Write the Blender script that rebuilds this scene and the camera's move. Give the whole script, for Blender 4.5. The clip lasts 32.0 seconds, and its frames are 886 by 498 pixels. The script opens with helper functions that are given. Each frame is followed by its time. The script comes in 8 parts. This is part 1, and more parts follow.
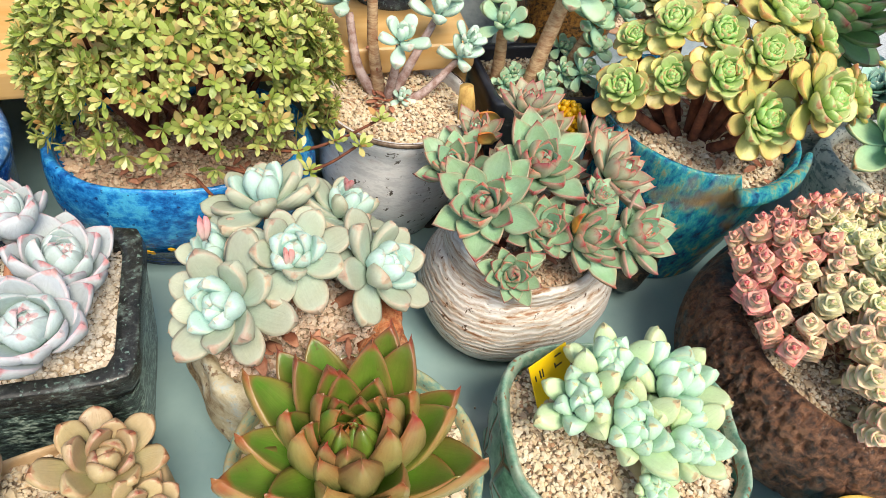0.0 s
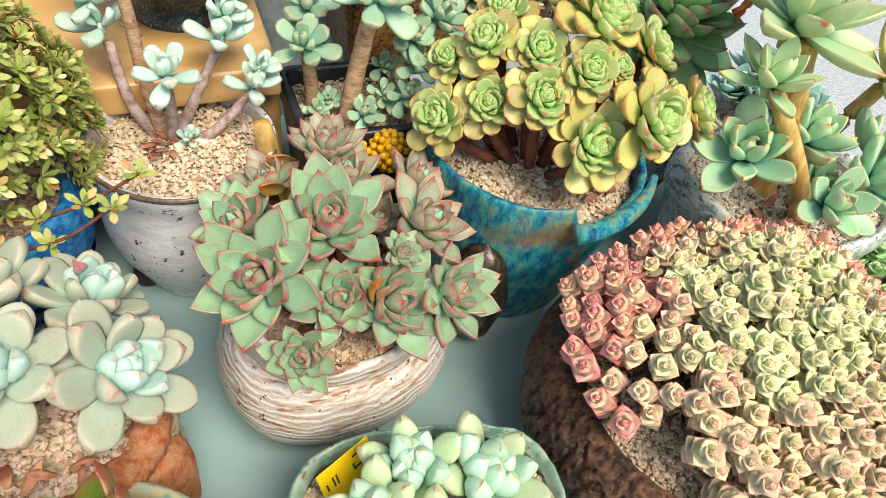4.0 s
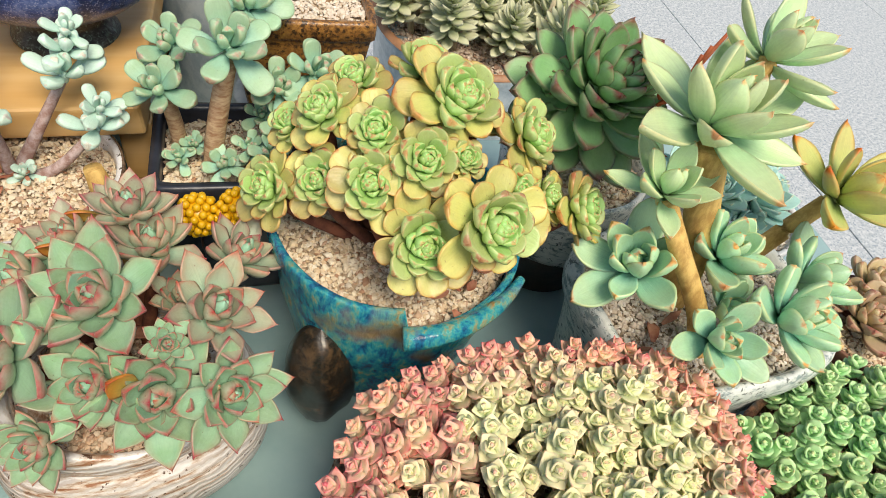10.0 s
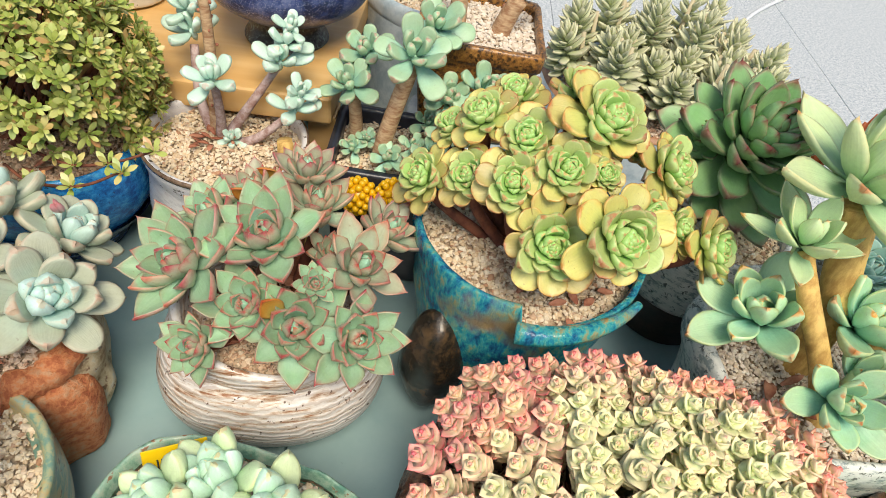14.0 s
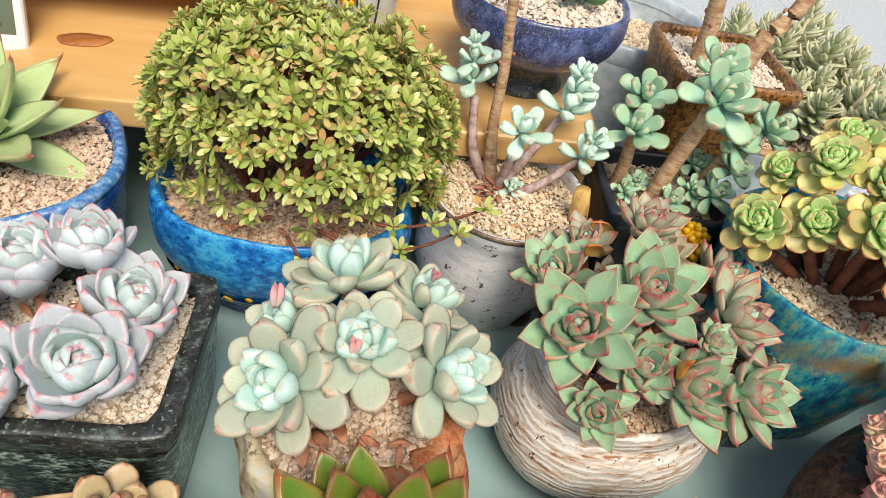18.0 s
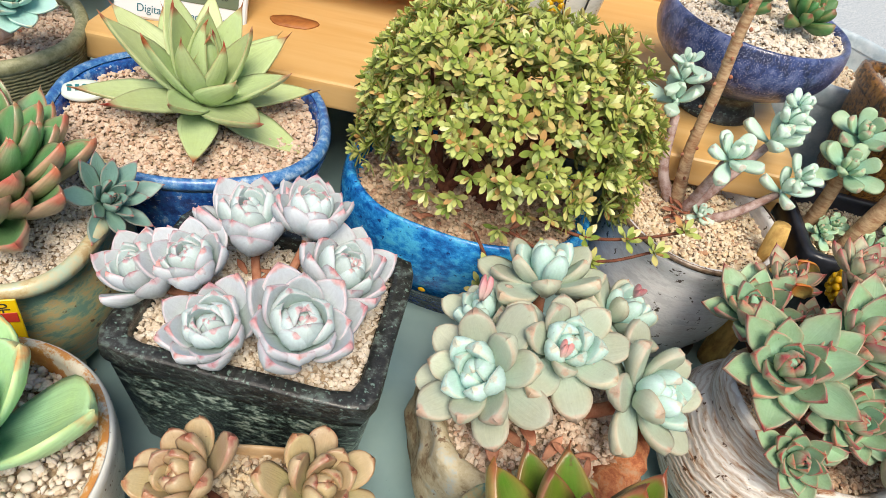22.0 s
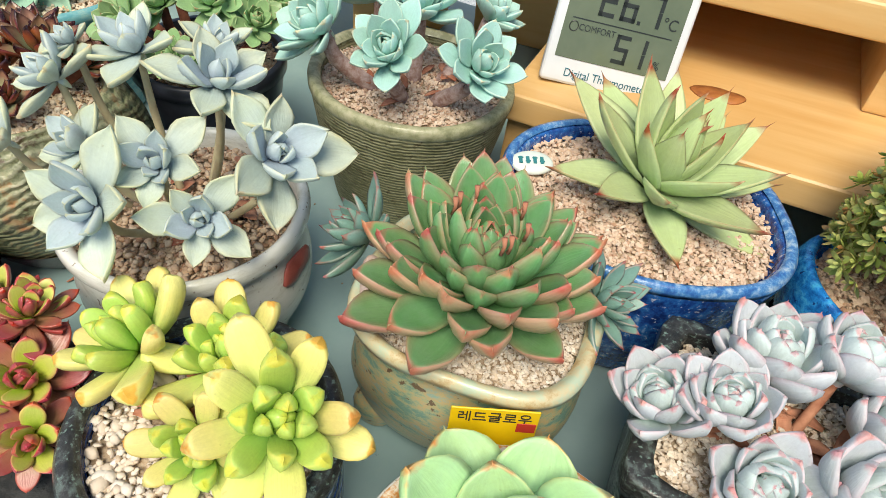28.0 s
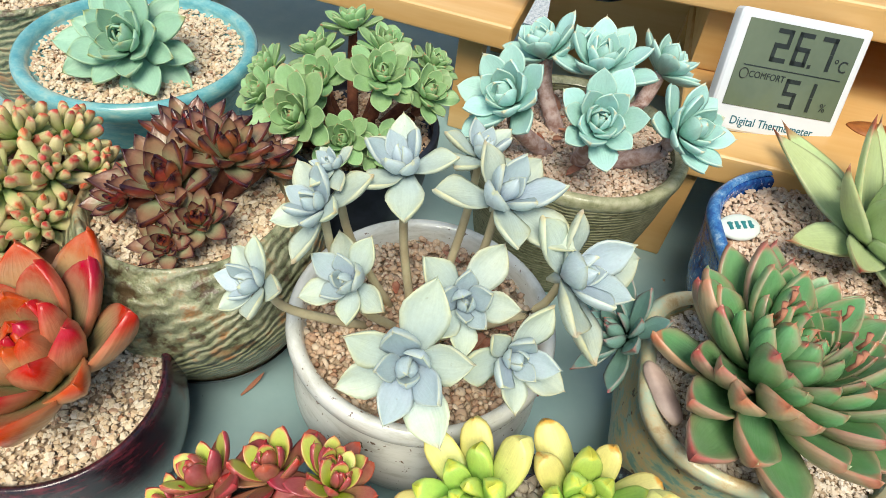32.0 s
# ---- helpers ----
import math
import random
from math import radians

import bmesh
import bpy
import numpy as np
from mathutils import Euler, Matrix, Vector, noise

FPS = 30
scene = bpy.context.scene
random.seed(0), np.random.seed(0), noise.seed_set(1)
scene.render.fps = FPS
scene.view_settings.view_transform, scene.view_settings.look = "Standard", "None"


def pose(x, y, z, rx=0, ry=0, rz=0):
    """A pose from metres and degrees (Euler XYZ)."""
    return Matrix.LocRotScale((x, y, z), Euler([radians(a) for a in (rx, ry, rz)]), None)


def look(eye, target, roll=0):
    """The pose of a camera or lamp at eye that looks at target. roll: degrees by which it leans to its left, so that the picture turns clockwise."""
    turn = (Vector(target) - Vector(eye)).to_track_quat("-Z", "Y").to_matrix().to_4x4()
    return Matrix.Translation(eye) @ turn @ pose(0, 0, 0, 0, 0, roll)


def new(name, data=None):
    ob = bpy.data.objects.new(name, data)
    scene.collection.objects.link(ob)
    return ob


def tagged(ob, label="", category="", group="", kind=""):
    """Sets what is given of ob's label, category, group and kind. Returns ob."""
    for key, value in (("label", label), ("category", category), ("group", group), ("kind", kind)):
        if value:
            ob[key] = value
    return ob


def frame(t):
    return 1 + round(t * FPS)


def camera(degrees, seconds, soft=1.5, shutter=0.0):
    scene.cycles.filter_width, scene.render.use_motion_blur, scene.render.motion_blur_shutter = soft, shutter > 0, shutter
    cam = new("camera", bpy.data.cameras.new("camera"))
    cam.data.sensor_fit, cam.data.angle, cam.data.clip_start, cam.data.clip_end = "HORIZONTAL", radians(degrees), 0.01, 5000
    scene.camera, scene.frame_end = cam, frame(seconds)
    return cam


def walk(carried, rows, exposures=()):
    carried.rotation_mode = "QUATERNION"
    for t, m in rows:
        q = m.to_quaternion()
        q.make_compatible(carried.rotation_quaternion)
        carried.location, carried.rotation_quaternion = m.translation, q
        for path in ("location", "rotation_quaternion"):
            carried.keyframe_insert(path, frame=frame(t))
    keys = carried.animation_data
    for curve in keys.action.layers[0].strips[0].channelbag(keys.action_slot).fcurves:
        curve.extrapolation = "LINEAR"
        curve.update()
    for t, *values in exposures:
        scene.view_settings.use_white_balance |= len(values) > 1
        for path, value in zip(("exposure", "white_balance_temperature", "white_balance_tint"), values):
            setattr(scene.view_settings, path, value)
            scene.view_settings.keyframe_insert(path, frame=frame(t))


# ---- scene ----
cam = camera(70.3, 32.0, 0.75)
PATH = [
    (0, (0.019, -0.173, 0.444), (0.554, 1.065, -1.032), 11.4),
    (0.5, (0.037, -0.184, 0.449), (0.532, 1.031, -1.061), 10.6),
    (1, (0.037, -0.192, 0.438), (0.574, 1.062, -1.025), 11.0),
    (1.5, (0.048, -0.189, 0.441), (0.606, 1.062, -1.016), 11.1),
    (2, (0.063, -0.179, 0.441), (0.647, 1.07, -1.008), 11.3),
    (2.5, (0.083, -0.164, 0.431), (0.721, 1.058, -1.018), 12.1),
    (3, (0.1, -0.149, 0.432), (0.769, 1.033, -1.036), 12.4),
    (3.5, (0.109, -0.137, 0.433), (0.809, 1.035, -1.029), 13.3),
    (4, (0.134, -0.123, 0.436), (0.852, 1.034, -1.029), 13.4),
    (4.5, (0.154, -0.109, 0.443), (0.865, 1.03, -1.04), 13.4),
    (6.5, (0.188, -0.063, 0.447), (0.919, 1.063, -1.035), 15.6),
    (7, (0.192, -0.046, 0.445), (0.95, 1.064, -1.035), 16.0),
    (7.5, (0.195, -0.029, 0.444), (0.97, 1.074, -1.033), 15.9),
    (8, (0.201, -0.025, 0.446), (0.976, 1.085, -1.026), 16.6),
    (8.5, (0.229, -0.041, 0.453), (0.959, 1.086, -1.029), 16.2),
    (9, (0.251, -0.061, 0.458), (0.925, 1.089, -1.033), 16.7),
    (9.5, (0.275, -0.079, 0.461), (0.896, 1.101, -1.03), 15.8),
    (10, (0.297, -0.096, 0.463), (0.845, 1.125, -1.024), 15.3),
    (10.5, (0.325, -0.112, 0.461), (0.802, 1.152, -1.014), 14.7),
    (11, (0.34, -0.122, 0.459), (0.752, 1.173, -1.009), 13.8),
    (11.5, (0.342, -0.132, 0.457), (0.7, 1.185, -1.004), 13.3),
    (12, (0.34, -0.15, 0.455), (0.636, 1.198, -0.993), 13.1),
    (12.5, (0.335, -0.153, 0.456), (0.575, 1.208, -0.989), 12.9),
    (13, (0.328, -0.156, 0.452), (0.515, 1.217, -0.991), 12.7),
    (13.5, (0.313, -0.153, 0.454), (0.463, 1.236, -0.977), 12.6),
    (14, (0.293, -0.151, 0.457), (0.431, 1.258, -0.956), 12.9),
    (14.5, (0.266, -0.141, 0.455), (0.367, 1.277, -0.951), 12.4),
    (16.5, (0.118, -0.126, 0.442), (0.263, 1.313, -0.939), 11.6),
    (17, (0.076, -0.127, 0.443), (0.278, 1.299, -0.944), 12.5),
    (17.5, (0.047, -0.13, 0.437), (0.267, 1.299, -0.944), 12.6),
    (18, (0.029, -0.131, 0.434), (0.281, 1.297, -0.943), 13.0),
    (18.5, (0.007, -0.128, 0.429), (0.284, 1.298, -0.947), 13.6),
    (19, (-0.022, -0.125, 0.426), (0.264, 1.295, -0.954), 13.8),
    (19.5, (-0.044, -0.121, 0.428), (0.251, 1.298, -0.951), 13.8),
    (20, (-0.054, -0.12, 0.426), (0.254, 1.301, -0.947), 14.4),
    (20.5, (-0.052, -0.13, 0.431), (0.19, 1.293, -0.954), 15.6),
    (21, (-0.042, -0.136, 0.433), (0.105, 1.294, -0.958), 14.7),
    (21.5, (-0.036, -0.139, 0.428), (0.038, 1.299, -0.96), 14.2),
    (22, (-0.045, -0.14, 0.415), (-0.047, 1.297, -0.975), 14.1),
    (22.5, (-0.055, -0.146, 0.407), (-0.155, 1.284, -0.987), 13.0),
    (23, (-0.067, -0.152, 0.402), (-0.253, 1.27, -0.993), 12.4),
    (23.5, (-0.078, -0.162, 0.403), (-0.359, 1.255, -0.98), 12.0),
    (24, (-0.077, -0.166, 0.405), (-0.432, 1.239, -0.973), 10.6),
    (24.5, (-0.094, -0.171, 0.404), (-0.486, 1.221, -0.978), 10.7),
    (25, (-0.12, -0.169, 0.409), (-0.511, 1.205, -0.991), 10.9),
    (25.5, (-0.148, -0.166, 0.406), (-0.553, 1.205, -0.992), 10.8),
    (27.5, (-0.243, -0.137, 0.397), (-0.712, 1.201, -1.014), 8.9),
    (28, (-0.265, -0.133, 0.397), (-0.734, 1.189, -1.029), 8.3),
    (28.5, (-0.289, -0.131, 0.396), (-0.749, 1.186, -1.036), 7.7),
    (29, (-0.315, -0.128, 0.397), (-0.759, 1.184, -1.046), 7.0),
    (29.5, (-0.344, -0.129, 0.399), (-0.769, 1.186, -1.047), 7.2),
    (30, (-0.37, -0.128, 0.4), (-0.769, 1.19, -1.05), 7.2),
    (30.5, (-0.4, -0.129, 0.4), (-0.77, 1.192, -1.055), 7.6),
    (31, (-0.423, -0.129, 0.405), (-0.769, 1.198, -1.051), 8.2),
    (31.5, (-0.444, -0.131, 0.402), (-0.759, 1.203, -1.055), 8.4),
    (32, (-0.467, -0.136, 0.407), (-0.747, 1.213, -1.042), 9.0),
]
walk(cam, [(t, look(eye, target, roll)) for t, eye, target, roll in PATH], [(0.0, 1.10, 7300.0, 8.0), (4.5, 1.02, 7350.0, 8.0), (8.0, 0.85, 7350.0, 9.0), (13.0, 0.90, 7350.0, 9.0), (20.0, 0.97, 7300.0, 9.5), (25.0, 0.94, 7250.0, 9.0), (28.0, 0.95, 7250.0, 7.0), (32.0, 0.95, 7000.0, 5.0)])

# ---- light: a bright, hazy open shade ----
world = bpy.data.worlds.new("sky")
scene.world = world
world.use_nodes = True
wn = world.node_tree.nodes
sky = wn.new("ShaderNodeTexSky")
sky.sky_type, sky.sun_disc = "NISHITA", False
sky.sun_elevation, sky.sun_rotation = radians(58), radians(200)
wn["Background"].inputs["Strength"].default_value = 0.083
world.node_tree.links.new(sky.outputs[0], wn["Background"].inputs["Color"])
sun = new("sun", bpy.data.lights.new("sun", "SUN"))
sun.data.energy, sun.data.angle, sun.data.color = 2.05, radians(30), (1.0, 0.95, 0.87)
sun.matrix_world = look((0.20, -0.78, 1.5), (0, 0.08, 0))

# ---- kit: meshes ----
GOLDEN = radians(137.5)


def mesh_of(name, verts, faces, uvs=None, mat=None, smooth=True):
    me = bpy.data.meshes.new(name)
    me.from_pydata([tuple(v) for v in verts], [], [tuple(f) for f in faces])
    if uvs is not None:
        layer = me.uv_layers.new(name="UVMap")
        idx = np.empty(len(me.loops), dtype=np.int32)
        me.loops.foreach_get("vertex_index", idx)
        layer.data.foreach_set("uv", np.asarray(uvs, dtype=np.float32)[idx].ravel())
    if smooth:
        me.polygons.foreach_set("use_smooth", np.ones(len(me.polygons), dtype=bool))
    if mat:
        me.materials.append(mat)
    me.update()
    return me


def part(name, data, mat=None, parent=None, label="", m=None):
    """Links a mesh, or a bmesh, as one object under a thing or a part."""
    if isinstance(data, bmesh.types.BMesh):
        me = bpy.data.meshes.new(name)
        data.to_mesh(me)
        data.free()
        data = me
    if mat and not data.materials:
        data.materials.append(mat)
    ob = new(name, data)
    if parent:
        ob.parent = parent
    if m is not None:
        ob.matrix_basis = m
    return tagged(ob, label)


def thing(name, label, category, group="", at=(0, 0, 0)):
    ob = new(name)
    ob.empty_display_size = 0.02
    ob.location = at
    return tagged(ob, label, category, group)


def outline(n, rx, ry, power=2.0, turn=0.0, wob=0.0, seed=0.0):
    """A closed ring of unit-height points: a superellipse with a slow wobble."""
    ring = []
    for i in range(n):
        a = 2 * math.pi * i / n
        c, s = math.cos(a), math.sin(a)
        k = (abs(c) ** power + abs(s) ** power) ** (-1 / power)
        k *= 1 + wob * noise.noise((c * 1.3 + seed, s * 1.3, seed * 0.7))
        x, y = k * c * rx, k * s * ry
        ring.append((x * math.cos(turn) - y * math.sin(turn), x * math.sin(turn) + y * math.cos(turn)))
    return ring


def turned(profile, ring, fn=None, caps=True):
    """A solid swept round the ring. profile: (scale of the ring, z) pairs from the foot's middle up, over the rim, to the inner floor."""
    n = len(ring)
    verts, faces, uvs = [], [], []
    for j, (k, z) in enumerate(profile):
        for i, (x, y) in enumerate(ring):
            p = (x * k, y * k, z)
            if fn:
                p = fn(p, i / n, j)
            verts.append(p)
            uvs.append((i / n, z))
    for j in range(len(profile) - 1):
        for i in range(n):
            a, b = j * n + i, j * n + (i + 1) % n
            faces.append((a, b, b + n, a + n))
    if caps:
        faces.append(tuple(range(n - 1, -1, -1)))
        faces.append(tuple(range((len(profile) - 1) * n, len(profile) * n)))
    return verts, faces, uvs


def hoop(profile, ring, fn=None):
    """An open band round the ring."""
    return turned(profile, ring, fn, False)


def rounded(points, steps=3):
    """Chaikin smoothing of a profile."""
    for _ in range(steps):
        out = [points[0]]
        for a, b in zip(points, points[1:]):
            out.append((0.75 * a[0] + 0.25 * b[0], 0.75 * a[1] + 0.25 * b[1]))
            out.append((0.25 * a[0] + 0.75 * b[0], 0.25 * a[1] + 0.75 * b[1]))
        out.append(points[-1])
        points = out
    return points


def joined(items):
    """One mesh's lists from several (verts, faces, uvs)."""
    V, F, U = [], [], []
    for v, f, u in items:
        o = len(V)
        V.extend(v)
        F.extend([tuple(i + o for i in q) for q in f])
        U.extend(u)
    return V, F, U


def moved(item, m):
    v, f, u = item
    a = np.array(v) @ np.array(m.to_3x3()).T + np.array(m.translation)
    return a.tolist(), f, u


def bar(x0, y0, z0, x1, y1, z1, bevel=0.002, segments=2):
    bm = bmesh.new()
    bmesh.ops.create_cube(bm, size=1.0)
    bmesh.ops.scale(bm, vec=(x1 - x0, y1 - y0, z1 - z0), verts=bm.verts)
    bmesh.ops.translate(bm, vec=((x0 + x1) / 2, (y0 + y1) / 2, (z0 + z1) / 2), verts=bm.verts)
    if bevel:
        bmesh.ops.bevel(bm, geom=bm.edges[:], offset=bevel, segments=segments, affect="EDGES", profile=0.6)
    return bm


def tube(points, radii, n=8, cap=True):
    """A tapering tube along points, as lists."""
    pts = [Vector(p) for p in points]
    radii = np.interp(np.linspace(0, 1, len(pts)), np.linspace(0, 1, len(radii)), radii).tolist()
    verts, faces, uvs = [], [], []
    up = Vector((0.3, 0.2, 1)).normalized()
    for j, p in enumerate(pts):
        d = (pts[min(j + 1, len(pts) - 1)] - pts[max(j - 1, 0)]).normalized()
        a = d.cross(up if abs(d.dot(up)) < 0.95 else Vector((1, 0, 0))).normalized()
        b = d.cross(a)
        for i in range(n):
            t = 2 * math.pi * i / n
            verts.append(tuple(p + (a * math.cos(t) + b * math.sin(t)) * radii[j]))
            uvs.append((j / (len(pts) - 1), i / n))
    for j in range(len(pts) - 1):
        for i in range(n):
            a, b = j * n + i, j * n + (i + 1) % n
            faces.append((a, a + n, b + n, b))
    if cap:
        faces.append(tuple(range(n)))
        faces.append(tuple(range(len(pts) * n - 1, (len(pts) - 1) * n - 1, -1)))
    return verts, faces, uvs


def bent(points, steps=10):
    """A smooth line through the points (Catmull-Rom)."""
    p = [Vector(q) for q in points]
    p = [2 * p[0] - p[1]] + p + [2 * p[-1] - p[-2]]
    out = []
    for i in range(1, len(p) - 2):
        for k in range(steps):
            t = k / steps
            a, b, c, d = p[i - 1], p[i], p[i + 1], p[i + 2]
            out.append(0.5 * (2 * b + (c - a) * t + (2 * a - 5 * b + 4 * c - d) * t * t + (3 * b - a - 3 * c + d) * t ** 3))
    out.append(p[-2])
    return out


# ---- kit: leaves ----
def leaf(width, thick, wide=0.6, tip=1.0, curl=0.5, cup=0.3, base=0.35, mucro=0.04, rows=10, keel=0.5, wave=0.0, simple=False):
    """A fleshy leaf of length one along x, its upper side to +z. wide: where it is widest; tip: below one blunt, over one drawn out;
    curl: how far it bends up, in radians; cup: how hollow its upper side is; base: its width at the foot."""
    top = [-1.0, -0.80, -0.42, 0.0, 0.42, 0.80, 1.0]
    bot = [0.86, 0.48, 0.0, -0.48, -0.86]
    if simple:
        top, bot = [-1.0, -0.4, 0.4, 1.0], [0.5, -0.5]
    m = len(top) + len(bot)
    verts, faces, uvs = [], [], []
    x = z = 0.0
    for j in range(rows):
        s = 1 - (1 - j / (rows - 1)) ** (1.85 if rows > 6 else 1.35)
        if s < wide:
            q = s / wide
            w = base + (1 - base) * math.sin(q * math.pi / 2) ** 1.2
        else:
            q = (s - wide) / (1 - wide)
            w = max(0.0, 1 - q ** (2.4 / tip)) ** (0.62 * tip)
        w = max(w, 0.02)
        th = thick * (0.75 + 0.25 * math.sin(min(1, s / 0.5) * math.pi / 2)) * (0.25 + 0.75 * w ** 0.6)
        if j:
            ds = s - last
            a = curl * (s + last) / 2
            x, z = x + ds * math.cos(a), z + ds * math.sin(a)
        last = s
        a = curl * s
        nx, nz = -math.sin(a), math.cos(a)
        for v in top:
            h = th * 0.32 * (1 - v * v) + cup * width * w * (abs(v) ** 1.6) * 0.5 + wave * math.sin(v * 3 + s * 6) * width
            verts.append((x + nx * h, v * w * width / 2, z + nz * h))
            uvs.append((s, 0.5 + v * 0.5))
        for v in bot:
            h = -th * ((1 - keel * 0.5) * math.sqrt(1 - v * v) + keel * 0.5 * (1 - abs(v))) + cup * width * w * (abs(v) ** 1.6) * 0.5
            verts.append((x + nx * h, v * w * width / 2 * 1.04, z + nz * h))
            uvs.append((s, 0.5 + v * 0.47))
    o = len(verts)
    e = 1 + mucro
    a = curl
    verts.append((x + mucro * math.cos(a), 0, z + mucro * math.sin(a)))
    uvs.append((1.0, 0.5))
    verts.append((0, 0, 0))
    uvs.append((0, 0.5))
    for j in range(rows - 1):
        for i in range(m):
            p, q = j * m + i, j * m + (i + 1) % m
            faces.append((p, p + m, q + m, q))
    for i in range(m):
        faces.append(((rows - 1) * m + i, o, (rows - 1) * m + (i + 1) % m))
        faces.append((i, (i + 1) % m, o + 1))
    return verts, faces, uvs


def facing(at, normal, spin=0.0, scale=1.0):
    """A pose whose z is the normal."""
    q = Vector(normal).normalized().to_track_quat("Z", "X")
    return Matrix.Translation(at) @ q.to_matrix().to_4x4() @ Matrix.Rotation(spin, 4, "Z") @ Matrix.Scale(scale, 4)


class Kind:
    """A kind of rosette: leaf shapes from the heart outwards, and how they are set."""

    def __init__(self, name, mat, shapes, count, heart, erect=(82, 12), size=(0.30, 1.0), rise=0.28, core=0.10, power=1.0, jitter=0.10, mats=None, gain=1.0, back=None, grade=0.8, inner=0):
        self.name, self.mat, self.count, self.heart = name, mat, count, heart
        self.erect, self.size, self.rise, self.core, self.power, self.jitter = erect, size, rise, core, power, jitter
        self.lists = [leaf(**s) for s in shapes]
        mats = mats or [mat] * len(shapes)
        self.meshes = [mesh_of("leaf", *l, q) for l, q in zip(self.lists, mats)]
        self.gain, self.core_mesh, self.grade = gain, None, grade
        if back:
            # the underside of each leaf has a skin of its own
            for me in self.meshes[inner:]:
                me.materials.append(back)
                idx = np.zeros(len(me.polygons), dtype=np.int32)
                for k in range(len(idx)):
                    if k < 9 * 12:
                        idx[k] = 1 if k % 12 > 5 else 0
                me.polygons.foreach_set("material_index", idx)

    def setting(self, i, n, rnd):
        f = (i + 0.5) / n
        g = f ** self.power
        el = radians(self.erect[0] + (self.erect[1] - self.erect[0]) * g + rnd.uniform(-7, 7))
        length = self.size[0] + (self.size[1] - self.size[0]) * f ** self.grade
        length *= 1 + rnd.uniform(-self.jitter, self.jitter)
        az = i * GOLDEN + rnd.uniform(-0.15, 0.15)
        r = self.core * (0.25 + 0.75 * f)
        z = self.rise * (1 - f) * 0.5
        return f, Matrix.Rotation(az, 4, "Z") @ Matrix.Translation((r, 0, z)) @ Matrix.Rotation(-el, 4, "Y") @ Matrix.Rotation(radians(rnd.uniform(-11, 11)), 4, "X") @ Matrix.Scale(length, 4)

    def core_of(self):
        if not self.core_mesh:
            k = self.core
            self.core_mesh = mesh_of("rosette", *turned(rounded([(0.0, -0.3), (0.3, -0.28), (1.0, -0.1), (0.8, self.rise * 0.3), (0.0, self.rise * 0.45)], 1), outline(10, k, k)), self.mat)
        return self.core_mesh

    def grow(self, parent, at, normal, radius, spin=0.0, seed=0, count=None, label="", name="rosette"):
        rnd = random.Random(seed * 13 + 5)
        total = count or self.count
        heart = part(name, self.core_of(), None, parent, label, facing(at, normal, spin, radius * self.gain))
        for i in range(total):
            f, m = self.setting(i, total, rnd)
            k = min(len(self.meshes) - 1, int(f * len(self.meshes)))
            part("leaf", self.meshes[k], None, heart, "", m)
        return heart


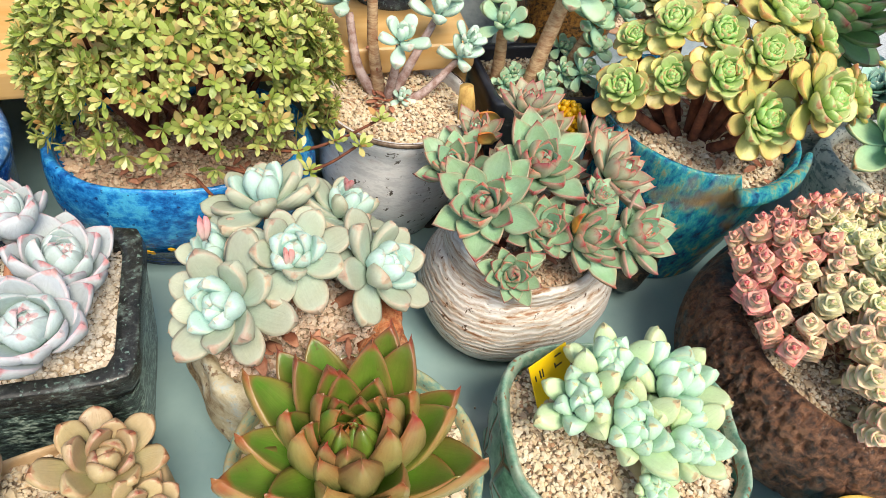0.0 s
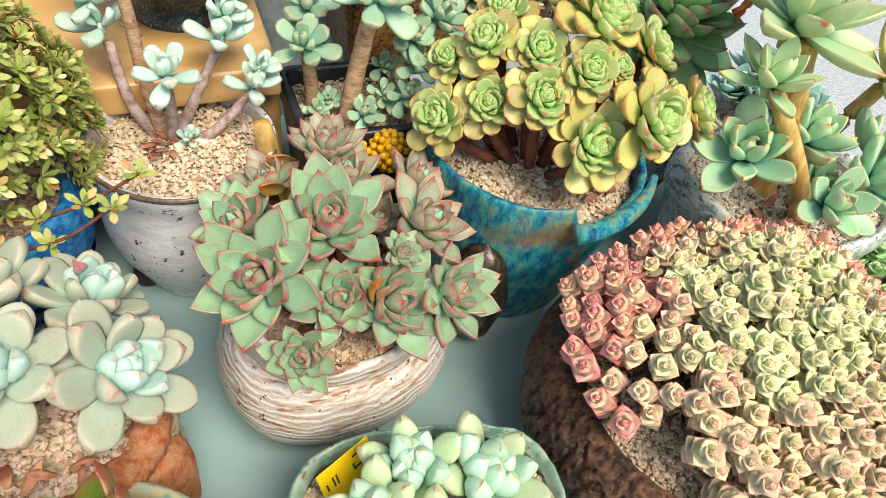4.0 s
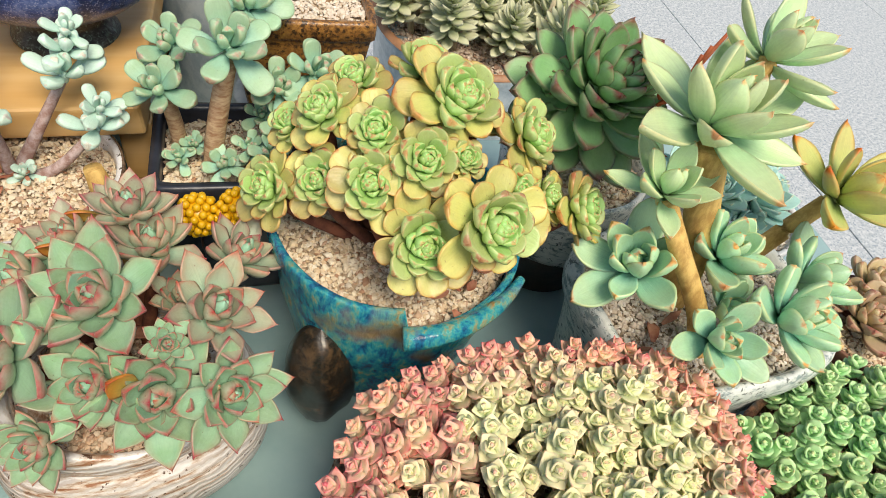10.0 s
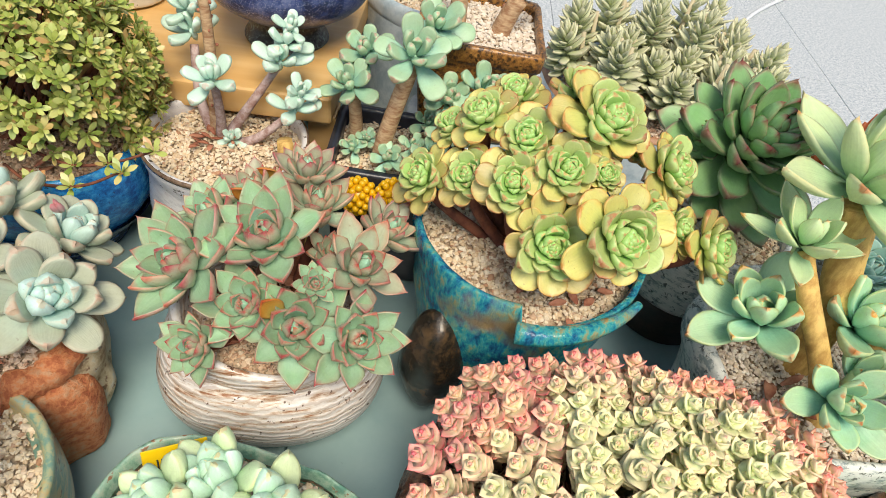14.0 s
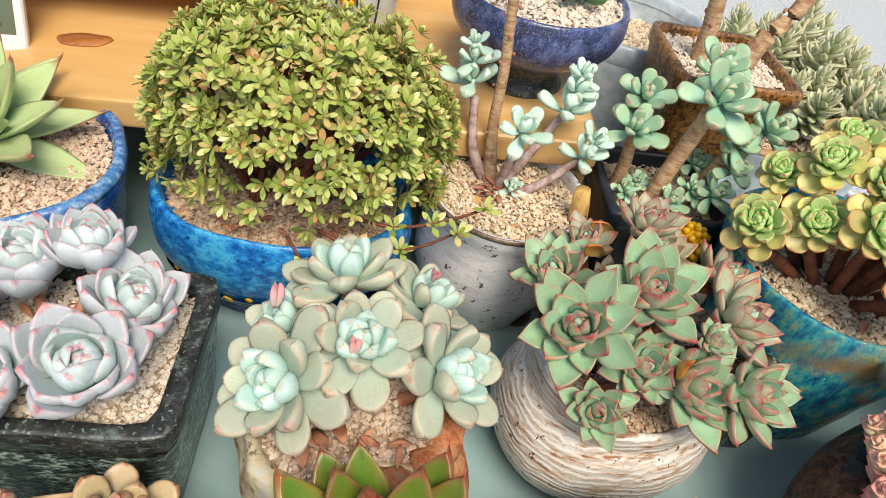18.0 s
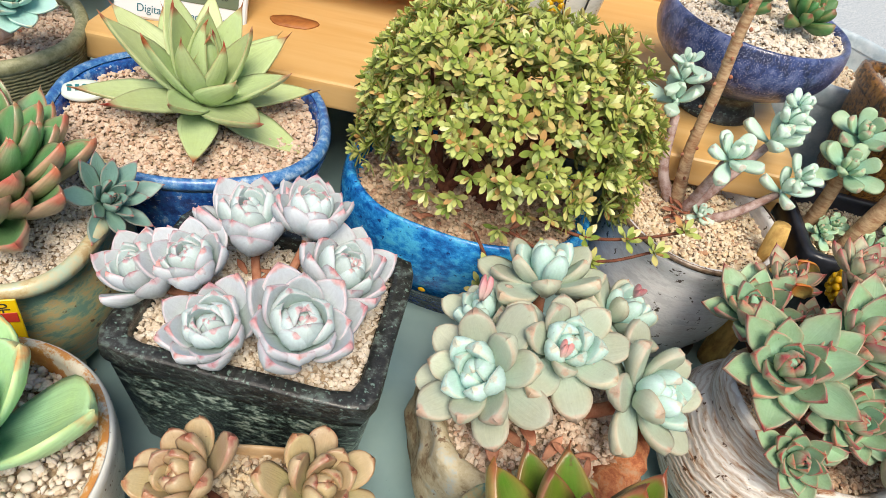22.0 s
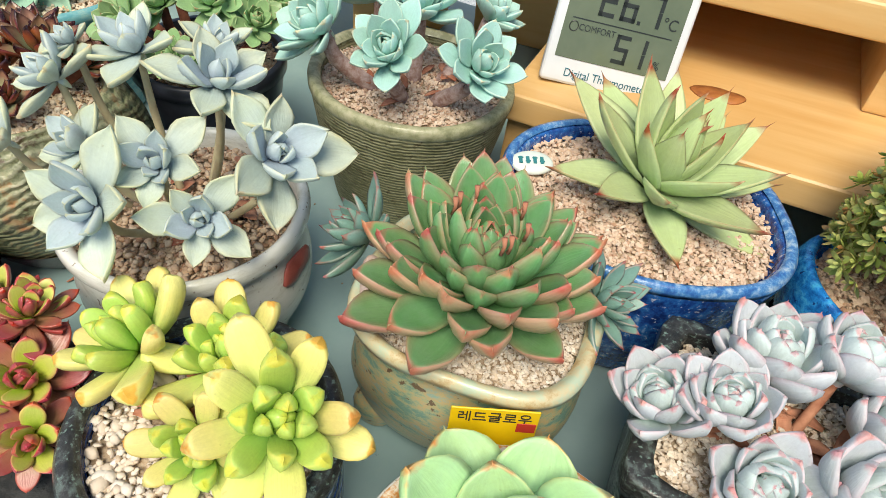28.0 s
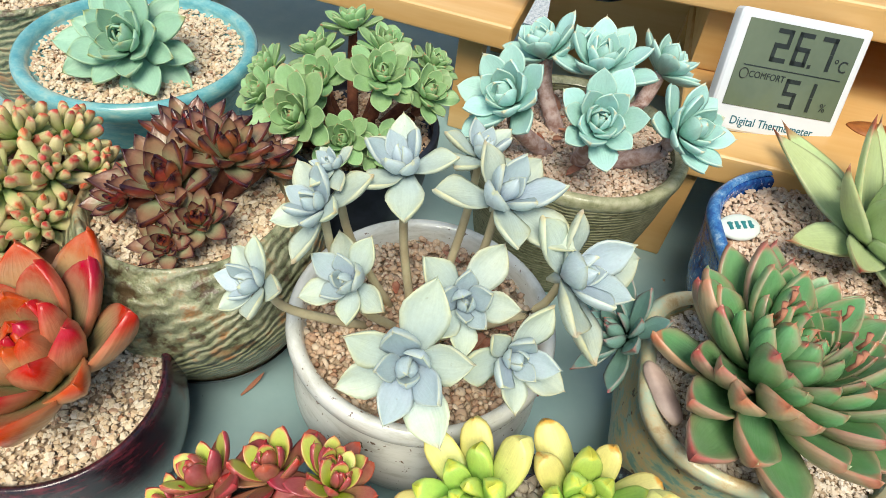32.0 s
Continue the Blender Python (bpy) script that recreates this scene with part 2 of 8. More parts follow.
# ---- kit: gravel ----
def stones(ring, z, size, seed, mat, hump=0.0, parent=None, fill=1.25, squash=0.92, name="gravel"):
    """A bed of small broken stones inside the ring, as one mesh."""
    size = size * 0.62
    rnd = np.random.RandomState(seed)
    pts = np.array(ring)
    lo, hi = pts.min(0), pts.max(0)
    area = (hi[0] - lo[0]) * (hi[1] - lo[1])
    n = int(fill * area / (size * size * 0.62))
    xy = lo + rnd.rand(n, 2) * (hi - lo)
    inside = np.zeros(n, bool)
    for i in range(len(pts)):
        a, b = pts[i - 1], pts[i]
        cond = ((a[1] > xy[:, 1]) != (b[1] > xy[:, 1]))
        with np.errstate(divide="ignore", invalid="ignore"):
            cut = (b[0] - a[0]) * (xy[:, 1] - a[1]) / (b[1] - a[1]) + a[0]
        inside ^= cond & (xy[:, 0] < cut)
    xy = xy[inside]
    n = len(xy)
    unit = np.array([(1, 0, 0), (0, 1, 0), (-1, 0, 0), (0, -1, 0), (0.45, 0.4, 0.8), (-0.45, 0.45, 0.75), (-0.4, -0.45, 0.8), (0.45, -0.4, 0.7),
                     (0.3, 0.3, -0.8), (-0.3, -0.3, -0.8)], float)
    tri = [(0, 1, 4), (1, 5, 4), (1, 2, 5), (2, 6, 5), (2, 3, 6), (3, 7, 6), (3, 0, 7), (0, 4, 7), (4, 5, 6), (4, 6, 7), (2, 1, 0), (0, 3, 2)]
    V = np.repeat(unit[None], n, 0) * (1 + rnd.uniform(-0.28, 0.28, (n, len(unit), 3)))
    s = size * 0.5 * rnd.lognormal(0, 0.26, n)
    V = V * np.stack([s * rnd.uniform(0.85, 1.35, n), s, s * 0.85 * squash * rnd.uniform(0.7, 1.2, n)], 1)[:, None]
    a, b = rnd.rand(n) * 6.283, rnd.normal(0, 0.6, n)
    ca, sa, cb, sb = np.cos(a), np.sin(a), np.cos(b), np.sin(b)
    y = V[:, :, 1] * cb[:, None] - V[:, :, 2] * sb[:, None]
    zz = V[:, :, 1] * sb[:, None] + V[:, :, 2] * cb[:, None]
    X = V[:, :, 0] * ca[:, None] - y * sa[:, None]
    Y = V[:, :, 0] * sa[:, None] + y * ca[:, None]
    rr = np.hypot((xy[:, 0] - pts[:, 0].mean()) / (hi[0] - lo[0]), (xy[:, 1] - pts[:, 1].mean()) / (hi[1] - lo[1])) * 2
    h = z + hump * (1 - np.minimum(1, rr) ** 2) + rnd.uniform(-0.55, 0.35, n) * size
    out = np.stack([X + xy[:, :1], Y + xy[:, 1:], zz + h[:, None]], 2).reshape(-1, 3)
    faces = (np.array(tri)[None] + (np.arange(n) * len(unit))[:, None, None]).reshape(-1, 3)
    me = mesh_of(name, out.tolist(), faces.tolist(), None, mat, smooth=size > 0.0041)
    return me


# ---- kit: materials ----
def material(name):
    mat = bpy.data.materials.new(name)
    mat.use_nodes = True
    nt = mat.node_tree
    return mat, nt, nt.nodes["Principled BSDF"]


def node(nt, kind, **inputs):
    n = nt.nodes.new("ShaderNode" + kind)
    for key, value in inputs.items():
        n.inputs[key.replace("_", " ")].default_value = value
    return n


def ramp(nt, fac, stops, mode="LINEAR"):
    n = nt.nodes.new("ShaderNodeValToRGB")
    n.color_ramp.interpolation = mode
    els = n.color_ramp.elements
    while len(els) < len(stops):
        els.new(0.5)
    for e, (p, c) in zip(els, stops):
        e.position, e.color = p, (*c, 1) if len(c) == 3 else c
    nt.links.new(fac, n.inputs[0])
    return n.outputs[0]


def mixed(nt, fac, a, b, mode="MIX"):
    n = nt.nodes.new("ShaderNodeMix")
    n.data_type, n.blend_type = "RGBA", mode
    for sock, value in ((n.inputs[0], fac), (n.inputs[6], a), (n.inputs[7], b)):
        if isinstance(value, (int, float)):
            sock.default_value = value
        elif isinstance(value, tuple):
            sock.default_value = (*value, 1)
        else:
            nt.links.new(value, sock)
    return n.outputs[2]


def maths(nt, op, a, b=0.0, c=0.0):
    n = nt.nodes.new("ShaderNodeMath")
    n.operation = op
    for sock, value in zip(n.inputs, (a, b, c)):
        if isinstance(value, (int, float)):
            sock.default_value = value
        else:
            nt.links.new(value, sock)
    return n.outputs[0]


def spots(nt, scale, coord="Object", detail=4.0, rough=0.6, stretch=None, kind="NoiseTexture", out=0):
    tc = nt.nodes.new("ShaderNodeTexCoord")
    n = nt.nodes.new("ShaderNodeTex" + kind[:-7] if kind.endswith("Texture") else "ShaderNodeTex" + kind)
    n.inputs["Scale"].default_value = scale
    if "Detail" in n.inputs:
        n.inputs["Detail"].default_value = detail
        n.inputs["Roughness"].default_value = rough
    src = tc.outputs[coord]
    if stretch:
        mp = nt.nodes.new("ShaderNodeMapping")
        mp.inputs["Scale"].default_value = stretch
        nt.links.new(src, mp.inputs[0])
        src = mp.outputs[0]
    nt.links.new(src, n.inputs["Vector"])
    return n.outputs[out]


def bumped(nt, bsdf, height, strength=0.3, distance=0.001):
    n = nt.nodes.new("ShaderNodeBump")
    n.inputs["Strength"].default_value, n.inputs["Distance"].default_value = strength, distance
    nt.links.new(height, n.inputs["Height"])
    nt.links.new(n.outputs[0], bsdf.inputs["Normal"])


def leaf_material(name, heart, body, edge, tip, tip_from=0.80, edge_w=0.10, rough=0.45, sss=0.0, bloom=None, base=None, vary=0.12, speck=0.0):
    """A succulent's skin: UV runs from foot to tip and across; a pale bloom, a tinted margin and tip, fine pores and scuffs."""
    mat, nt, b = material(name)
    uv = nt.nodes.new("ShaderNodeUVMap")
    sep = nt.nodes.new("ShaderNodeSeparateXYZ")
    nt.links.new(uv.outputs[0], sep.inputs[0])
    s, v = sep.outputs[0], sep.outputs[1]
    info = nt.nodes.new("ShaderNodeObjectInfo")
    tc = nt.nodes.new("ShaderNodeTexCoord")
    shift = nt.nodes.new("ShaderNodeVectorMath")
    shift.operation = "ADD"
    nt.links.new(tc.outputs["Object"], shift.inputs[0])
    nt.links.new(maths(nt, "MULTIPLY", info.outputs["Random"], 37.0), shift.inputs[1])

    def cloud(scale, detail, rough_=0.6):
        n = nt.nodes.new("ShaderNodeTexNoise")
        n.inputs["Scale"].default_value, n.inputs["Detail"].default_value, n.inputs["Roughness"].default_value = scale, detail, rough_
        nt.links.new(shift.outputs[0], n.inputs["Vector"])
        return n.outputs[0]
    n1, fine = cloud(3.0, 3), cloud(18.0, 4, 0.7)
    along = ramp(nt, maths(nt, "ADD", s, maths(nt, "MULTIPLY", maths(nt, "SUBTRACT", n1, 0.5), 0.4)), [(0.0, base or heart), (0.30, heart), (0.75, body), (1.0, body)])
    side = maths(nt, "MULTIPLY", maths(nt, "ABSOLUTE", maths(nt, "SUBTRACT", v, 0.5)), 2.0)
    side = maths(nt, "MULTIPLY", side, maths(nt, "ADD", 0.72, maths(nt, "MULTIPLY", s, 0.28)))
    rim = maths(nt, "ADD", side, maths(nt, "MULTIPLY", maths(nt, "SUBTRACT", n1, 0.5), 0.30))
    flush = ramp(nt, rim, [(max(0.0, 0.97 - edge_w * 4.0), (0, 0, 0)), (1.0, (0.55, 0.55, 0.55))], "EASE")
    hem = ramp(nt, rim, [(0.95 - edge_w * 0.9, (0, 0, 0)), (1.0, (0.85, 0.85, 0.85))])
    col = mixed(nt, hem, mixed(nt, flush, along, edge), edge)
    # faint streaks that run from foot to tip
    lines = nt.nodes.new("ShaderNodeMapping")
    lines.inputs["Scale"].default_value = (1.6, 22.0, 1.0)
    nt.links.new(uv.outputs[0], lines.inputs[0])
    grain = nt.nodes.new("ShaderNodeTexNoise")
    grain.noise_dimensions = "4D"
    grain.inputs["Scale"].default_value, grain.inputs["Detail"].default_value = 1.0, 3.0
    nt.links.new(lines.outputs[0], grain.inputs["Vector"])
    nt.links.new(maths(nt, "MULTIPLY", info.outputs["Random"], 50.0), grain.inputs["W"])
    tm = ramp(nt, maths(nt, "ADD", s, maths(nt, "MULTIPLY", maths(nt, "SUBTRACT", n1, 0.5), 0.3)), [(tip_from, (0, 0, 0)), (min(1.0, tip_from + 0.16), (1, 1, 1))])
    col = mixed(nt, tm, col, tip)
    if bloom:
        col = mixed(nt, maths(nt, "MULTIPLY", ramp(nt, cloud(5.0, 5, 0.7), [(0.35, (0, 0, 0)), (0.7, (1, 1, 1))]), 0.42), col, bloom)
    hsv = nt.nodes.new("ShaderNodeHueSaturation")
    nt.links.new(col, hsv.inputs["Color"])
    hsv.inputs["Saturation"].default_value = 1.12
    mottle = maths(nt, "ADD", maths(nt, "MULTIPLY", maths(nt, "SUBTRACT", fine, 0.5), 0.30), maths(nt, "MULTIPLY", maths(nt, "SUBTRACT", grain.outputs[0], 0.5), 0.22))
    nt.links.new(maths(nt, "ADD", maths(nt, "ADD", 1.07 - vary, mottle), maths(nt, "MULTIPLY", info.outputs["Random"], 2 * vary)), hsv.inputs["Value"])
    nt.links.new(maths(nt, "ADD", 0.484, maths(nt, "MULTIPLY", info.outputs["Random"], 0.032)), hsv.inputs["Hue"])
    out = mixed(nt, ramp(nt, cloud(11.0, 2), [(0.70, (0, 0, 0)), (0.76, (0.35 + speck,) * 3)]), hsv.outputs[0], tuple(0.5 * c for c in edge))
    nt.links.new(out, b.inputs["Base Color"])
    b.inputs["Roughness"].default_value = rough
    b.inputs["Subsurface Weight"].default_value = sss
    b.inputs["Subsurface Radius"].default_value = (0.6, 1.0, 0.4)
    b.inputs["Subsurface Scale"].default_value = 0.004
    bumped(nt, b, grain.outputs[0], 0.10, 0.02)
    return mat

# ---- materials: setting ----
def plain(name, a, b, scale, rough=0.6, bump=0.2, detail=5, coord="Object", dist=0.001, stretch=None, fine=None):
    mat, nt, p = material(name)
    n = spots(nt, scale, coord, detail, 0.65, stretch)
    col = ramp(nt, n, [(0.38, a), (0.62, b)])
    if fine:
        col = mixed(nt, ramp(nt, spots(nt, fine[0], coord, 2), [(fine[1], (0, 0, 0)), (fine[1] + 0.06, (1, 1, 1))]), col, fine[2])
    nt.links.new(col, p.inputs["Base Color"])
    p.inputs["Roughness"].default_value = rough
    bumped(nt, p, n, bump, dist)
    return mat


def gravel_material(name, colours, rough=0.85):
    mat, nt, p = material(name)
    geo = nt.nodes.new("ShaderNodeNewGeometry")
    stops = [(i / max(1, len(colours) - 1), c) for i, c in enumerate(colours)]
    col = ramp(nt, geo.outputs["Random Per Island"], stops)
    n = spots(nt, 500.0, "Object", 4)
    col = mixed(nt, maths(nt, "MULTIPLY", n, 0.35), col, (0.62, 0.5, 0.36))
    nt.links.new(col, p.inputs["Base Color"])
    p.inputs["Roughness"].default_value = rough
    bumped(nt, p, n, 0.5, 0.001)
    return mat


def wood_material(name, light, dark, axis=0):
    mat, nt, p = material(name)
    st = [14.0, 14.0, 14.0]
    st[axis] = 1.2
    n = spots(nt, 3.0, "Object", 6, 0.6, tuple(st))
    w = nt.nodes.new("ShaderNodeTexWave")
    w.inputs["Scale"].default_value, w.inputs["Distortion"].default_value, w.inputs["Detail"].default_value = 2.2, 5.0, 3.0
    tc = nt.nodes.new("ShaderNodeTexCoord")
    mp = nt.nodes.new("ShaderNodeMapping")
    mp.inputs["Scale"].default_value = tuple(6.0 if i != axis else 0.5 for i in range(3))
    nt.links.new(tc.outputs["Object"], mp.inputs[0])
    nt.links.new(mp.outputs[0], w.inputs["Vector"])
    col = mixed(nt, maths(nt, "MULTIPLY", w.outputs["Fac"], 0.4), ramp(nt, n, [(0.3, dark), (0.65, light)]), dark)
    nt.links.new(col, p.inputs["Base Color"])
    p.inputs["Roughness"].default_value = 0.4
    bumped(nt, p, n, 0.08, 0.001)
    return mat


TABLE = plain("painted_tabletop", (0.26, 0.40, 0.41), (0.32, 0.46, 0.46), 9.0, 0.2, 0.04, fine=(260.0, 0.74, (0.17, 0.24, 0.24)))
PINE = wood_material("varnished_pine", (0.74, 0.49, 0.22), (0.62, 0.34, 0.11))
PAVING = plain("pale_granite_paving", (0.36, 0.40, 0.43), (0.58, 0.60, 0.61), 110.0, 0.8, 0.3, fine=(210.0, 0.55, (0.27, 0.32, 0.37)))
WALL = plain("roughcast_wall", (0.30, 0.34, 0.38), (0.46, 0.50, 0.54), 60.0, 0.9, 0.6, dist=0.004, fine=(240.0, 0.6, (0.62, 0.65, 0.68)))
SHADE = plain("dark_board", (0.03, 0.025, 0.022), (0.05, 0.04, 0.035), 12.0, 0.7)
SOIL = plain("gritty_potting_soil", (0.30, 0.21, 0.13), (0.54, 0.43, 0.31), 420.0, 0.95, 0.8)
CREAM = gravel_material("cream_gravel", [(0.66, 0.51, 0.33), (0.80, 0.70, 0.53), (0.38, 0.17, 0.08), (0.84, 0.77, 0.63), (0.70, 0.55, 0.36), (0.60, 0.42, 0.25), (0.80, 0.70, 0.53), (0.70, 0.58, 0.42)])
PINKISH = gravel_material("pinkish_gravel", [(0.66, 0.46, 0.35), (0.76, 0.62, 0.50), (0.46, 0.25, 0.16), (0.78, 0.68, 0.58), (0.62, 0.42, 0.31), (0.72, 0.56, 0.44)])
PALE = gravel_material("pale_gravel", [(0.76, 0.66, 0.54), (0.82, 0.76, 0.67), (0.60, 0.48, 0.36), (0.86, 0.82, 0.76), (0.66, 0.53, 0.42), (0.74, 0.66, 0.55)])
BROWNISH = gravel_material("brown_gravel", [(0.50, 0.28, 0.16), (0.66, 0.50, 0.35), (0.34, 0.16, 0.09), (0.68, 0.55, 0.41), (0.58, 0.36, 0.22)])


def glaze(name, stops, scale, rough=0.25, streak=None, bump=0.25, second=None, wave=None, coat=0.3, dist=0.002):
    """A stoneware glaze: colours that pool and run, with a second one breaking through."""
    mat, nt, p = material(name)
    n = spots(nt, scale * 4.2, "Object", 8, 0.7, streak)
    broad = spots(nt, scale * 1.1, "Object", 3)
    n = maths(nt, "ADD", maths(nt, "MULTIPLY", n, 0.72), maths(nt, "MULTIPLY", broad, 0.28))
    col = ramp(nt, n, [(0.5 + (q - 0.52) * 0.36, c) for q, c in stops])
    h = n
    if wave:
        w = nt.nodes.new("ShaderNodeTexWave")
        w.wave_type, w.bands_direction = wave[4] if len(wave) > 4 else "BANDS", "Z"
        w.inputs["Scale"].default_value, w.inputs["Distortion"].default_value, w.inputs["Detail"].default_value = wave[0], wave[1], 4.0
        tc = nt.nodes.new("ShaderNodeTexCoord")
        nt.links.new(tc.outputs["Object"], w.inputs["Vector"])
        col = mixed(nt, maths(nt, "MULTIPLY", ramp(nt, w.outputs["Fac"], [(0.55, (0, 0, 0)), (0.9, (1, 1, 1))]), wave[3]), col, wave[2])
        h = w.outputs["Fac"]
    if second:
        edge = 0.5 + (second[1] - 0.5) * 0.62
        m = ramp(nt, spots(nt, second[0] * 2.2, "Object", 3, 0.6), [(edge, (0, 0, 0)), (edge + second[3] * 0.7, (1, 1, 1))])
        col = mixed(nt, m, col, second[2])
    nt.links.new(col, p.inputs["Base Color"])
    p.inputs["Roughness"].default_value = rough
    p.inputs["Coat Weight"].default_value = coat
    bumped(nt, p, h, bump, dist)
    return mat


GREY_GLAZE = glaze("speckled_grey_glaze", [(0.25, (0.60, 0.60, 0.62)), (0.5, (0.77, 0.77, 0.78)), (0.75, (0.66, 0.63, 0.64))], 12, 0.3, (1, 1, 3), second=(70.0, 0.69, (0.08, 0.06, 0.05), 0.05))
RIM_BROWN = glaze("dark_brown_rim", [(0.3, (0.10, 0.06, 0.04)), (0.7, (0.22, 0.15, 0.10))], 60)
TURQ = glaze("turquoise_glaze", [(0.04, (0.03, 0.05, 0.04)), (0.22, (0.006, 0.06, 0.17)), (0.40, (0.008, 0.20, 0.38)), (0.54, (0.02, 0.40, 0.48)), (0.66, (0.10, 0.48, 0.42)), (0.78, (0.34, 0.44, 0.26)), (0.90, (0.50, 0.32, 0.12))], 25, 0.20, (1, 1, 0.45), 1.0, (7.0, 0.60, (0.48, 0.32, 0.14), 0.20), dist=0.010)
OVAL_WHITE = glaze("brushed_white_glaze", [(0.20, (0.30, 0.13, 0.06)), (0.36, (0.62, 0.50, 0.40)), (0.50, (0.76, 0.72, 0.68)), (0.8, (0.80, 0.78, 0.76))], 10, 0.3, (1, 1, 7), 0.25, (95.0, 0.72, (0.10, 0.05, 0.03), 0.05), (70.0, 7.0, (0.30, 0.16, 0.09), 0.34))
BLACK_GLAZE = glaze("black_glaze", [(0.3, (0.012, 0.014, 0.014)), (0.6, (0.035, 0.035, 0.034)), (0.8, (0.10, 0.13, 0.12))], 40, 0.35, (1, 1, 2), 0.6, (150.0, 0.64, (0.16, 0.24, 0.21), 0.10))
BLUE_GLAZE = glaze("cobalt_glaze", [(0.3, (0.006, 0.03, 0.16)), (0.5, (0.012, 0.07, 0.32)), (0.7, (0.02, 0.16, 0.52)), (0.85, (0.22, 0.40, 0.66))], 30, 0.25, (1, 1, 0.7), 0.6, (120.0, 0.70, (0.45, 0.55, 0.70), 0.08))
SKY_GLAZE = glaze("bright_blue_glaze", [(0.25, (0.005, 0.10, 0.38)), (0.5, (0.012, 0.25, 0.68)), (0.75, (0.06, 0.46, 0.80))], 26, 0.2, (1, 1, 1.4), 0.9, (110.0, 0.74, (0.01, 0.05, 0.2), 0.06))
OCHRE_GREEN = glaze("ochre_and_green_glaze", [(0.3, (0.16, 0.30, 0.24)), (0.45, (0.36, 0.40, 0.24)), (0.6, (0.52, 0.38, 0.18)), (0.8, (0.26, 0.40, 0.34))], 14, 0.35, (1, 1, 2.4), 0.4, (60.0, 0.72, (0.14, 0.09, 0.05), 0.06))
OFFWHITE = glaze("off_white_glaze", [(0.25, (0.60, 0.60, 0.53)), (0.5, (0.73, 0.74, 0.68)), (0.8, (0.78, 0.78, 0.73))], 9, 0.25, (1, 1, 4), 0.1, (120.0, 0.76, (0.2, 0.14, 0.1), 0.03))
NAVY_GLAZE = glaze("navy_glaze", [(0.3, (0.008, 0.010, 0.03)), (0.5, (0.012, 0.03, 0.14)), (0.65, (0.03, 0.10, 0.30)), (0.8, (0.25, 0.33, 0.42))], 26, 0.25, (1, 1, 2.2), 0.7, (90.0, 0.70, (0.02, 0.06, 0.05), 0.08), (46.0, 5.0, (0.01, 0.012, 0.02), 0.4))
STONE = glaze("weathered_stone", [(0.25, (0.26, 0.17, 0.09)), (0.45, (0.50, 0.41, 0.26)), (0.65, (0.62, 0.54, 0.37)), (0.88, (0.46, 0.54, 0.56))], 14, 0.9, None, 0.9, (60.0, 0.66, (0.24, 0.15, 0.09), 0.1), coat=0.0, dist=0.004)
RUST = glaze("rust_red_clay", [(0.3, (0.44, 0.12, 0.05)), (0.55, (0.64, 0.24, 0.10)), (0.8, (0.60, 0.33, 0.19))], 40, 0.8, None, 0.9, coat=0.0, dist=0.006)
HEX_GREEN = glaze("celadon_glaze", [(0.25, (0.03, 0.11, 0.08)), (0.5, (0.09, 0.26, 0.18)), (0.75, (0.20, 0.40, 0.29))], 22, 0.3, None, 0.5, (30.0, 0.70, (0.22, 0.11, 0.06), 0.05))


def cracked(mat, scale, width, colour):
    """Brown cracks between the facets of a glazed surface."""
    nt = mat.node_tree
    bsdf = nt.nodes["Principled BSDF"]
    old = bsdf.inputs["Base Color"].links[0].from_socket
    v = nt.nodes.new("ShaderNodeTexVoronoi")
    v.feature = "DISTANCE_TO_EDGE"
    v.inputs["Scale"].default_value = scale
    tc = nt.nodes.new("ShaderNodeTexCoord")
    nt.links.new(tc.outputs["Object"], v.inputs["Vector"])
    m = ramp(nt, v.outputs["Distance"], [(width * 0.4, (0.85, 0.85, 0.85)), (width, (0, 0, 0))])
    nt.links.new(mixed(nt, m, old, colour), bsdf.inputs["Base Color"])
    bumped(nt, bsdf, ramp(nt, v.outputs["Distance"], [(0.0, (0, 0, 0)), (width * 1.6, (1, 1, 1))]), 0.8, 0.003)


cracked(HEX_GREEN, 38.0, 0.055, (0.20, 0.09, 0.04))
BARK = glaze("bark_textured_clay", [(0.20, (0.020, 0.016, 0.014)), (0.40, (0.09, 0.042, 0.025)), (0.60, (0.22, 0.095, 0.05)), (0.85, (0.33, 0.16, 0.085))], 44, 0.42, None, 1.0, (11.0, 0.57, (0.025, 0.060, 0.070), 0.14), coat=0.15, dist=0.008)
OWL = glaze("carved_olive_clay", [(0.25, (0.09, 0.06, 0.03)), (0.42, (0.22, 0.24, 0.13)), (0.62, (0.36, 0.36, 0.22)), (0.85, (0.38, 0.20, 0.08))], 20, 0.4, None, 0.7, (12.0, 0.62, (0.34, 0.15, 0.06), 0.2), (62.0, 7.0, (0.06, 0.045, 0.025), 0.4, "RINGS"), coat=0.2, dist=0.0018)
OXBLOOD = glaze("oxblood_glaze", [(0.3, (0.012, 0.008, 0.012)), (0.55, (0.04, 0.012, 0.018)), (0.8, (0.12, 0.02, 0.03))], 20, 0.2, (1, 1, 3), 0.2)
TEAL_GLAZE = glaze("sea_blue_glaze", [(0.3, (0.10, 0.34, 0.38)), (0.6, (0.18, 0.44, 0.46)), (0.8, (0.30, 0.50, 0.46))], 14, 0.25, (1, 1, 3), 0.2)
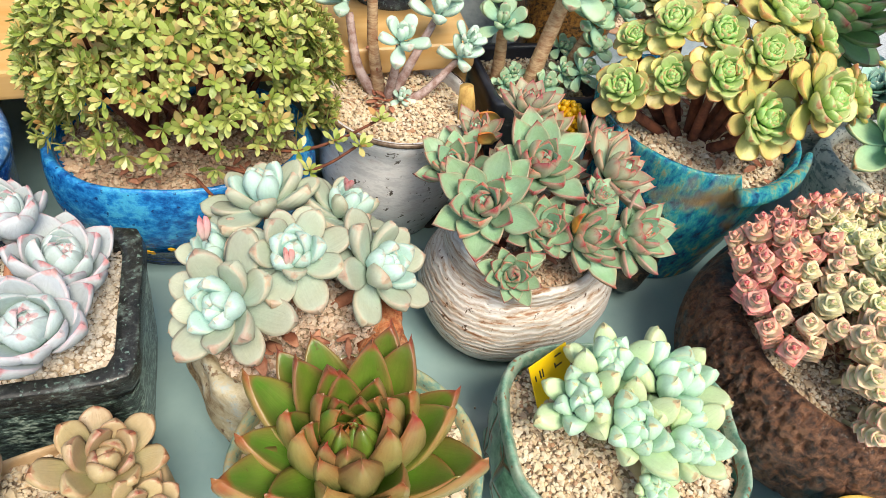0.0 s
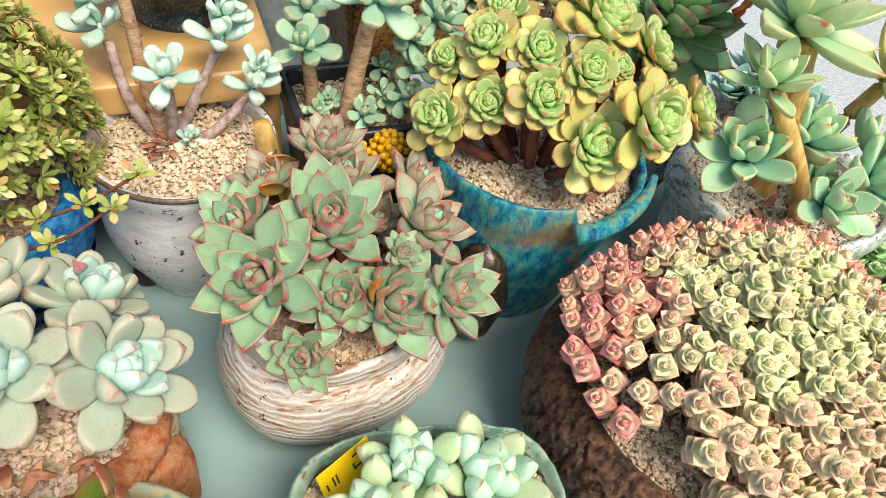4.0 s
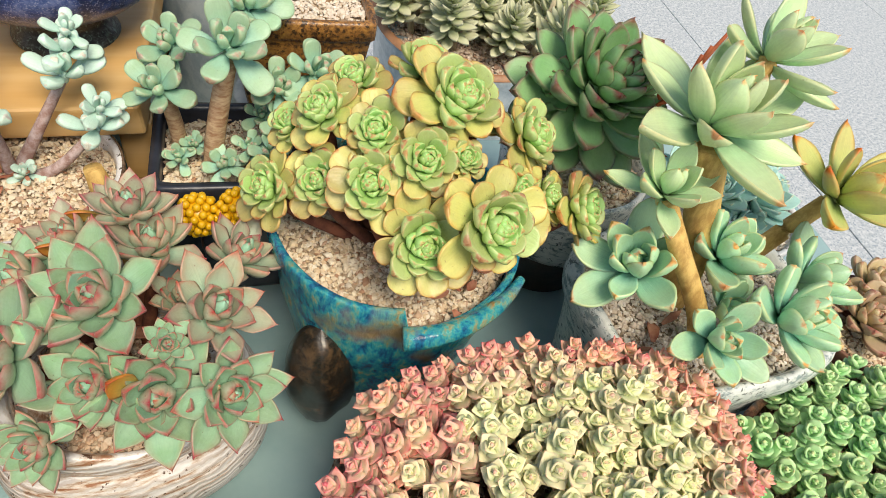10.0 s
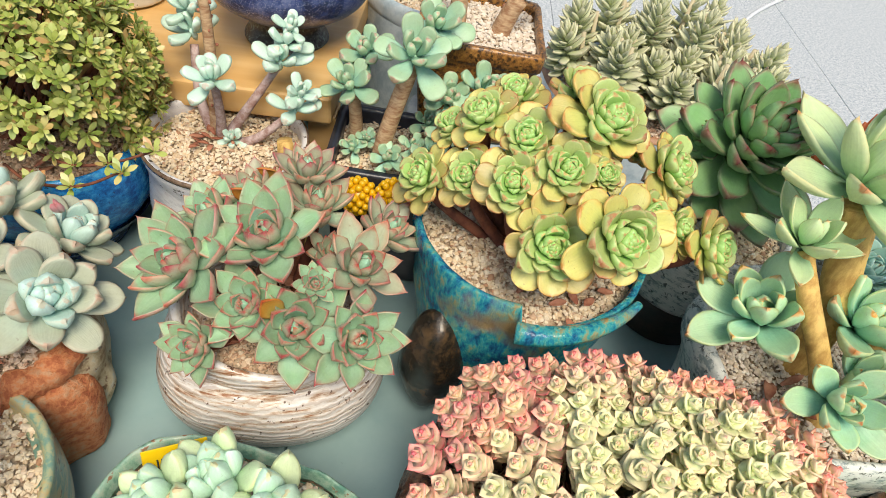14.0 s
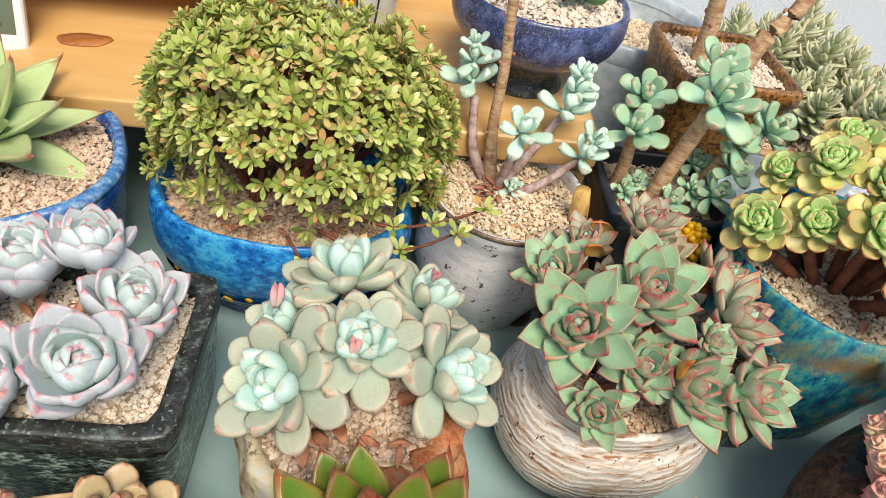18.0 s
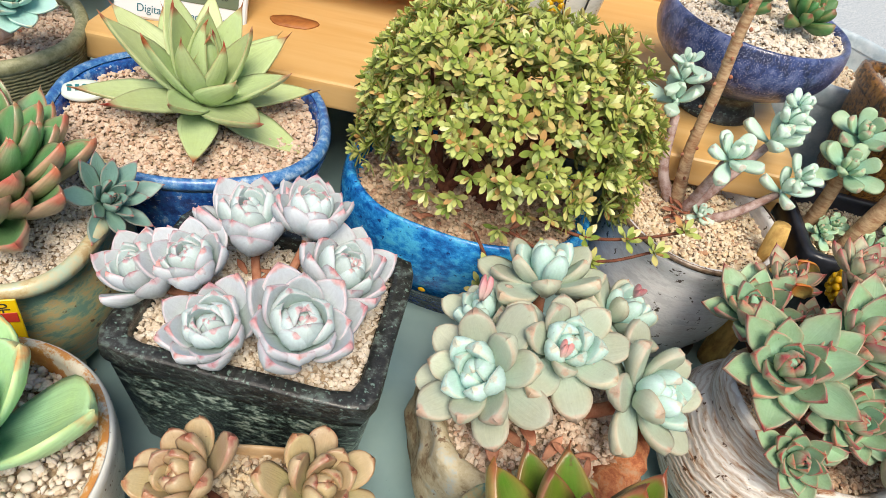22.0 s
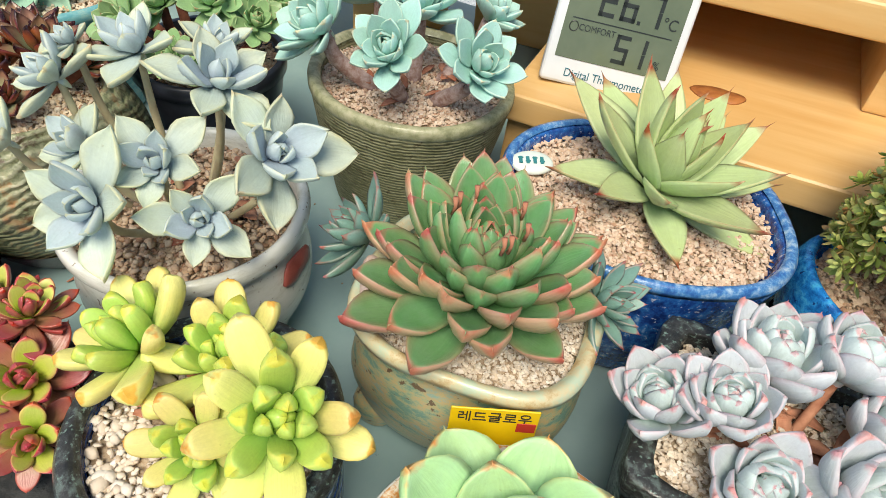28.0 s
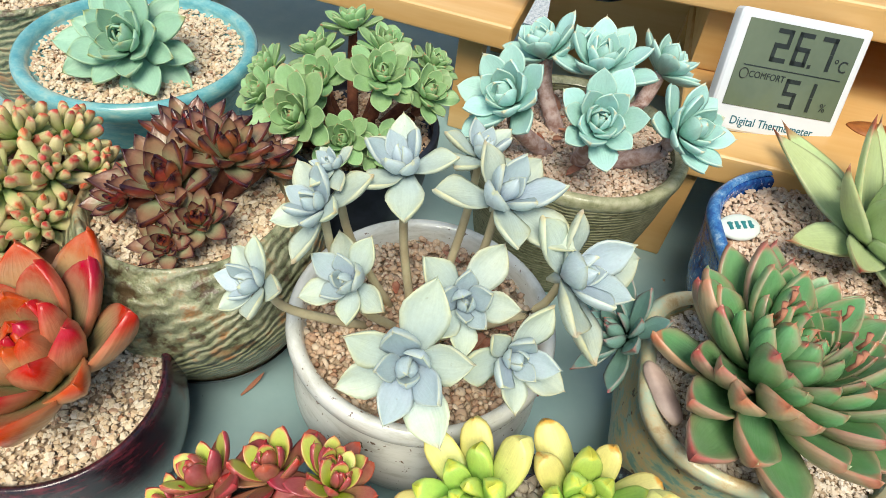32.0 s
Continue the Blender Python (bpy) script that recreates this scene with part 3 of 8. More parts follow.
COMBED = glaze("combed_green_clay", [(0.3, (0.13, 0.13, 0.06)), (0.5, (0.24, 0.24, 0.13)), (0.75, (0.34, 0.33, 0.20))], 30, 0.7, (1, 1, 6), 0.35, (60.0, 0.66, (0.12, 0.10, 0.05), 0.08), (95.0, 4.0, (0.09, 0.085, 0.04), 0.35), coat=0.0, dist=0.0015)
SPECKLED_BLUE = glaze("speckled_blue_glaze", [(0.3, (0.010, 0.018, 0.07)), (0.55, (0.03, 0.06, 0.20)), (0.8, (0.14, 0.17, 0.34))], 24, 0.3, None, 0.5, (420.0, 0.60, (0.30, 0.30, 0.42), 0.08))
RUSTY_SQUARE = glaze("rusty_brown_glaze", [(0.3, (0.06, 0.03, 0.012)), (0.5, (0.28, 0.12, 0.03)), (0.75, (0.46, 0.22, 0.05))], 60, 0.4, None, 0.7, (110.0, 0.60, (0.05, 0.025, 0.01), 0.08))
PALE_BLUE = glaze("pale_blue_glaze", [(0.3, (0.36, 0.46, 0.52)), (0.7, (0.56, 0.64, 0.68))], 14, 0.35, None, 0.2)
WORN_WHITE = glaze("worn_white_glaze", [(0.3, (0.26, 0.32, 0.32)), (0.48, (0.66, 0.68, 0.64)), (0.8, (0.76, 0.77, 0.73))], 24, 0.45, (1, 1, 2), 0.5, (90.0, 0.66, (0.12, 0.13, 0.12), 0.06))
BLACK_PLASTIC = plain("black_glazed_clay", (0.012, 0.014, 0.02), (0.03, 0.035, 0.05), 40.0, 0.3, 0.2)
LAVA = plain("black_lava_rock", (0.012, 0.011, 0.011), (0.05, 0.045, 0.042), 60.0, 0.8, 1.0, dist=0.005)
TERRACOTTA = plain("dark_terracotta", (0.16, 0.07, 0.045), (0.26, 0.12, 0.075), 24.0, 0.75, 0.3)
YELLOW_TAG = plain("yellow_plastic", (0.80, 0.52, 0.01), (0.86, 0.58, 0.015), 30.0, 0.35, 0.02)
INK = plain("black_ink", (0.02, 0.02, 0.02), (0.03, 0.03, 0.03), 50.0, 0.5, 0.0)
BLUE_INK = plain("teal_ink", (0.02, 0.18, 0.20), (0.03, 0.22, 0.24), 50.0, 0.5, 0.0)
WHITE_PLASTIC = plain("white_plastic", (0.64, 0.67, 0.70), (0.70, 0.72, 0.74), 20.0, 0.35, 0.02)
LCD = plain("liquid_crystal_screen", (0.11, 0.14, 0.09), (0.14, 0.17, 0.11), 12.0, 0.15, 0.0)
BARKWOOD = plain("pale_succulent_stem", (0.44, 0.25, 0.07), (0.70, 0.46, 0.15), 150.0, 0.8, 0.8, stretch=(1, 1, 0.4))
RINGED = plain("ringed_brown_stem", (0.34, 0.17, 0.085), (0.60, 0.42, 0.25), 160.0, 0.75, 0.8, stretch=(0.6, 0.6, 2.0))
MAUVE = plain("mauve_stem", (0.30, 0.17, 0.14), (0.54, 0.42, 0.40), 150.0, 0.8, 0.7)
REDWOOD = plain("red_brown_twig", (0.12, 0.035, 0.02), (0.24, 0.08, 0.04), 120.0, 0.85, 0.6)
GHOSTSTEM = plain("beige_green_stem", (0.46, 0.38, 0.24), (0.56, 0.50, 0.32), 60.0, 0.6, 0.3)
DRIED = plain("dried_leaf", (0.34, 0.11, 0.06), (0.55, 0.26, 0.16), 60.0, 0.8, 0.5)
FLOWERS = plain("yellow_flower_enamel", (0.70, 0.36, 0.01), (0.80, 0.48, 0.02), 60.0, 0.3, 0.1)
PEBBLE = plain("pale_green_pebble", (0.62, 0.70, 0.66), (0.72, 0.78, 0.74), 30.0, 0.4, 0.1)
PINK_STONE = plain("pink_stone", (0.52, 0.38, 0.33), (0.66, 0.52, 0.46), 40.0, 0.7, 0.3)
DARKFOOT = plain("dark_clay_foot", (0.018, 0.011, 0.009), (0.05, 0.025, 0.018), 60.0, 0.5, 0.6)

# ---- materials: skins of the succulents ----
S_AGAV = leaf_material("sage_leaf_red_edge", (0.36, 0.56, 0.42), (0.27, 0.42, 0.25), (0.35, 0.25, 0.17), (0.40, 0.10, 0.09), 0.87, 0.14, 0.42, bloom=(0.36, 0.50, 0.37), speck=0.2, vary=0.18)
S_AGAV_BACK = leaf_material("rosy_sage_leaf", (0.36, 0.50, 0.38), (0.36, 0.36, 0.25), (0.42, 0.15, 0.13), (0.40, 0.07, 0.07), 0.84, 0.17, 0.42, bloom=(0.40, 0.42, 0.32), speck=0.2, vary=0.16)
S_AGAV_IN = leaf_material("pale_sage_heart_leaf", (0.38, 0.60, 0.46), (0.31, 0.52, 0.37), (0.30, 0.26, 0.18), (0.36, 0.12, 0.10), 0.93, 0.11, 0.46, bloom=(0.36, 0.53, 0.41))
S_WHITE = leaf_material("powdery_mint_leaf", (0.38, 0.62, 0.60), (0.46, 0.62, 0.56), (0.52, 0.54, 0.44), (0.50, 0.46, 0.36), 0.975, 0.06, 0.55, bloom=(0.52, 0.65, 0.62))
S_WHITE_OUT = leaf_material("powdery_beige_leaf", (0.40, 0.50, 0.43), (0.41, 0.44, 0.34), (0.45, 0.36, 0.27), (0.45, 0.31, 0.23), 0.96, 0.10, 0.55, bloom=(0.45, 0.48, 0.41), vary=0.15)
S_BOX = leaf_material("bluish_white_leaf", (0.38, 0.57, 0.51), (0.49, 0.58, 0.57), (0.54, 0.48, 0.51), (0.52, 0.30, 0.31), 0.965, 0.07, 0.55, bloom=(0.52, 0.59, 0.60))
S_BOX_OUT = leaf_material("lilac_white_leaf", (0.43, 0.54, 0.51), (0.48, 0.52, 0.54), (0.54, 0.40, 0.44), (0.52, 0.22, 0.22), 0.94, 0.09, 0.55, bloom=(0.51, 0.53, 0.58), vary=0.16)
S_AGAVE = leaf_material("yellow_green_leaf", (0.44, 0.54, 0.33), (0.45, 0.53, 0.27), (0.36, 0.22, 0.11), (0.30, 0.04, 0.025), 0.90, 0.05, 0.42, bloom=(0.46, 0.54, 0.34))
S_BIGRED = leaf_material("deep_green_leaf_red_rim", (0.16, 0.36, 0.17), (0.14, 0.30, 0.13), (0.36, 0.21, 0.15), (0.44, 0.13, 0.10), 0.94, 0.15, 0.30, bloom=(0.24, 0.36, 0.24))
S_BIGRED_BACK = leaf_material("russet_leaf_back", (0.24, 0.35, 0.19), (0.36, 0.27, 0.18), (0.45, 0.24, 0.18), (0.46, 0.13, 0.10), 0.90, 0.13, 0.34, bloom=(0.42, 0.34, 0.26))
S_FRONT = leaf_material("waxy_green_leaf_brown_rim", (0.16, 0.29, 0.06), (0.10, 0.18, 0.035), (0.26, 0.11, 0.06), (0.24, 0.06, 0.04), 0.92, 0.20, 0.32, bloom=(0.17, 0.17, 0.06), speck=0.2)
S_FRONT_BACK = leaf_material("red_brown_leaf_back", (0.26, 0.34, 0.13), (0.26, 0.21, 0.09), (0.29, 0.12, 0.065), (0.26, 0.06, 0.04), 0.90, 0.18, 0.34, bloom=(0.30, 0.23, 0.12), speck=0.2)
S_BGREEN = leaf_material("jade_green_leaf", (0.26, 0.49, 0.37), (0.40, 0.58, 0.31), (0.55, 0.59, 0.26), (0.58, 0.24, 0.10), 0.955, 0.05, 0.40, bloom=(0.38, 0.58, 0.39))
S_GHOST = leaf_material("ghostly_blue_grey_leaf", (0.36, 0.44, 0.50), (0.42, 0.51, 0.52), (0.53, 0.56, 0.40), (0.54, 0.55, 0.36), 0.95, 0.08, 0.45, bloom=(0.46, 0.51, 0.56))
S_GHOST_OUT = leaf_material("ghostly_yellowing_leaf", (0.40, 0.48, 0.46), (0.46, 0.52, 0.42), (0.56, 0.54, 0.30), (0.50, 0.42, 0.26), 0.94, 0.12, 0.55, bloom=(0.45, 0.53, 0.50))
S_YELLOW = leaf_material("lemon_yellow_leaf", (0.52, 0.60, 0.22), (0.70, 0.64, 0.27), (0.72, 0.58, 0.22), (0.70, 0.40, 0.13), 0.965, 0.05, 0.40)
S_YGREEN = leaf_material("lime_heart_leaf", (0.26, 0.46, 0.13), (0.42, 0.55, 0.16), (0.56, 0.60, 0.18), (0.56, 0.56, 0.12), 0.95, 0.05, 0.38)
S_BLUE = leaf_material("mint_blue_leaf", (0.31, 0.52, 0.46), (0.37, 0.57, 0.52), (0.57, 0.69, 0.54), (0.55, 0.52, 0.36), 0.96, 0.06, 0.50, bloom=(0.44, 0.62, 0.57))
S_GREEN = leaf_material("apple_green_leaf", (0.33, 0.49, 0.27), (0.25, 0.39, 0.19), (0.40, 0.46, 0.24), (0.36, 0.22, 0.12), 0.965, 0.07, 0.42, bloom=(0.32, 0.46, 0.27))
S_DARK = leaf_material("maroon_leaf", (0.36, 0.18, 0.10), (0.26, 0.075, 0.05), (0.035, 0.008, 0.014), (0.02, 0.006, 0.010), 0.80, 0.15, 0.18)
S_DARK_IN = leaf_material("green_hearted_maroon_leaf", (0.30, 0.36, 0.22), (0.28, 0.16, 0.11), (0.05, 0.010, 0.016), (0.03, 0.007, 0.012), 0.80, 0.15, 0.20)
S_RED = leaf_material("scarlet_tipped_leaf", (0.26, 0.36, 0.18), (0.40, 0.20, 0.12), (0.46, 0.12, 0.08), (0.46, 0.05, 0.04), 0.76, 0.12, 0.26, bloom=(0.46, 0.30, 0.20))
S_RED_BACK = leaf_material("scarlet_leaf_back", (0.46, 0.34, 0.20), (0.50, 0.24, 0.15), (0.48, 0.14, 0.09), (0.44, 0.06, 0.05), 0.78, 0.10, 0.28)
S_TEAL = leaf_material("grey_green_leaf", (0.32, 0.52, 0.40), (0.30, 0.48, 0.36), (0.34, 0.48, 0.28), (0.36, 0.40, 0.18), 0.93, 0.08, 0.5, bloom=(0.36, 0.52, 0.42))
S_HEX = leaf_material("plump_pale_mint_leaf", (0.38, 0.58, 0.48), (0.47, 0.65, 0.51), (0.54, 0.64, 0.42), (0.54, 0.50, 0.28), 0.985, 0.05, 0.42, bloom=(0.51, 0.67, 0.57))
S_HEX_OUT = leaf_material("plump_yellowing_leaf", (0.45, 0.60, 0.42), (0.52, 0.62, 0.39), (0.56, 0.58, 0.32), (0.54, 0.42, 0.24), 0.98, 0.06, 0.42, bloom=(0.54, 0.64, 0.46))
S_BROWN = leaf_material("tan_pink_leaf", (0.40, 0.37, 0.22), (0.46, 0.35, 0.22), (0.34, 0.17, 0.11), (0.32, 0.12, 0.08), 0.95, 0.10, 0.36, bloom=(0.50, 0.42, 0.30), speck=0.2)
S_AEON = leaf_material("lime_green_leaf", (0.27, 0.46, 0.15), (0.33, 0.50, 0.18), (0.46, 0.50, 0.22), (0.46, 0.28, 0.13), 0.97, 0.07, 0.38, bloom=(0.42, 0.58, 0.28), speck=0.25)
S_AEON_MID = leaf_material("yellow_green_aeonium_leaf", (0.30, 0.46, 0.16), (0.39, 0.47, 0.20), (0.46, 0.38, 0.17), (0.42, 0.20, 0.10), 0.96, 0.08, 0.38, bloom=(0.44, 0.54, 0.27), speck=0.35, vary=0.16)
S_AEON_OUT = leaf_material("golden_green_leaf", (0.38, 0.44, 0.16), (0.48, 0.43, 0.17), (0.54, 0.29, 0.11), (0.44, 0.17, 0.08), 0.93, 0.11, 0.38, vary=0.2, bloom=(0.50, 0.48, 0.23), speck=0.4)
S_PACHY = leaf_material("blue_green_bean_leaf", (0.30, 0.52, 0.42), (0.33, 0.48, 0.31), (0.42, 0.47, 0.29), (0.44, 0.30, 0.22), 0.97, 0.07, 0.40, bloom=(0.40, 0.54, 0.41), vary=0.18)
S_GRAPTO = leaf_material("pale_frosted_bean_leaf", (0.46, 0.64, 0.56), (0.52, 0.67, 0.57), (0.54, 0.63, 0.50), (0.54, 0.48, 0.40), 0.985, 0.04, 0.5, bloom=(0.58, 0.71, 0.62))
S_HEN = leaf_material("green_leaf_purple_tip", (0.28, 0.47, 0.23), (0.22, 0.39, 0.18), (0.20, 0.10, 0.085), (0.18, 0.035, 0.035), 0.87, 0.11, 0.38, bloom=(0.26, 0.40, 0.25))
S_SED = leaf_material("soft_green_long_leaf", (0.36, 0.54, 0.33), (0.52, 0.62, 0.36), (0.60, 0.56, 0.30), (0.60, 0.28, 0.12), 0.95, 0.08, 0.40, bloom=(0.50, 0.62, 0.42), speck=0.15)
S_SEDB = leaf_material("broad_blue_green_leaf", (0.26, 0.50, 0.38), (0.40, 0.58, 0.36), (0.54, 0.58, 0.28), (0.58, 0.27, 0.10), 0.955, 0.08, 0.36, bloom=(0.42, 0.62, 0.46), vary=0.16)
S_NECK = leaf_material("cream_green_scale", (0.58, 0.64, 0.39), (0.80, 0.74, 0.47), (0.80, 0.60, 0.42), (0.76, 0.46, 0.34), 0.92, 0.09, 0.5, bloom=(0.76, 0.75, 0.49))
S_NECK_RED = leaf_material("coral_scale", (0.64, 0.56, 0.40), (0.82, 0.46, 0.37), (0.80, 0.35, 0.29), (0.72, 0.22, 0.20), 0.84, 0.16, 0.5)
S_FUZZ = leaf_material("fresh_green_scale", (0.32, 0.54, 0.28), (0.50, 0.70, 0.38), (0.56, 0.70, 0.38), (0.56, 0.62, 0.30), 0.94, 0.06, 0.45)
S_CRASS = leaf_material("crimson_leaf", (0.34, 0.20, 0.11), (0.29, 0.085, 0.08), (0.40, 0.07, 0.07), (0.38, 0.05, 0.05), 0.88, 0.12, 0.28, bloom=(0.42, 0.20, 0.17))
S_CRASS_IN = leaf_material("lime_and_pink_leaf", (0.40, 0.54, 0.10), (0.50, 0.54, 0.16), (0.60, 0.26, 0.18), (0.58, 0.16, 0.13), 0.88, 0.14, 0.36)
S_BEAN = leaf_material("pale_bean_red_tip", (0.40, 0.48, 0.22), (0.52, 0.46, 0.26), (0.52, 0.34, 0.22), (0.50, 0.12, 0.09), 0.90, 0.05, 0.36)
S_KAL = leaf_material("pale_silver_green_leaf", (0.46, 0.54, 0.32), (0.60, 0.62, 0.42), (0.64, 0.62, 0.44), (0.58, 0.46, 0.30), 0.95, 0.08, 0.55, bloom=(0.66, 0.66, 0.50))
S_NECK_PINK = leaf_material("peach_scale", (0.62, 0.62, 0.40), (0.82, 0.65, 0.46), (0.81, 0.49, 0.38), (0.76, 0.35, 0.29), 0.90, 0.12, 0.5)

# ---- setting ----
ground = tagged(part("ground", bar(-6.0, -4.0, -0.36, 7.0, 7.0, -0.303, 0), PAVING), "pale blue-grey granite paving", "ground", kind="structure")
PAVER = bpy.data.meshes.new("paver")
bm = bar(-0.3992, -0.3992, -0.03, 0.3992, 0.3992, 0.0, 0.0008, 1)
bm.to_mesh(PAVER)
bm.free()
PAVER.materials.append(PAVING)
for i in range(-5, 8):
    for j in range(-4, 8):
        part("paver", PAVER, None, ground, "", Matrix.Translation((i * 0.8 + 0.22, j * 0.8 + 0.30, -0.300 + 0.001 * random.Random(i * 31 + j).uniform(-1, 1))))
tagged(part("wall_back", bar(-6.0, 5.4, -0.30, 7.0, 5.6, 2.4, 0), WALL), "pale rendered wall far behind the table", "wall", kind="structure")

table = thing("display_table", "pale blue-green painted display table full of pots", "table", at=(0, 0, -0.30))
part("tabletop", bar(-1.15, -0.45, 0.27, 0.232, 0.70, 0.30, 0.003), TABLE, table)
part("table_extension", bar(0.2325, -0.45, 0.27, 0.93, 0.45, 0.2995, 0.003), TABLE, table)
for x in (-1.08, 0.16, 0.86):
    for y in (-0.38, 0.40):
        part("leg", bar(x - 0.025, y - 0.025, 0.0, x + 0.025, y + 0.025, 0.27, 0.003), SHADE, table)

# a stepped pine bench at the back of the table, standing a little out of level
bench = thing("step_shelf", "two-step varnished pine shelf with knots at the back", "shelf", at=(0, 0, 0))
TILT = Matrix.Translation((-0.388, 0.308, 0.125)) @ Matrix.Rotation(radians(-3.0), 4, "Y") @ Matrix.Rotation(radians(-0.6), 4, "Z")
part("lower_board", bar(0.0, 0.0, -0.026, 0.606, 0.32, 0.0, 0.004, 3), PINE, bench, m=TILT)
part("upper_board", bar(-0.16, 0.11, 0.062, 0.312, 0.42, 0.090, 0.004, 3), PINE, bench, m=TILT)
part("divider", bar(0.268, 0.125, 0.0005, 0.294, 0.318, 0.0615, 0.002), PINE, bench, m=TILT)
part("divider", bar(0.002, 0.13, 0.0005, 0.026, 0.318, 0.0615, 0.002), PINE, bench, m=TILT)
part("back_panel", bar(-0.16, 0.321, -0.12, 0.606, 0.335, 0.0615, 0.001), PINE, bench, m=TILT)
KNOT = plain("pine_knot", (0.30, 0.10, 0.03), (0.45, 0.17, 0.05), 90.0, 0.45, 0.1)
part("knot", mesh_of("knot", *turned([(1.0, 0.0), (0.96, 0.0012), (0.3, 0.0014)], outline(24, 0.023, 0.012, 2.0, 0.1, 0.15, 3.0)), KNOT), None, bench, "dark oval knot in the pine board", TILT @ Matrix.Translation((0.158, 0.088, 0.0)))
for x, top in ((0.004, 0.098), (0.583, 0.128)):
    part("leg", bar(-0.388 + x, 0.318, 0.0, -0.363 + x, 0.345, top, 0.002), PINE, bench)
    part("leg", bar(-0.388 + x, 0.60, 0.0, -0.363 + x, 0.625, top, 0.002), PINE, bench)

bench2 = thing("low_shelf", "varnished pine shelf board behind the green rosettes", "shelf", at=(0, 0, 0))
part("board", bar(-1.05, 0.392, 0.118, -0.545, 0.66, 0.142, 0.004, 3), PINE, bench2)
for x in (-1.02, -0.60):
    part("leg", bar(x, 0.42, 0.0, x + 0.025, 0.445, 0.118, 0.002), PINE, bench2)
    part("leg", bar(x, 0.60, 0.0, x + 0.025, 0.625, 0.118, 0.002), PINE, bench2)


# ---- pots ----
def pot(name, label, at, ring, profile, mat, fn=None, rim=None, category="flower pot", steps=2):
    th = thing(name, label, category, "succulent pots", (*at, 0) if len(at) == 2 else at)
    prof = rounded(profile, steps) if steps else profile
    part("body", mesh_of("body", *turned(prof, ring, fn), mat), None, th)
    if rim:
        part("rim", mesh_of("rim", *hoop(rim[0], ring, fn), rim[1]), None, th, rim[2])
    return th


def bed(at, ring, z, size, mat, label, seed=1, hump=0.003, fill=1.75, soil=True):
    ob = tagged(part("gravel", stones(ring, z, size, seed, mat, hump, fill=fill), m=Matrix.Translation((*at, 0) if len(at) == 2 else at)), label, "gravel", kind="stuff")
    if soil:
        part("soil", mesh_of("soil", *turned([(0.995, z - 0.014), (0.995, z - 0.0022), (0.5, z - 0.0018 + hump * 0.7)], ring), SOIL), None, ob)
    return ob


def shrunk(ring, k):
    return [(x * k, y * k) for x, y in ring]


def wobble(amount, scale, seed):
    def fn(p, u, j):
        n = noise.noise((p[0] * scale + seed, p[1] * scale, p[2] * scale))
        k = 1 + amount * n
        return (p[0] * k, p[1] * k, p[2] + amount * 0.02 * noise.noise((p[0] * scale, p[1] * scale + seed, 3)))
    return fn


def shell(h, foot, belly, belly_z, neck, neck_z, wall=0.09, floor=0.80, lip=1.0, lip_z=0.93):
    return [(0.0, 0.003), (foot * 0.85, 0.003), (foot * 0.9, 0.0), (foot, 0.001), (foot * 1.03, h * 0.06), (belly, h * belly_z), (neck, h * neck_z), (lip, h * lip_z), (lip, h * 0.995), (lip - wall * 0.4, h), (lip - wall, h * 0.985), (lip - wall, h * floor), (0.0, h * floor - 0.001)]


# grey pot with the small frosted plant
R = outline(64, 0.066, 0.066, 2.0, 0, 0.02, 1)
grey = pot("grey_pot", "round grey stoneware pot with dark speckles and brown rim", (0.139, 0.265), R, shell(0.130, 0.72, 1.04, 0.42, 0.93, 0.80, 0.09), GREY_GLAZE)
part("rim", mesh_of("rim", *hoop([(0.992, 0.1265), (1.012, 0.1268), (1.014, 0.1292), (0.998, 0.1308), (0.985, 0.1306)], R), RIM_BROWN), None, grey, "thin dark brown rim")
bed((0.139, 0.265), shrunk(R, 0.91), 0.118, 0.0052, CREAM, "cream and tan gravel in the grey pot", 2, 0.004)

for a in (200, 320, 80):
    part("foot", mesh_of("foot", *turned(rounded([(0, 0), (0.9, 0), (1.0, 0.006), (0.95, 0.020), (0, 0.026)], 2), outline(14, 0.012, 0.010, 2.2)), DARKFOOT), None, grey, "dark brown stub foot", Matrix.Translation((0.046 * math.cos(radians(a)), 0.046 * math.sin(radians(a)), 0.0)))

# turquoise pot with an overlapping lip
def torn(p, u, j):
    a = (u * 360 - 264) % 360
    k = 1 + 0.03 * noise.noise((p[0] * 22, p[1] * 22, p[2] * 30)) + 0.008 * noise.noise((p[0] * 60, p[1] * 60, p[2] * 40))
    up = max(0.0, (p[2] - 0.112) / 0.040)
    drop = 0.0
    if a < 80:
        k += 0.048 * up * math.exp(-(a / 34) ** 2)
        drop = -0.011 * up * math.exp(-(a / 40) ** 2)
    elif a > 290:
        k -= 0.028 * up * math.exp(-((360 - a) / 30) ** 2)
    return (p[0] * k, p[1] * k, p[2] + drop + 0.003 * up * noise.noise((u * 14, 3, 1)))
R = outline(180, 0.089, 0.089, 2.0, 0, 0.02, 2)
turq = pot("turquoise_pot", "tall hand-built turquoise glazed pot with torn overlapping lip", (0.389, 0.196), R, shell(0.152, 0.74, 0.88, 0.45, 0.95, 0.75, 0.07, 0.80), TURQ, torn)
flap = [(0.0955 * math.cos(radians(t)), 0.0955 * math.sin(radians(t)), 0.1385 + 0.011 * ((t - 262) / 56) ** 1.4) for t in range(262, 320, 7)]
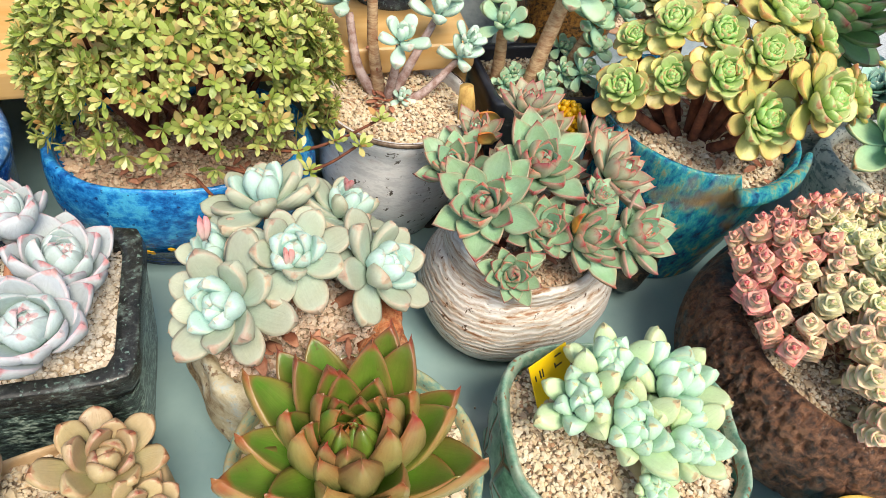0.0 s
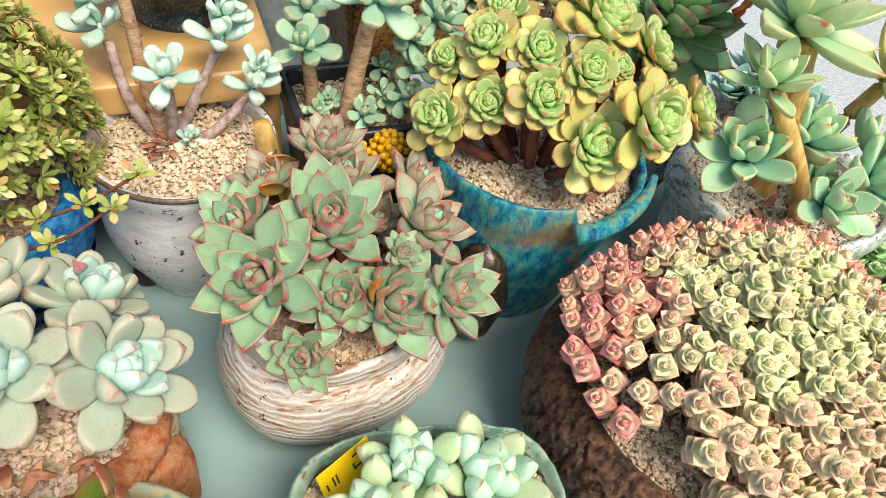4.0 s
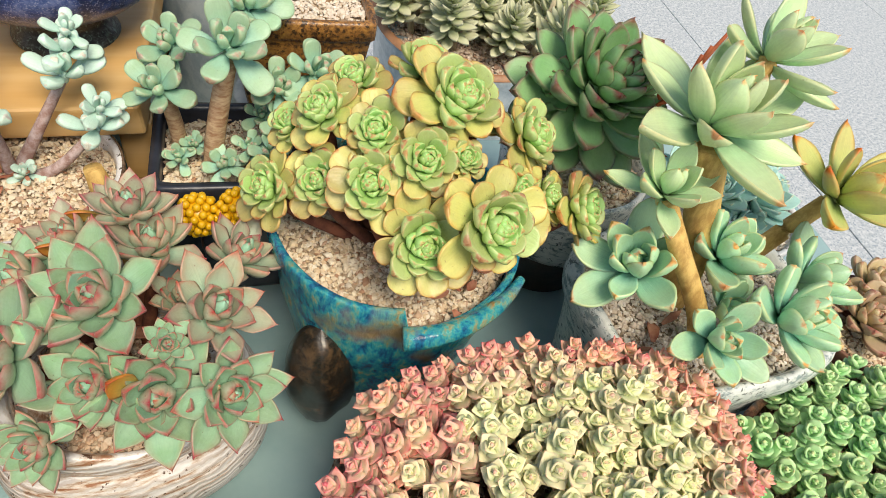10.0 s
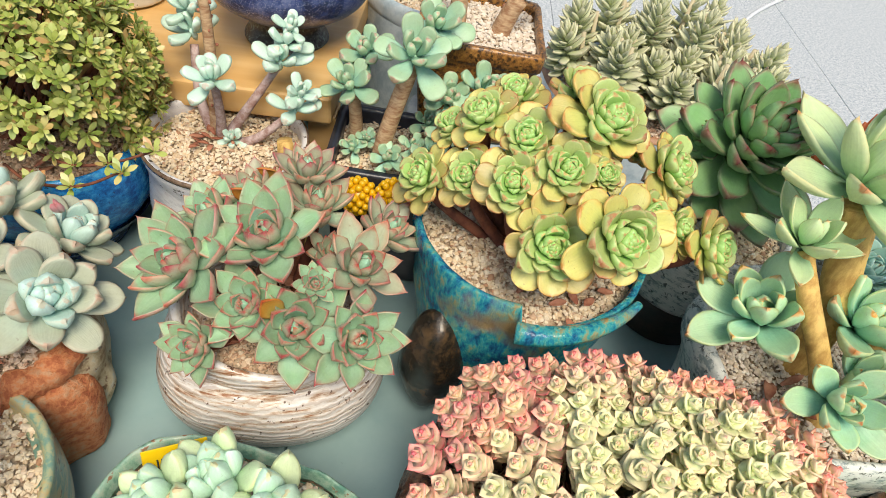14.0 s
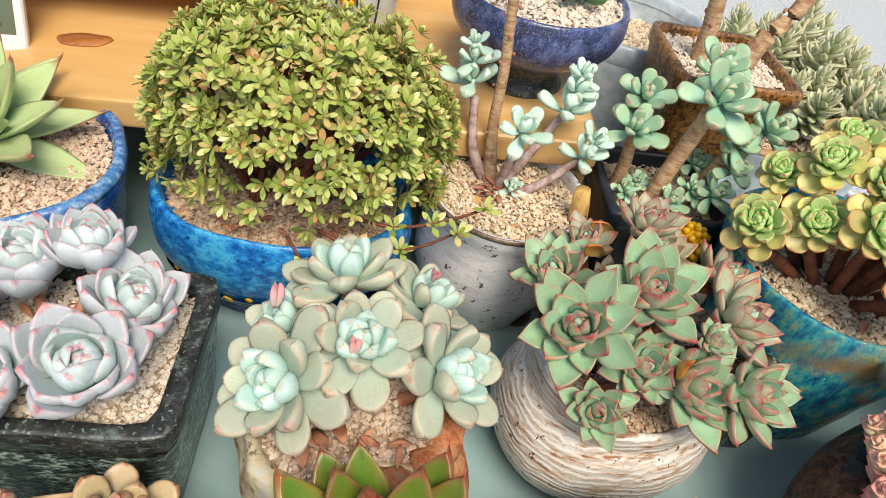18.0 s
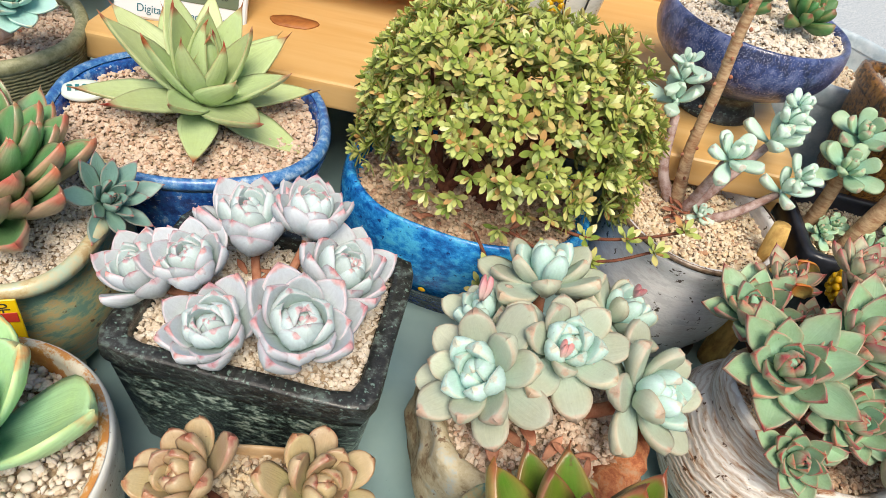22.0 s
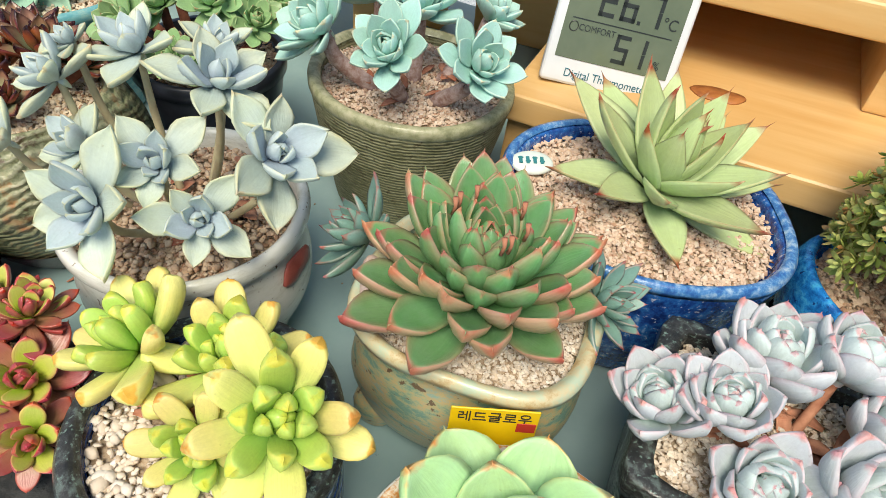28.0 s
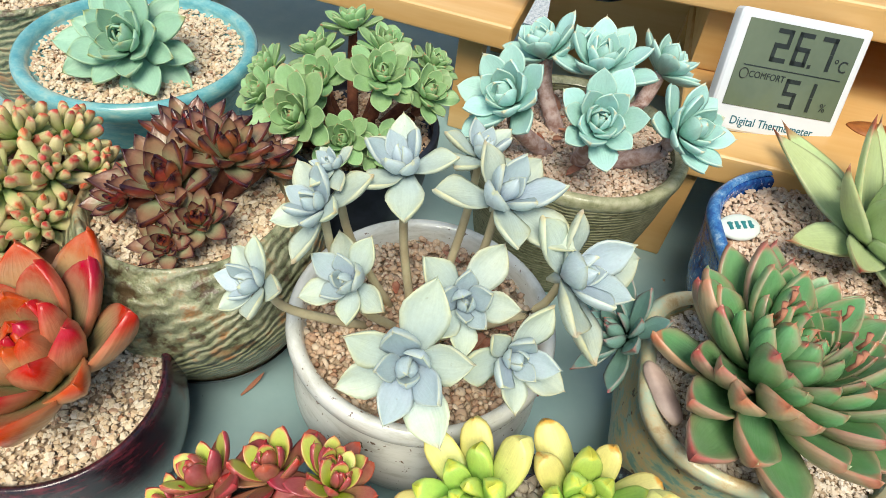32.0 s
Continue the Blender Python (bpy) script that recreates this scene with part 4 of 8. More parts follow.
part("lip_flap", mesh_of("lip_flap", *tube(bent(flap, 3), [0.0078, 0.0070, 0.0055, 0.003], 10), TURQ), None, turq, "folded turquoise lip")
LUG = glaze("dark_olive_brown_glaze", [(0.3, (0.012, 0.012, 0.010)), (0.55, (0.035, 0.025, 0.016)), (0.8, (0.10, 0.06, 0.03))], 24, 0.25, None, 0.6)
dark = [(0.0, 0.0), (0.026, 0.010), (0.034, 0.03), (0.030, 0.068), (0.018, 0.098), (0.0, 0.106)]
part("side_lug", mesh_of("side_lug", *turned([(k / 0.03, z) for k, z in rounded(dark, 2)], outline(20, 0.021, 0.026, 2.0, 0.4, 0.25, 4), wobble(0.12, 40, 9)), LUG), None, turq, "dark brown glazed lug", Matrix.Translation((-0.058, -0.060, 0.0)))
bed((0.389, 0.196), shrunk(R, 0.925), 0.132, 0.0055, CREAM, "cream gravel in the turquoise pot", 3, 0.003)
part("dried_leaf", mesh_of("dried_leaf", *joined([moved(leaf(0.5, 0.05, 0.6, 1.3, 0.3, 0.4), Matrix.Translation((0.40 + dx, 0.13 + dy, 0.138)) @ Matrix.Rotation(a, 4, "Z") @ Matrix.Scale(0.013, 4)) for dx, dy, a in ((0, 0, 0.3), (0.02, 0.004, 2), (0.033, 0.012, 4), (-0.022, 0.006, 1), (0.048, 0.02, 3.3), (0.012, -0.01, 5))]), DRIED))
tagged(bpy.data.objects["dried_leaf"], "fallen rust-brown dry leaves on the gravel", "leaf litter", kind="stuff")

# oval white pot
def oval_fn(p, u, j):
    a = u * 2 * math.pi
    z = p[2] + (0.002 * math.sin(a - 0.4) + 0.005 * math.sin(2 * a + 1)) * (p[2] / 0.085) ** 2
    k = 1 + 0.0028 * math.sin(p[2] * 520 + 2.2 * math.sin(a + 1.0)) + 0.04 * noise.noise((p[0] * 14, p[1] * 14, 5))
    return (p[0] * k, p[1] * k, z)
R = outline(80, 0.080, 0.067, 2.2, 0.12, 0.03, 5)
oval = pot("oval_pot", "low oval white stoneware pot with brown brushed lines", (0.213, 0.118), R, [(0, 0.004), (0.55, 0.004), (0.6, 0.0), (0.66, 0.002), (0.90, 0.018), (1.03, 0.042), (1.01, 0.062), (0.92, 0.080), (0.80, 0.088), (0.79, 0.100), (0.75, 0.106), (0.69, 0.103), (0.68, 0.090), (0, 0.089)], OVAL_WHITE, oval_fn)
part("rim", mesh_of("rim", *hoop(rounded([(0.815, 0.0885), (0.822, 0.1000), (0.800, 0.1075), (0.735, 0.1085), (0.682, 0.100)], 2), R, oval_fn), OVAL_WHITE), None, oval, "smooth folded rim")
part("foot_ring", mesh_of("foot_ring", *hoop(rounded([(0.60, 0.0005), (0.67, 0.0005), (0.695, 0.003), (0.80, 0.0105)], 2), R, oval_fn), DARKFOOT), None, oval, "dark brown foot ring")
bed((0.213, 0.118), shrunk(R, 0.70), 0.094, 0.005, BROWNISH, "reddish brown gravel in the oval pot", 4, 0.003)

# black rectangular trough
def trough(w, d, h, t, taper, floor):
    """A tapering rectangular box with a raised flat rim, open above."""
    R0 = outline(56, w, d, 14.0)
    return R0, [(0.0, 0.006), (taper - 0.06, 0.006), (taper - 0.05, 0.0), (taper, 0.001), (taper + 0.01, 0.012), (0.955, h * 0.80), (0.965, h * 0.84), (1.0, h * 0.86), (1.0, h * 0.985), (0.99, h), (1 - t * 0.9, h), (1 - t, h * 0.985), (1 - t, floor), (0.0, floor - 0.001)]
R, prof = trough(0.0795, 0.061, 0.112, 0.165, 0.86, 0.095)
blackbox = pot("rectangular_pot", "rectangular black glazed pot with mottled green sides", (-0.139, 0.096), R, prof, BLACK_GLAZE, wobble(0.012, 40, 2), steps=1)
SIDE = glaze("mottled_green_black_glaze", [(0.3, (0.010, 0.012, 0.012)), (0.48, (0.025, 0.035, 0.032)), (0.62, (0.12, 0.20, 0.17)), (0.76, (0.46, 0.55, 0.48))], 44, 0.3, (1, 1, 1.6), 0.6)
part("mottled_wall", mesh_of("mottled_wall", *hoop([(0.875, 0.016), (0.958, 0.089)], [(1.006 * x, 1.008 * y) for x, y in R], wobble(0.012, 40, 2)), SIDE), None, blackbox, "mottled green and black side walls")
for sx in (-1, 1):
    for sy in (-1, 1):
        part("foot", bar(sx * 0.052 - 0.012, sy * 0.038 - 0.010, -0.0001, sx * 0.052 + 0.012, sy * 0.038 + 0.010, 0.006, 0.002), BLACK_GLAZE, blackbox)
bed((-0.139, 0.096), shrunk(R, 0.825), 0.102, 0.0052, PALE, "pale grey and tan gravel in the black pot", 5, 0.003)

# cobalt pot of the agave
R = outline(80, 0.103, 0.086, 2.25, 0.15, 0.03, 7)
cob = pot("cobalt_pot", "deep squarish cobalt blue glazed pot with paler rim", (-0.256, 0.242), R, shell(0.122, 0.72, 0.90, 0.40, 0.94, 0.72, 0.10, 0.86), BLUE_GLAZE, wobble(0.03, 22, 3))
RIMBLUE = glaze("worn_blue_rim", [(0.3, (0.02, 0.10, 0.34)), (0.55, (0.06, 0.22, 0.50)), (0.85, (0.36, 0.50, 0.66))], 40, 0.3)
part("rim", mesh_of("rim", *hoop([(0.94, 0.1195), (1.004, 0.1165), (1.008, 0.1205), (0.985, 0.1248), (0.945, 0.1252), (0.925, 0.1225)], R, wobble(0.03, 22, 3)), RIMBLUE), None, cob, "worn paler blue rim")
bed((-0.256, 0.242), shrunk(R, 0.89), 0.113, 0.0054, PINKISH, "cream and pink gravel in the cobalt pot", 6, 0.004)
disc = part("name_pebble", mesh_of("name_pebble", *turned(rounded([(0, 0), (0.8, 0), (1, 0.003), (0.8, 0.006), (0, 0.0065)], 2), outline(28, 0.017, 0.011, 2.0)), PEBBLE), None, None, "flat pale green pebble with teal handwriting", Matrix.Translation((-0.338, 0.236, 0.118)) @ Matrix.Rotation(0.5, 4, "Z") @ Matrix.Rotation(0.25, 4, "X"))
tagged(disc, category="pebble")
for i in range(4):
    part("pen_mark", bar(-0.010 + i * 0.0052, -0.003, 0.0063, -0.0075 + i * 0.0052, 0.003, 0.0069, 0), BLUE_INK, disc, "unreadable teal pen mark")
    part("pen_mark", bar(-0.0105 + i * 0.0052, (-1) ** i * 0.0015, 0.0063, -0.0068 + i * 0.0052, (-1) ** i * 0.0015 + 0.0010, 0.0070, 0), BLUE_INK, disc)

# bright blue pot of the little tree, on a dark painted base
R = outline(80, 0.101, 0.071, 2.2, 0.0, 0.02, 8)
sky_pot = pot("blue_bonsai_pot", "wide bright blue glazed bonsai pot with painted yellow flowers", (-0.036, 0.263), R, [(0, 0.01), (0.62, 0.01), (0.66, 0.0), (0.70, 0.002), (0.72, 0.012), (0.90, 0.032), (1.02, 0.056), (1.055, 0.082), (1.0, 0.103), (0.96, 0.106), (0.91, 0.103), (0.90, 0.09), (0, 0.089)], SKY_GLAZE, wobble(0.03, 25, 5))
part("foot_band", mesh_of("foot_band", *hoop([(0.735, 0.0005), (0.775, 0.014), (0.935, 0.032), (0.985, 0.040)], R, wobble(0.03, 25, 5)), NAVY_GLAZE), None, sky_pot, "dark navy painted lower band")
rnd = random.Random(4)
for i in range(26):
    a = radians(rnd.choice([rnd.uniform(205, 330), rnd.uniform(200, 250)]))
    z = rnd.uniform(0.016, 0.046)
    k = 0.775 + (z - 0.014) * 8.4 if z < 0.036 else 0.96 + (z - 0.036) * 2.4
    x, y = 0.101 * k * math.cos(a) * 1.01, 0.071 * k * math.sin(a) * 1.01
    cup = turned(rounded([(0, -0.001), (1, 0), (0.8, 0.001), (0, 0.0016)], 1), outline(10, 0.0034, 0.0034))
    part("flower_dot", mesh_of("flower_dot", *moved(cup, facing((x, y, z), (math.cos(a), math.sin(a), -0.3))), FLOWERS), None, sky_pot, "raised yellow flower dot")
bed((-0.036, 0.263), shrunk(R, 0.89), 0.095, 0.006, BROWNISH, "brown gravel under the little tree", 7, 0.006)

# ochre footed pot of the large red-rimmed rosette
R = outline(80, 0.071, 0.066, 2.9, 0.05, 0.03, 9)
ochre = pot("footed_pot", "squat ochre and green glazed pot on short feet", (-0.321, 0.106), R, [(0, 0.012), (0.7, 0.012), (0.80, 0.014), (0.93, 0.035), (1.02, 0.062), (0.98, 0.085), (0.90, 0.100), (0.94, 0.108), (1.01, 0.113), (1.0, 0.118), (0.94, 0.119), (0.88, 0.115), (0.87, 0.10), (0, 0.099)], OCHRE_GREEN, wobble(0.04, 20, 6))
for sx, sy in ((-1, -1), (1, -1), (1, 1), (-1, 1)):
    part("foot", mesh_of("foot", *turned(rounded([(0, 0), (0.8, 0), (1, 0.008), (1.2, 0.025), (0, 0.03)], 2), outline(16, 0.014, 0.012, 2.4)), OCHRE_GREEN), None, ochre, "", Matrix.Translation((sx * 0.046, sy * 0.040, 0)))
RIMOCH = glaze("mint_and_ochre_rim", [(0.3, (0.46, 0.56, 0.42)), (0.6, (0.60, 0.52, 0.32)), (0.8, (0.48, 0.34, 0.17))], 18, 0.35)
part("rim", mesh_of("rim", *hoop([(0.93, 0.1085), (1.015, 0.1125), (1.018, 0.1175), (0.98, 0.1208), (0.93, 0.1205), (0.88, 0.116)], R, wobble(0.04, 20, 6)), RIMOCH), None, ochre, "pale mint and ochre rim")
bed((-0.321, 0.106), shrunk(R, 0.87), 0.109, 0.0042, PALE, "fine pinkish white gravel in the footed pot", 8, 0.004)
pinkst = tagged(part("flat_stone", mesh_of("flat_stone", *turned(rounded([(0, -0.004), (0.9, -0.003), (1, 0), (0.9, 0.004), (0, 0.005)], 2), outline(24, 0.019, 0.0075, 2.4, 0, 0.15, 2)), PINK_STONE), m=Matrix.Translation((-0.380, 0.078, 0.121)) @ Matrix.Rotation(radians(118), 4, "Z") @ Matrix.Rotation(0.5, 4, "X")), "flat pinkish stone tucked beside the large rosette", "stone")

# off-white pot of the ghostly rosettes
R = outline(80, 0.077, 0.077, 2.0, 0, 0.012, 10)
ghost_pot = pot("white_round_pot", "round off-white glazed pot with thick rolled rim", (-0.517, 0.080), R, [(0, 0.004), (0.66, 0.004), (0.70, 0.0), (0.74, 0.002), (0.80, 0.02), (0.99, 0.05), (1.0, 0.072), (0.93, 0.098), (0.92, 0.104), (1.0, 0.108), (1.015, 0.113), (1.0, 0.119), (0.95, 0.121), (0.89, 0.117), (0.87, 0.10), (0, 0.099)], OFFWHITE)
part("red_mark", mesh_of("red_mark", *turned(rounded([(0, -0.002), (1, -0.001), (1, 0.001), (0, 0.0025)], 1), outline(14, 0.009, 0.017, 2.4, 0, 0.2, 3)), plain("red_enamel", (0.26, 0.06, 0.05), (0.38, 0.10, 0.08), 60.0, 0.3)), None, ghost_pot, "small raised red enamel mark", facing((0.0745, 0.010, 0.088), (1, 0.1, 0.15)))
bed((-0.517, 0.080), shrunk(R, 0.875), 0.108, 0.0070, BROWNISH, "tan and brown gravel in the white pot", 9, 0.003)

# navy pot of the yellow plant
R = outline(72, 0.064, 0.064, 2.0, 0, 0.02, 11)
navy = pot("navy_pot", "round navy blue glazed pot with dark rough rim", (-0.405, -0.034), R, [(0, 0.004), (0.62, 0.004), (0.7, 0.0), (0.76, 0.003), (0.96, 0.035), (1.02, 0.065), (0.97, 0.092), (0.93, 0.10), (1.0, 0.105), (1.03, 0.110), (1.0, 0.116), (0.92, 0.117), (0.86, 0.113), (0.85, 0.1), (0, 0.099)], NAVY_GLAZE, wobble(0.025, 30, 2))
part("rim", mesh_of("rim", *hoop([(0.95, 0.1035), (1.03, 0.1065), (1.04, 0.1115), (1.0, 0.1172), (0.92, 0.1185), (0.865, 0.114)], R, wobble(0.025, 30, 2)), BLACK_GLAZE), None, navy, "dark rough glazed rim")
bed((-0.405, -0.034), shrunk(R, 0.855), 0.107, 0.0078, PALE, "coarse white pumice in the navy pot", 10, 0.004)

# white pot of the jade rosette, rust-stained inside
R = outline(72, 0.074, 0.074, 2.0, 0, 0.012, 12)
wpot = pot("white_pot", "plain round white pot with rust-stained inner rim", (-0.248, -0.037), R, [(0, 0.004), (0.7, 0.004), (0.74, 0.0), (0.78, 0.002), (0.94, 0.04), (0.99, 0.075), (1.0, 0.096), (0.99, 0.102), (0.95, 0.103), (0.90, 0.100), (0.88, 0.08), (0, 0.079)], OFFWHITE)
part("inner_rim", mesh_of("inner_rim", *hoop([(0.965, 0.1036), (0.93, 0.1045), (0.893, 0.1005), (0.872, 0.085)], R), glaze("rust_stain", [(0.35, (0.70, 0.64, 0.52)), (0.5, (0.58, 0.26, 0.07)), (0.8, (0.46, 0.16, 0.04))], 14, 0.4)), None, wpot, "rust-orange stained inner rim")
bed((-0.248, -0.037), shrunk(R, 0.87), 0.088, 0.0076, PALE, "coarse pale pumice in the white pot", 11, 0.004)

# carved pot of the maroon plant
def carve(p, u, j):
    n = math.sin(noise.noise((p[0] * 38, p[1] * 38, p[2] * 38)) * 16)
    k = 1 + 0.0014 * n + 0.03 * noise.noise((p[0] * 12, p[1] * 12, p[2] * 12))
    return (p[0] * k, p[1] * k, p[2])
R = outline(96, 0.062, 0.062, 2.0, 0, 0.02, 13)
owl = pot("carved_pot", "round carved olive-brown clay pot with swirl pattern", (-0.676, 0.095), R, [(0, 0.004), (0.68, 0.004), (0.72, 0.0), (0.78, 0.003), (1.02, 0.026), (1.30, 0.060), (1.38, 0.086), (1.22, 0.118), (1.04, 0.133), (1.0, 0.137), (0.95, 0.137), (0.90, 0.13), (0.9, 0.115), (0, 0.114)], OWL, carve, steps=3)
part("base_band", mesh_of("base_band", *hoop([(0.77, 0.0008), (0.86, 0.008), (0.99, 0.020), (1.12, 0.034)], R, carve), OXBLOOD), None, owl, "dark oxblood glazed base")
for i in range(5):
    rr = 0.021 - i * 0.0042
    ringpts = [(-0.0015 * (rr / 0.01) ** 2, rr * 1.25 * math.cos(t * 0.4189 + i), rr * math.sin(t * 0.4189 + i)) for t in range(15)]
    part("carved_ring", mesh_of("carved_ring", *moved(tube(ringpts, [0.0013] * 15, 6), Matrix.Translation((0.0815 * math.cos(radians(298)), 0.0815 * math.sin(radians(298)), 0.080)) @ Matrix.Rotation(radians(298), 4, "Z")), OWL), None, owl, "raised carved swirl ring")
bed((-0.676, 0.095), shrunk(R, 0.9), 0.125, 0.0055, CREAM, "cream gravel in the carved pot", 12, 0.003)

# oxblood bowl of the scarlet plant
R = outline(64, 0.060, 0.060, 2.0, 0, 0.02, 14)
pot("oxblood_bowl", "low black and oxblood glazed bowl", (-0.690, -0.022), R, [(0, 0.004), (0.7, 0.004), (0.75, 0.0), (0.8, 0.003), (1.0, 0.035), (1.06, 0.06), (1.02, 0.08), (1.0, 0.089), (0.96, 0.092), (0.9, 0.09), (0.89, 0.08), (0, 0.079)], OXBLOOD)
bed((-0.690, -0.022), shrunk(R, 0.89), 0.085, 0.005, CREAM, "cream gravel in the oxblood bowl", 13, 0.003)

# sea-blue dish on a tall foot
R = outline(72, 0.092, 0.092, 2.0, 0, 0.012, 15)
pot("sea_blue_dish", "round sea-blue glazed dish with broad rim", (-0.814, 0.235), R, [(0, 0.004), (0.62, 0.004), (0.66, 0.0), (0.72, 0.003), (0.74, 0.05), (0.84, 0.10), (0.97, 0.117), (1.0, 0.124), (0.985, 0.130), (0.93, 0.132), (0.87, 0.128), (0.86, 0.12), (0, 0.119)], TEAL_GLAZE)
bed((-0.814, 0.235), shrunk(R, 0.86), 0.122, 0.005, CREAM, "cream gravel in the sea-blue dish", 14, 0.004)

# combed green pot
R = outline(72, 0.086, 0.080, 2.0, 0, 0.02, 16)
pot("combed_pot", "tall combed green clay pot, slightly tapering", (-0.463, 0.288), R, [(0, 0.004), (0.68, 0.004), (0.72, 0.0), (0.76, 0.003), (0.86, 0.05), (0.95, 0.09), (1.0, 0.118), (1.0, 0.124), (0.95, 0.126), (0.89, 0.123), (0.88, 0.11), (0, 0.109)], COMBED, wobble(0.010, 30, 7), ([(0.998, 0.1165), (1.012, 0.1185), (1.012, 0.1235), (0.995, 0.1268), (0.935, 0.1270), (0.888, 0.1235)], glaze("olive_green_rim", [(0.3, (0.22, 0.23, 0.12)), (0.6, (0.36, 0.36, 0.22)), (0.85, (0.44, 0.42, 0.28))], 30, 0.5), "smooth olive rim"))
bed((-0.463, 0.288), shrunk(R, 0.88), 0.116, 0.0052, PINKISH, "pinkish cream gravel in the combed pot", 15, 0.006)

# black pot under the green rosettes
R = outline(48, 0.062, 0.062, 2.0)
pot("black_plastic_pot", "plain black nursery pot under green rosettes", (-0.625, 0.232), R, shell(0.118, 0.72, 0.85, 0.45, 0.95, 0.8, 0.06, 0.9), BLACK_PLASTIC, None, ([(0.955, 0.104), (1.02, 0.106), (1.025, 0.1175), (1.0, 0.1195), (0.945, 0.1185)], BLACK_PLASTIC, "thick rolled black rim"))
bed((-0.625, 0.232), shrunk(R, 0.92), 0.108, 0.006, BROWNISH, "brown gravel in the black nursery pot", 16)

# weathered stone planter with red clay
def rocky(p, u, j):
    n = noise.noise((p[0] * 26, p[1] * 26, p[2] * 26)) + 0.5 * noise.noise((p[0] * 60, p[1] * 60, p[2] * 60))
    k = 1 + 0.09 * n
    return (p[0] * k, p[1] * k, p[2] + (0.006 * n if p[2] > 0.02 else 0))
R = outline(72, 0.072, 0.058, 2.3, 0.1, 0.12, 17)
rockpot = pot("stone_planter", "rough weathered beige stone planter with red clay lip", (0.032, 0.078), R, [(0, 0.004), (0.72, 0.0), (0.86, 0.004), (1.0, 0.03), (1.02, 0.06), (0.96, 0.085), (0.88, 0.092), (0.78, 0.09), (0.76, 0.08), (0, 0.079)], STONE, rocky)
clay = [(0.062 * math.cos(radians(t)), 0.052 * math.sin(radians(t)), 0.086 + 0.008 * noise.noise((t * 0.07, 1, 2))) for t in range(255, 372, 9)]
part("clay_lip", mesh_of("clay_lip", *tube(bent(clay, 3), [0.011 + 0.004 * noise.noise((i * 0.5, 3, 1)) for i in range(3 * (len(clay) - 1) + 1)], 9), RUST), None, rockpot, "broken rust-red clay lip")
part("clay_face", mesh_of("clay_face", *moved(turned(rounded([(0, 0.0), (0.9, 0.0), (1.05, 0.03), (0.9, 0.075), (0, 0.085)], 2), outline(26, 0.030, 0.020, 2.2, 0, 0.25, 4), rocky), Matrix.Translation((0.050, -0.030, 0.0)) @ Matrix.Rotation(0.7, 4, "Z")), RUST), None, rockpot, "rust-red clay face of the planter")
bed((0.032, 0.078), shrunk(R, 0.80), 0.090, 0.006, PINKISH, "pale and rust gravel in the stone planter", 17, 0.008)

# pot of the front rosette
R = outline(64, 0.074, 0.074, 2.0, 0, 0.02, 18)
pot("olive_pot", "round olive-brown glazed pot under a large rosette", (0.055, -0.030), R, [(0, 0.004), (0.7, 0.004), (0.75, 0.0), (0.8, 0.003), (0.97, 0.035), (1.0, 0.065), (0.98, 0.086), (1.0, 0.092), (0.96, 0.095), (0.9, 0.092), (0.89, 0.08), (0, 0.079)], OCHRE_GREEN)
bed((0.055, -0.030), shrunk(R, 0.89), 0.084, 0.006, CREAM, "cream gravel in the olive pot", 18)

# celadon faceted pot
def facet(p, u, j):
    z = p[2] + (0.0035 * noise.noise((u * 40, 2, 7)) if p[2] > 0.07 else 0)
    n = noise.cell_vector((p[0] * 55, p[1] * 55, p[2] * 45)).x if 0.008 < p[2] < 0.078 else 0.5
    k = 1 + 0.05 * (n - 0.5) + 0.04 * noise.noise((p[0] * 20, p[1] * 20, p[2] * 20))
    return (p[0] * k, p[1] * k, z)
R = outline(84, 0.079, 0.061, 3.2, -0.22, 0.05, 19)
cela = pot("celadon_pot", "hand-pinched celadon green pot with cracked brown facets", (0.224, -0.038), R, [(0, 0.004), (0.72, 0.004), (0.78, 0.0), (0.84, 0.003), (0.98, 0.03), (1.02, 0.055), (0.98, 0.078), (1.0, 0.087), (0.985, 0.091), (0.95, 0.0905), (0.92, 0.085), (0.91, 0.072), (0, 0.071)], HEX_GREEN, facet)
RIMCEL = glaze("pale_celadon_rim", [(0.3, (0.10, 0.24, 0.18)), (0.5, (0.22, 0.38, 0.28)), (0.75, (0.36, 0.46, 0.36))], 26, 0.3, None, 0.5, (60.0, 0.70, (0.24, 0.12, 0.06), 0.05))
part("rim", mesh_of("rim", *hoop(rounded([(0.985, 0.0785), (1.010, 0.0865), (0.988, 0.0925), (0.950, 0.0918), (0.912, 0.085)], 2), R, facet), RIMCEL), None, cela, "pinched paler rim")
bed((0.224, -0.038), shrunk(R, 0.915), 0.079, 0.0055, CREAM, "cream gravel in the celadon pot", 19, 0.004)

# bark-textured bowl
def barky(p, u, j):
    c, d = math.cos(6.2832 * u), math.sin(6.2832 * u)
    down = p[2] + 0.128 - math.hypot(p[0], p[1])
    n = noise.noise((c * 40, d * 40, down * 85)) + 0.25 * noise.noise((c * 80, d * 80, down * 170))
    cut = min(1.0, max(0.0, n * 3.0 - 0.1)) if math.hypot(p[0], p[1]) > 0.098 else 0.0
    k = 1 - 0.024 * cut + 0.010 * noise.noise((c * 5, d * 5, down * 40))
    return (p[0] * k, p[1] * k, p[2] - (0.0018 * cut if p[2] > 0.10 else 0.0))
R = outline(420, 0.128, 0.118, 2.1, 0, 0.02, 20)
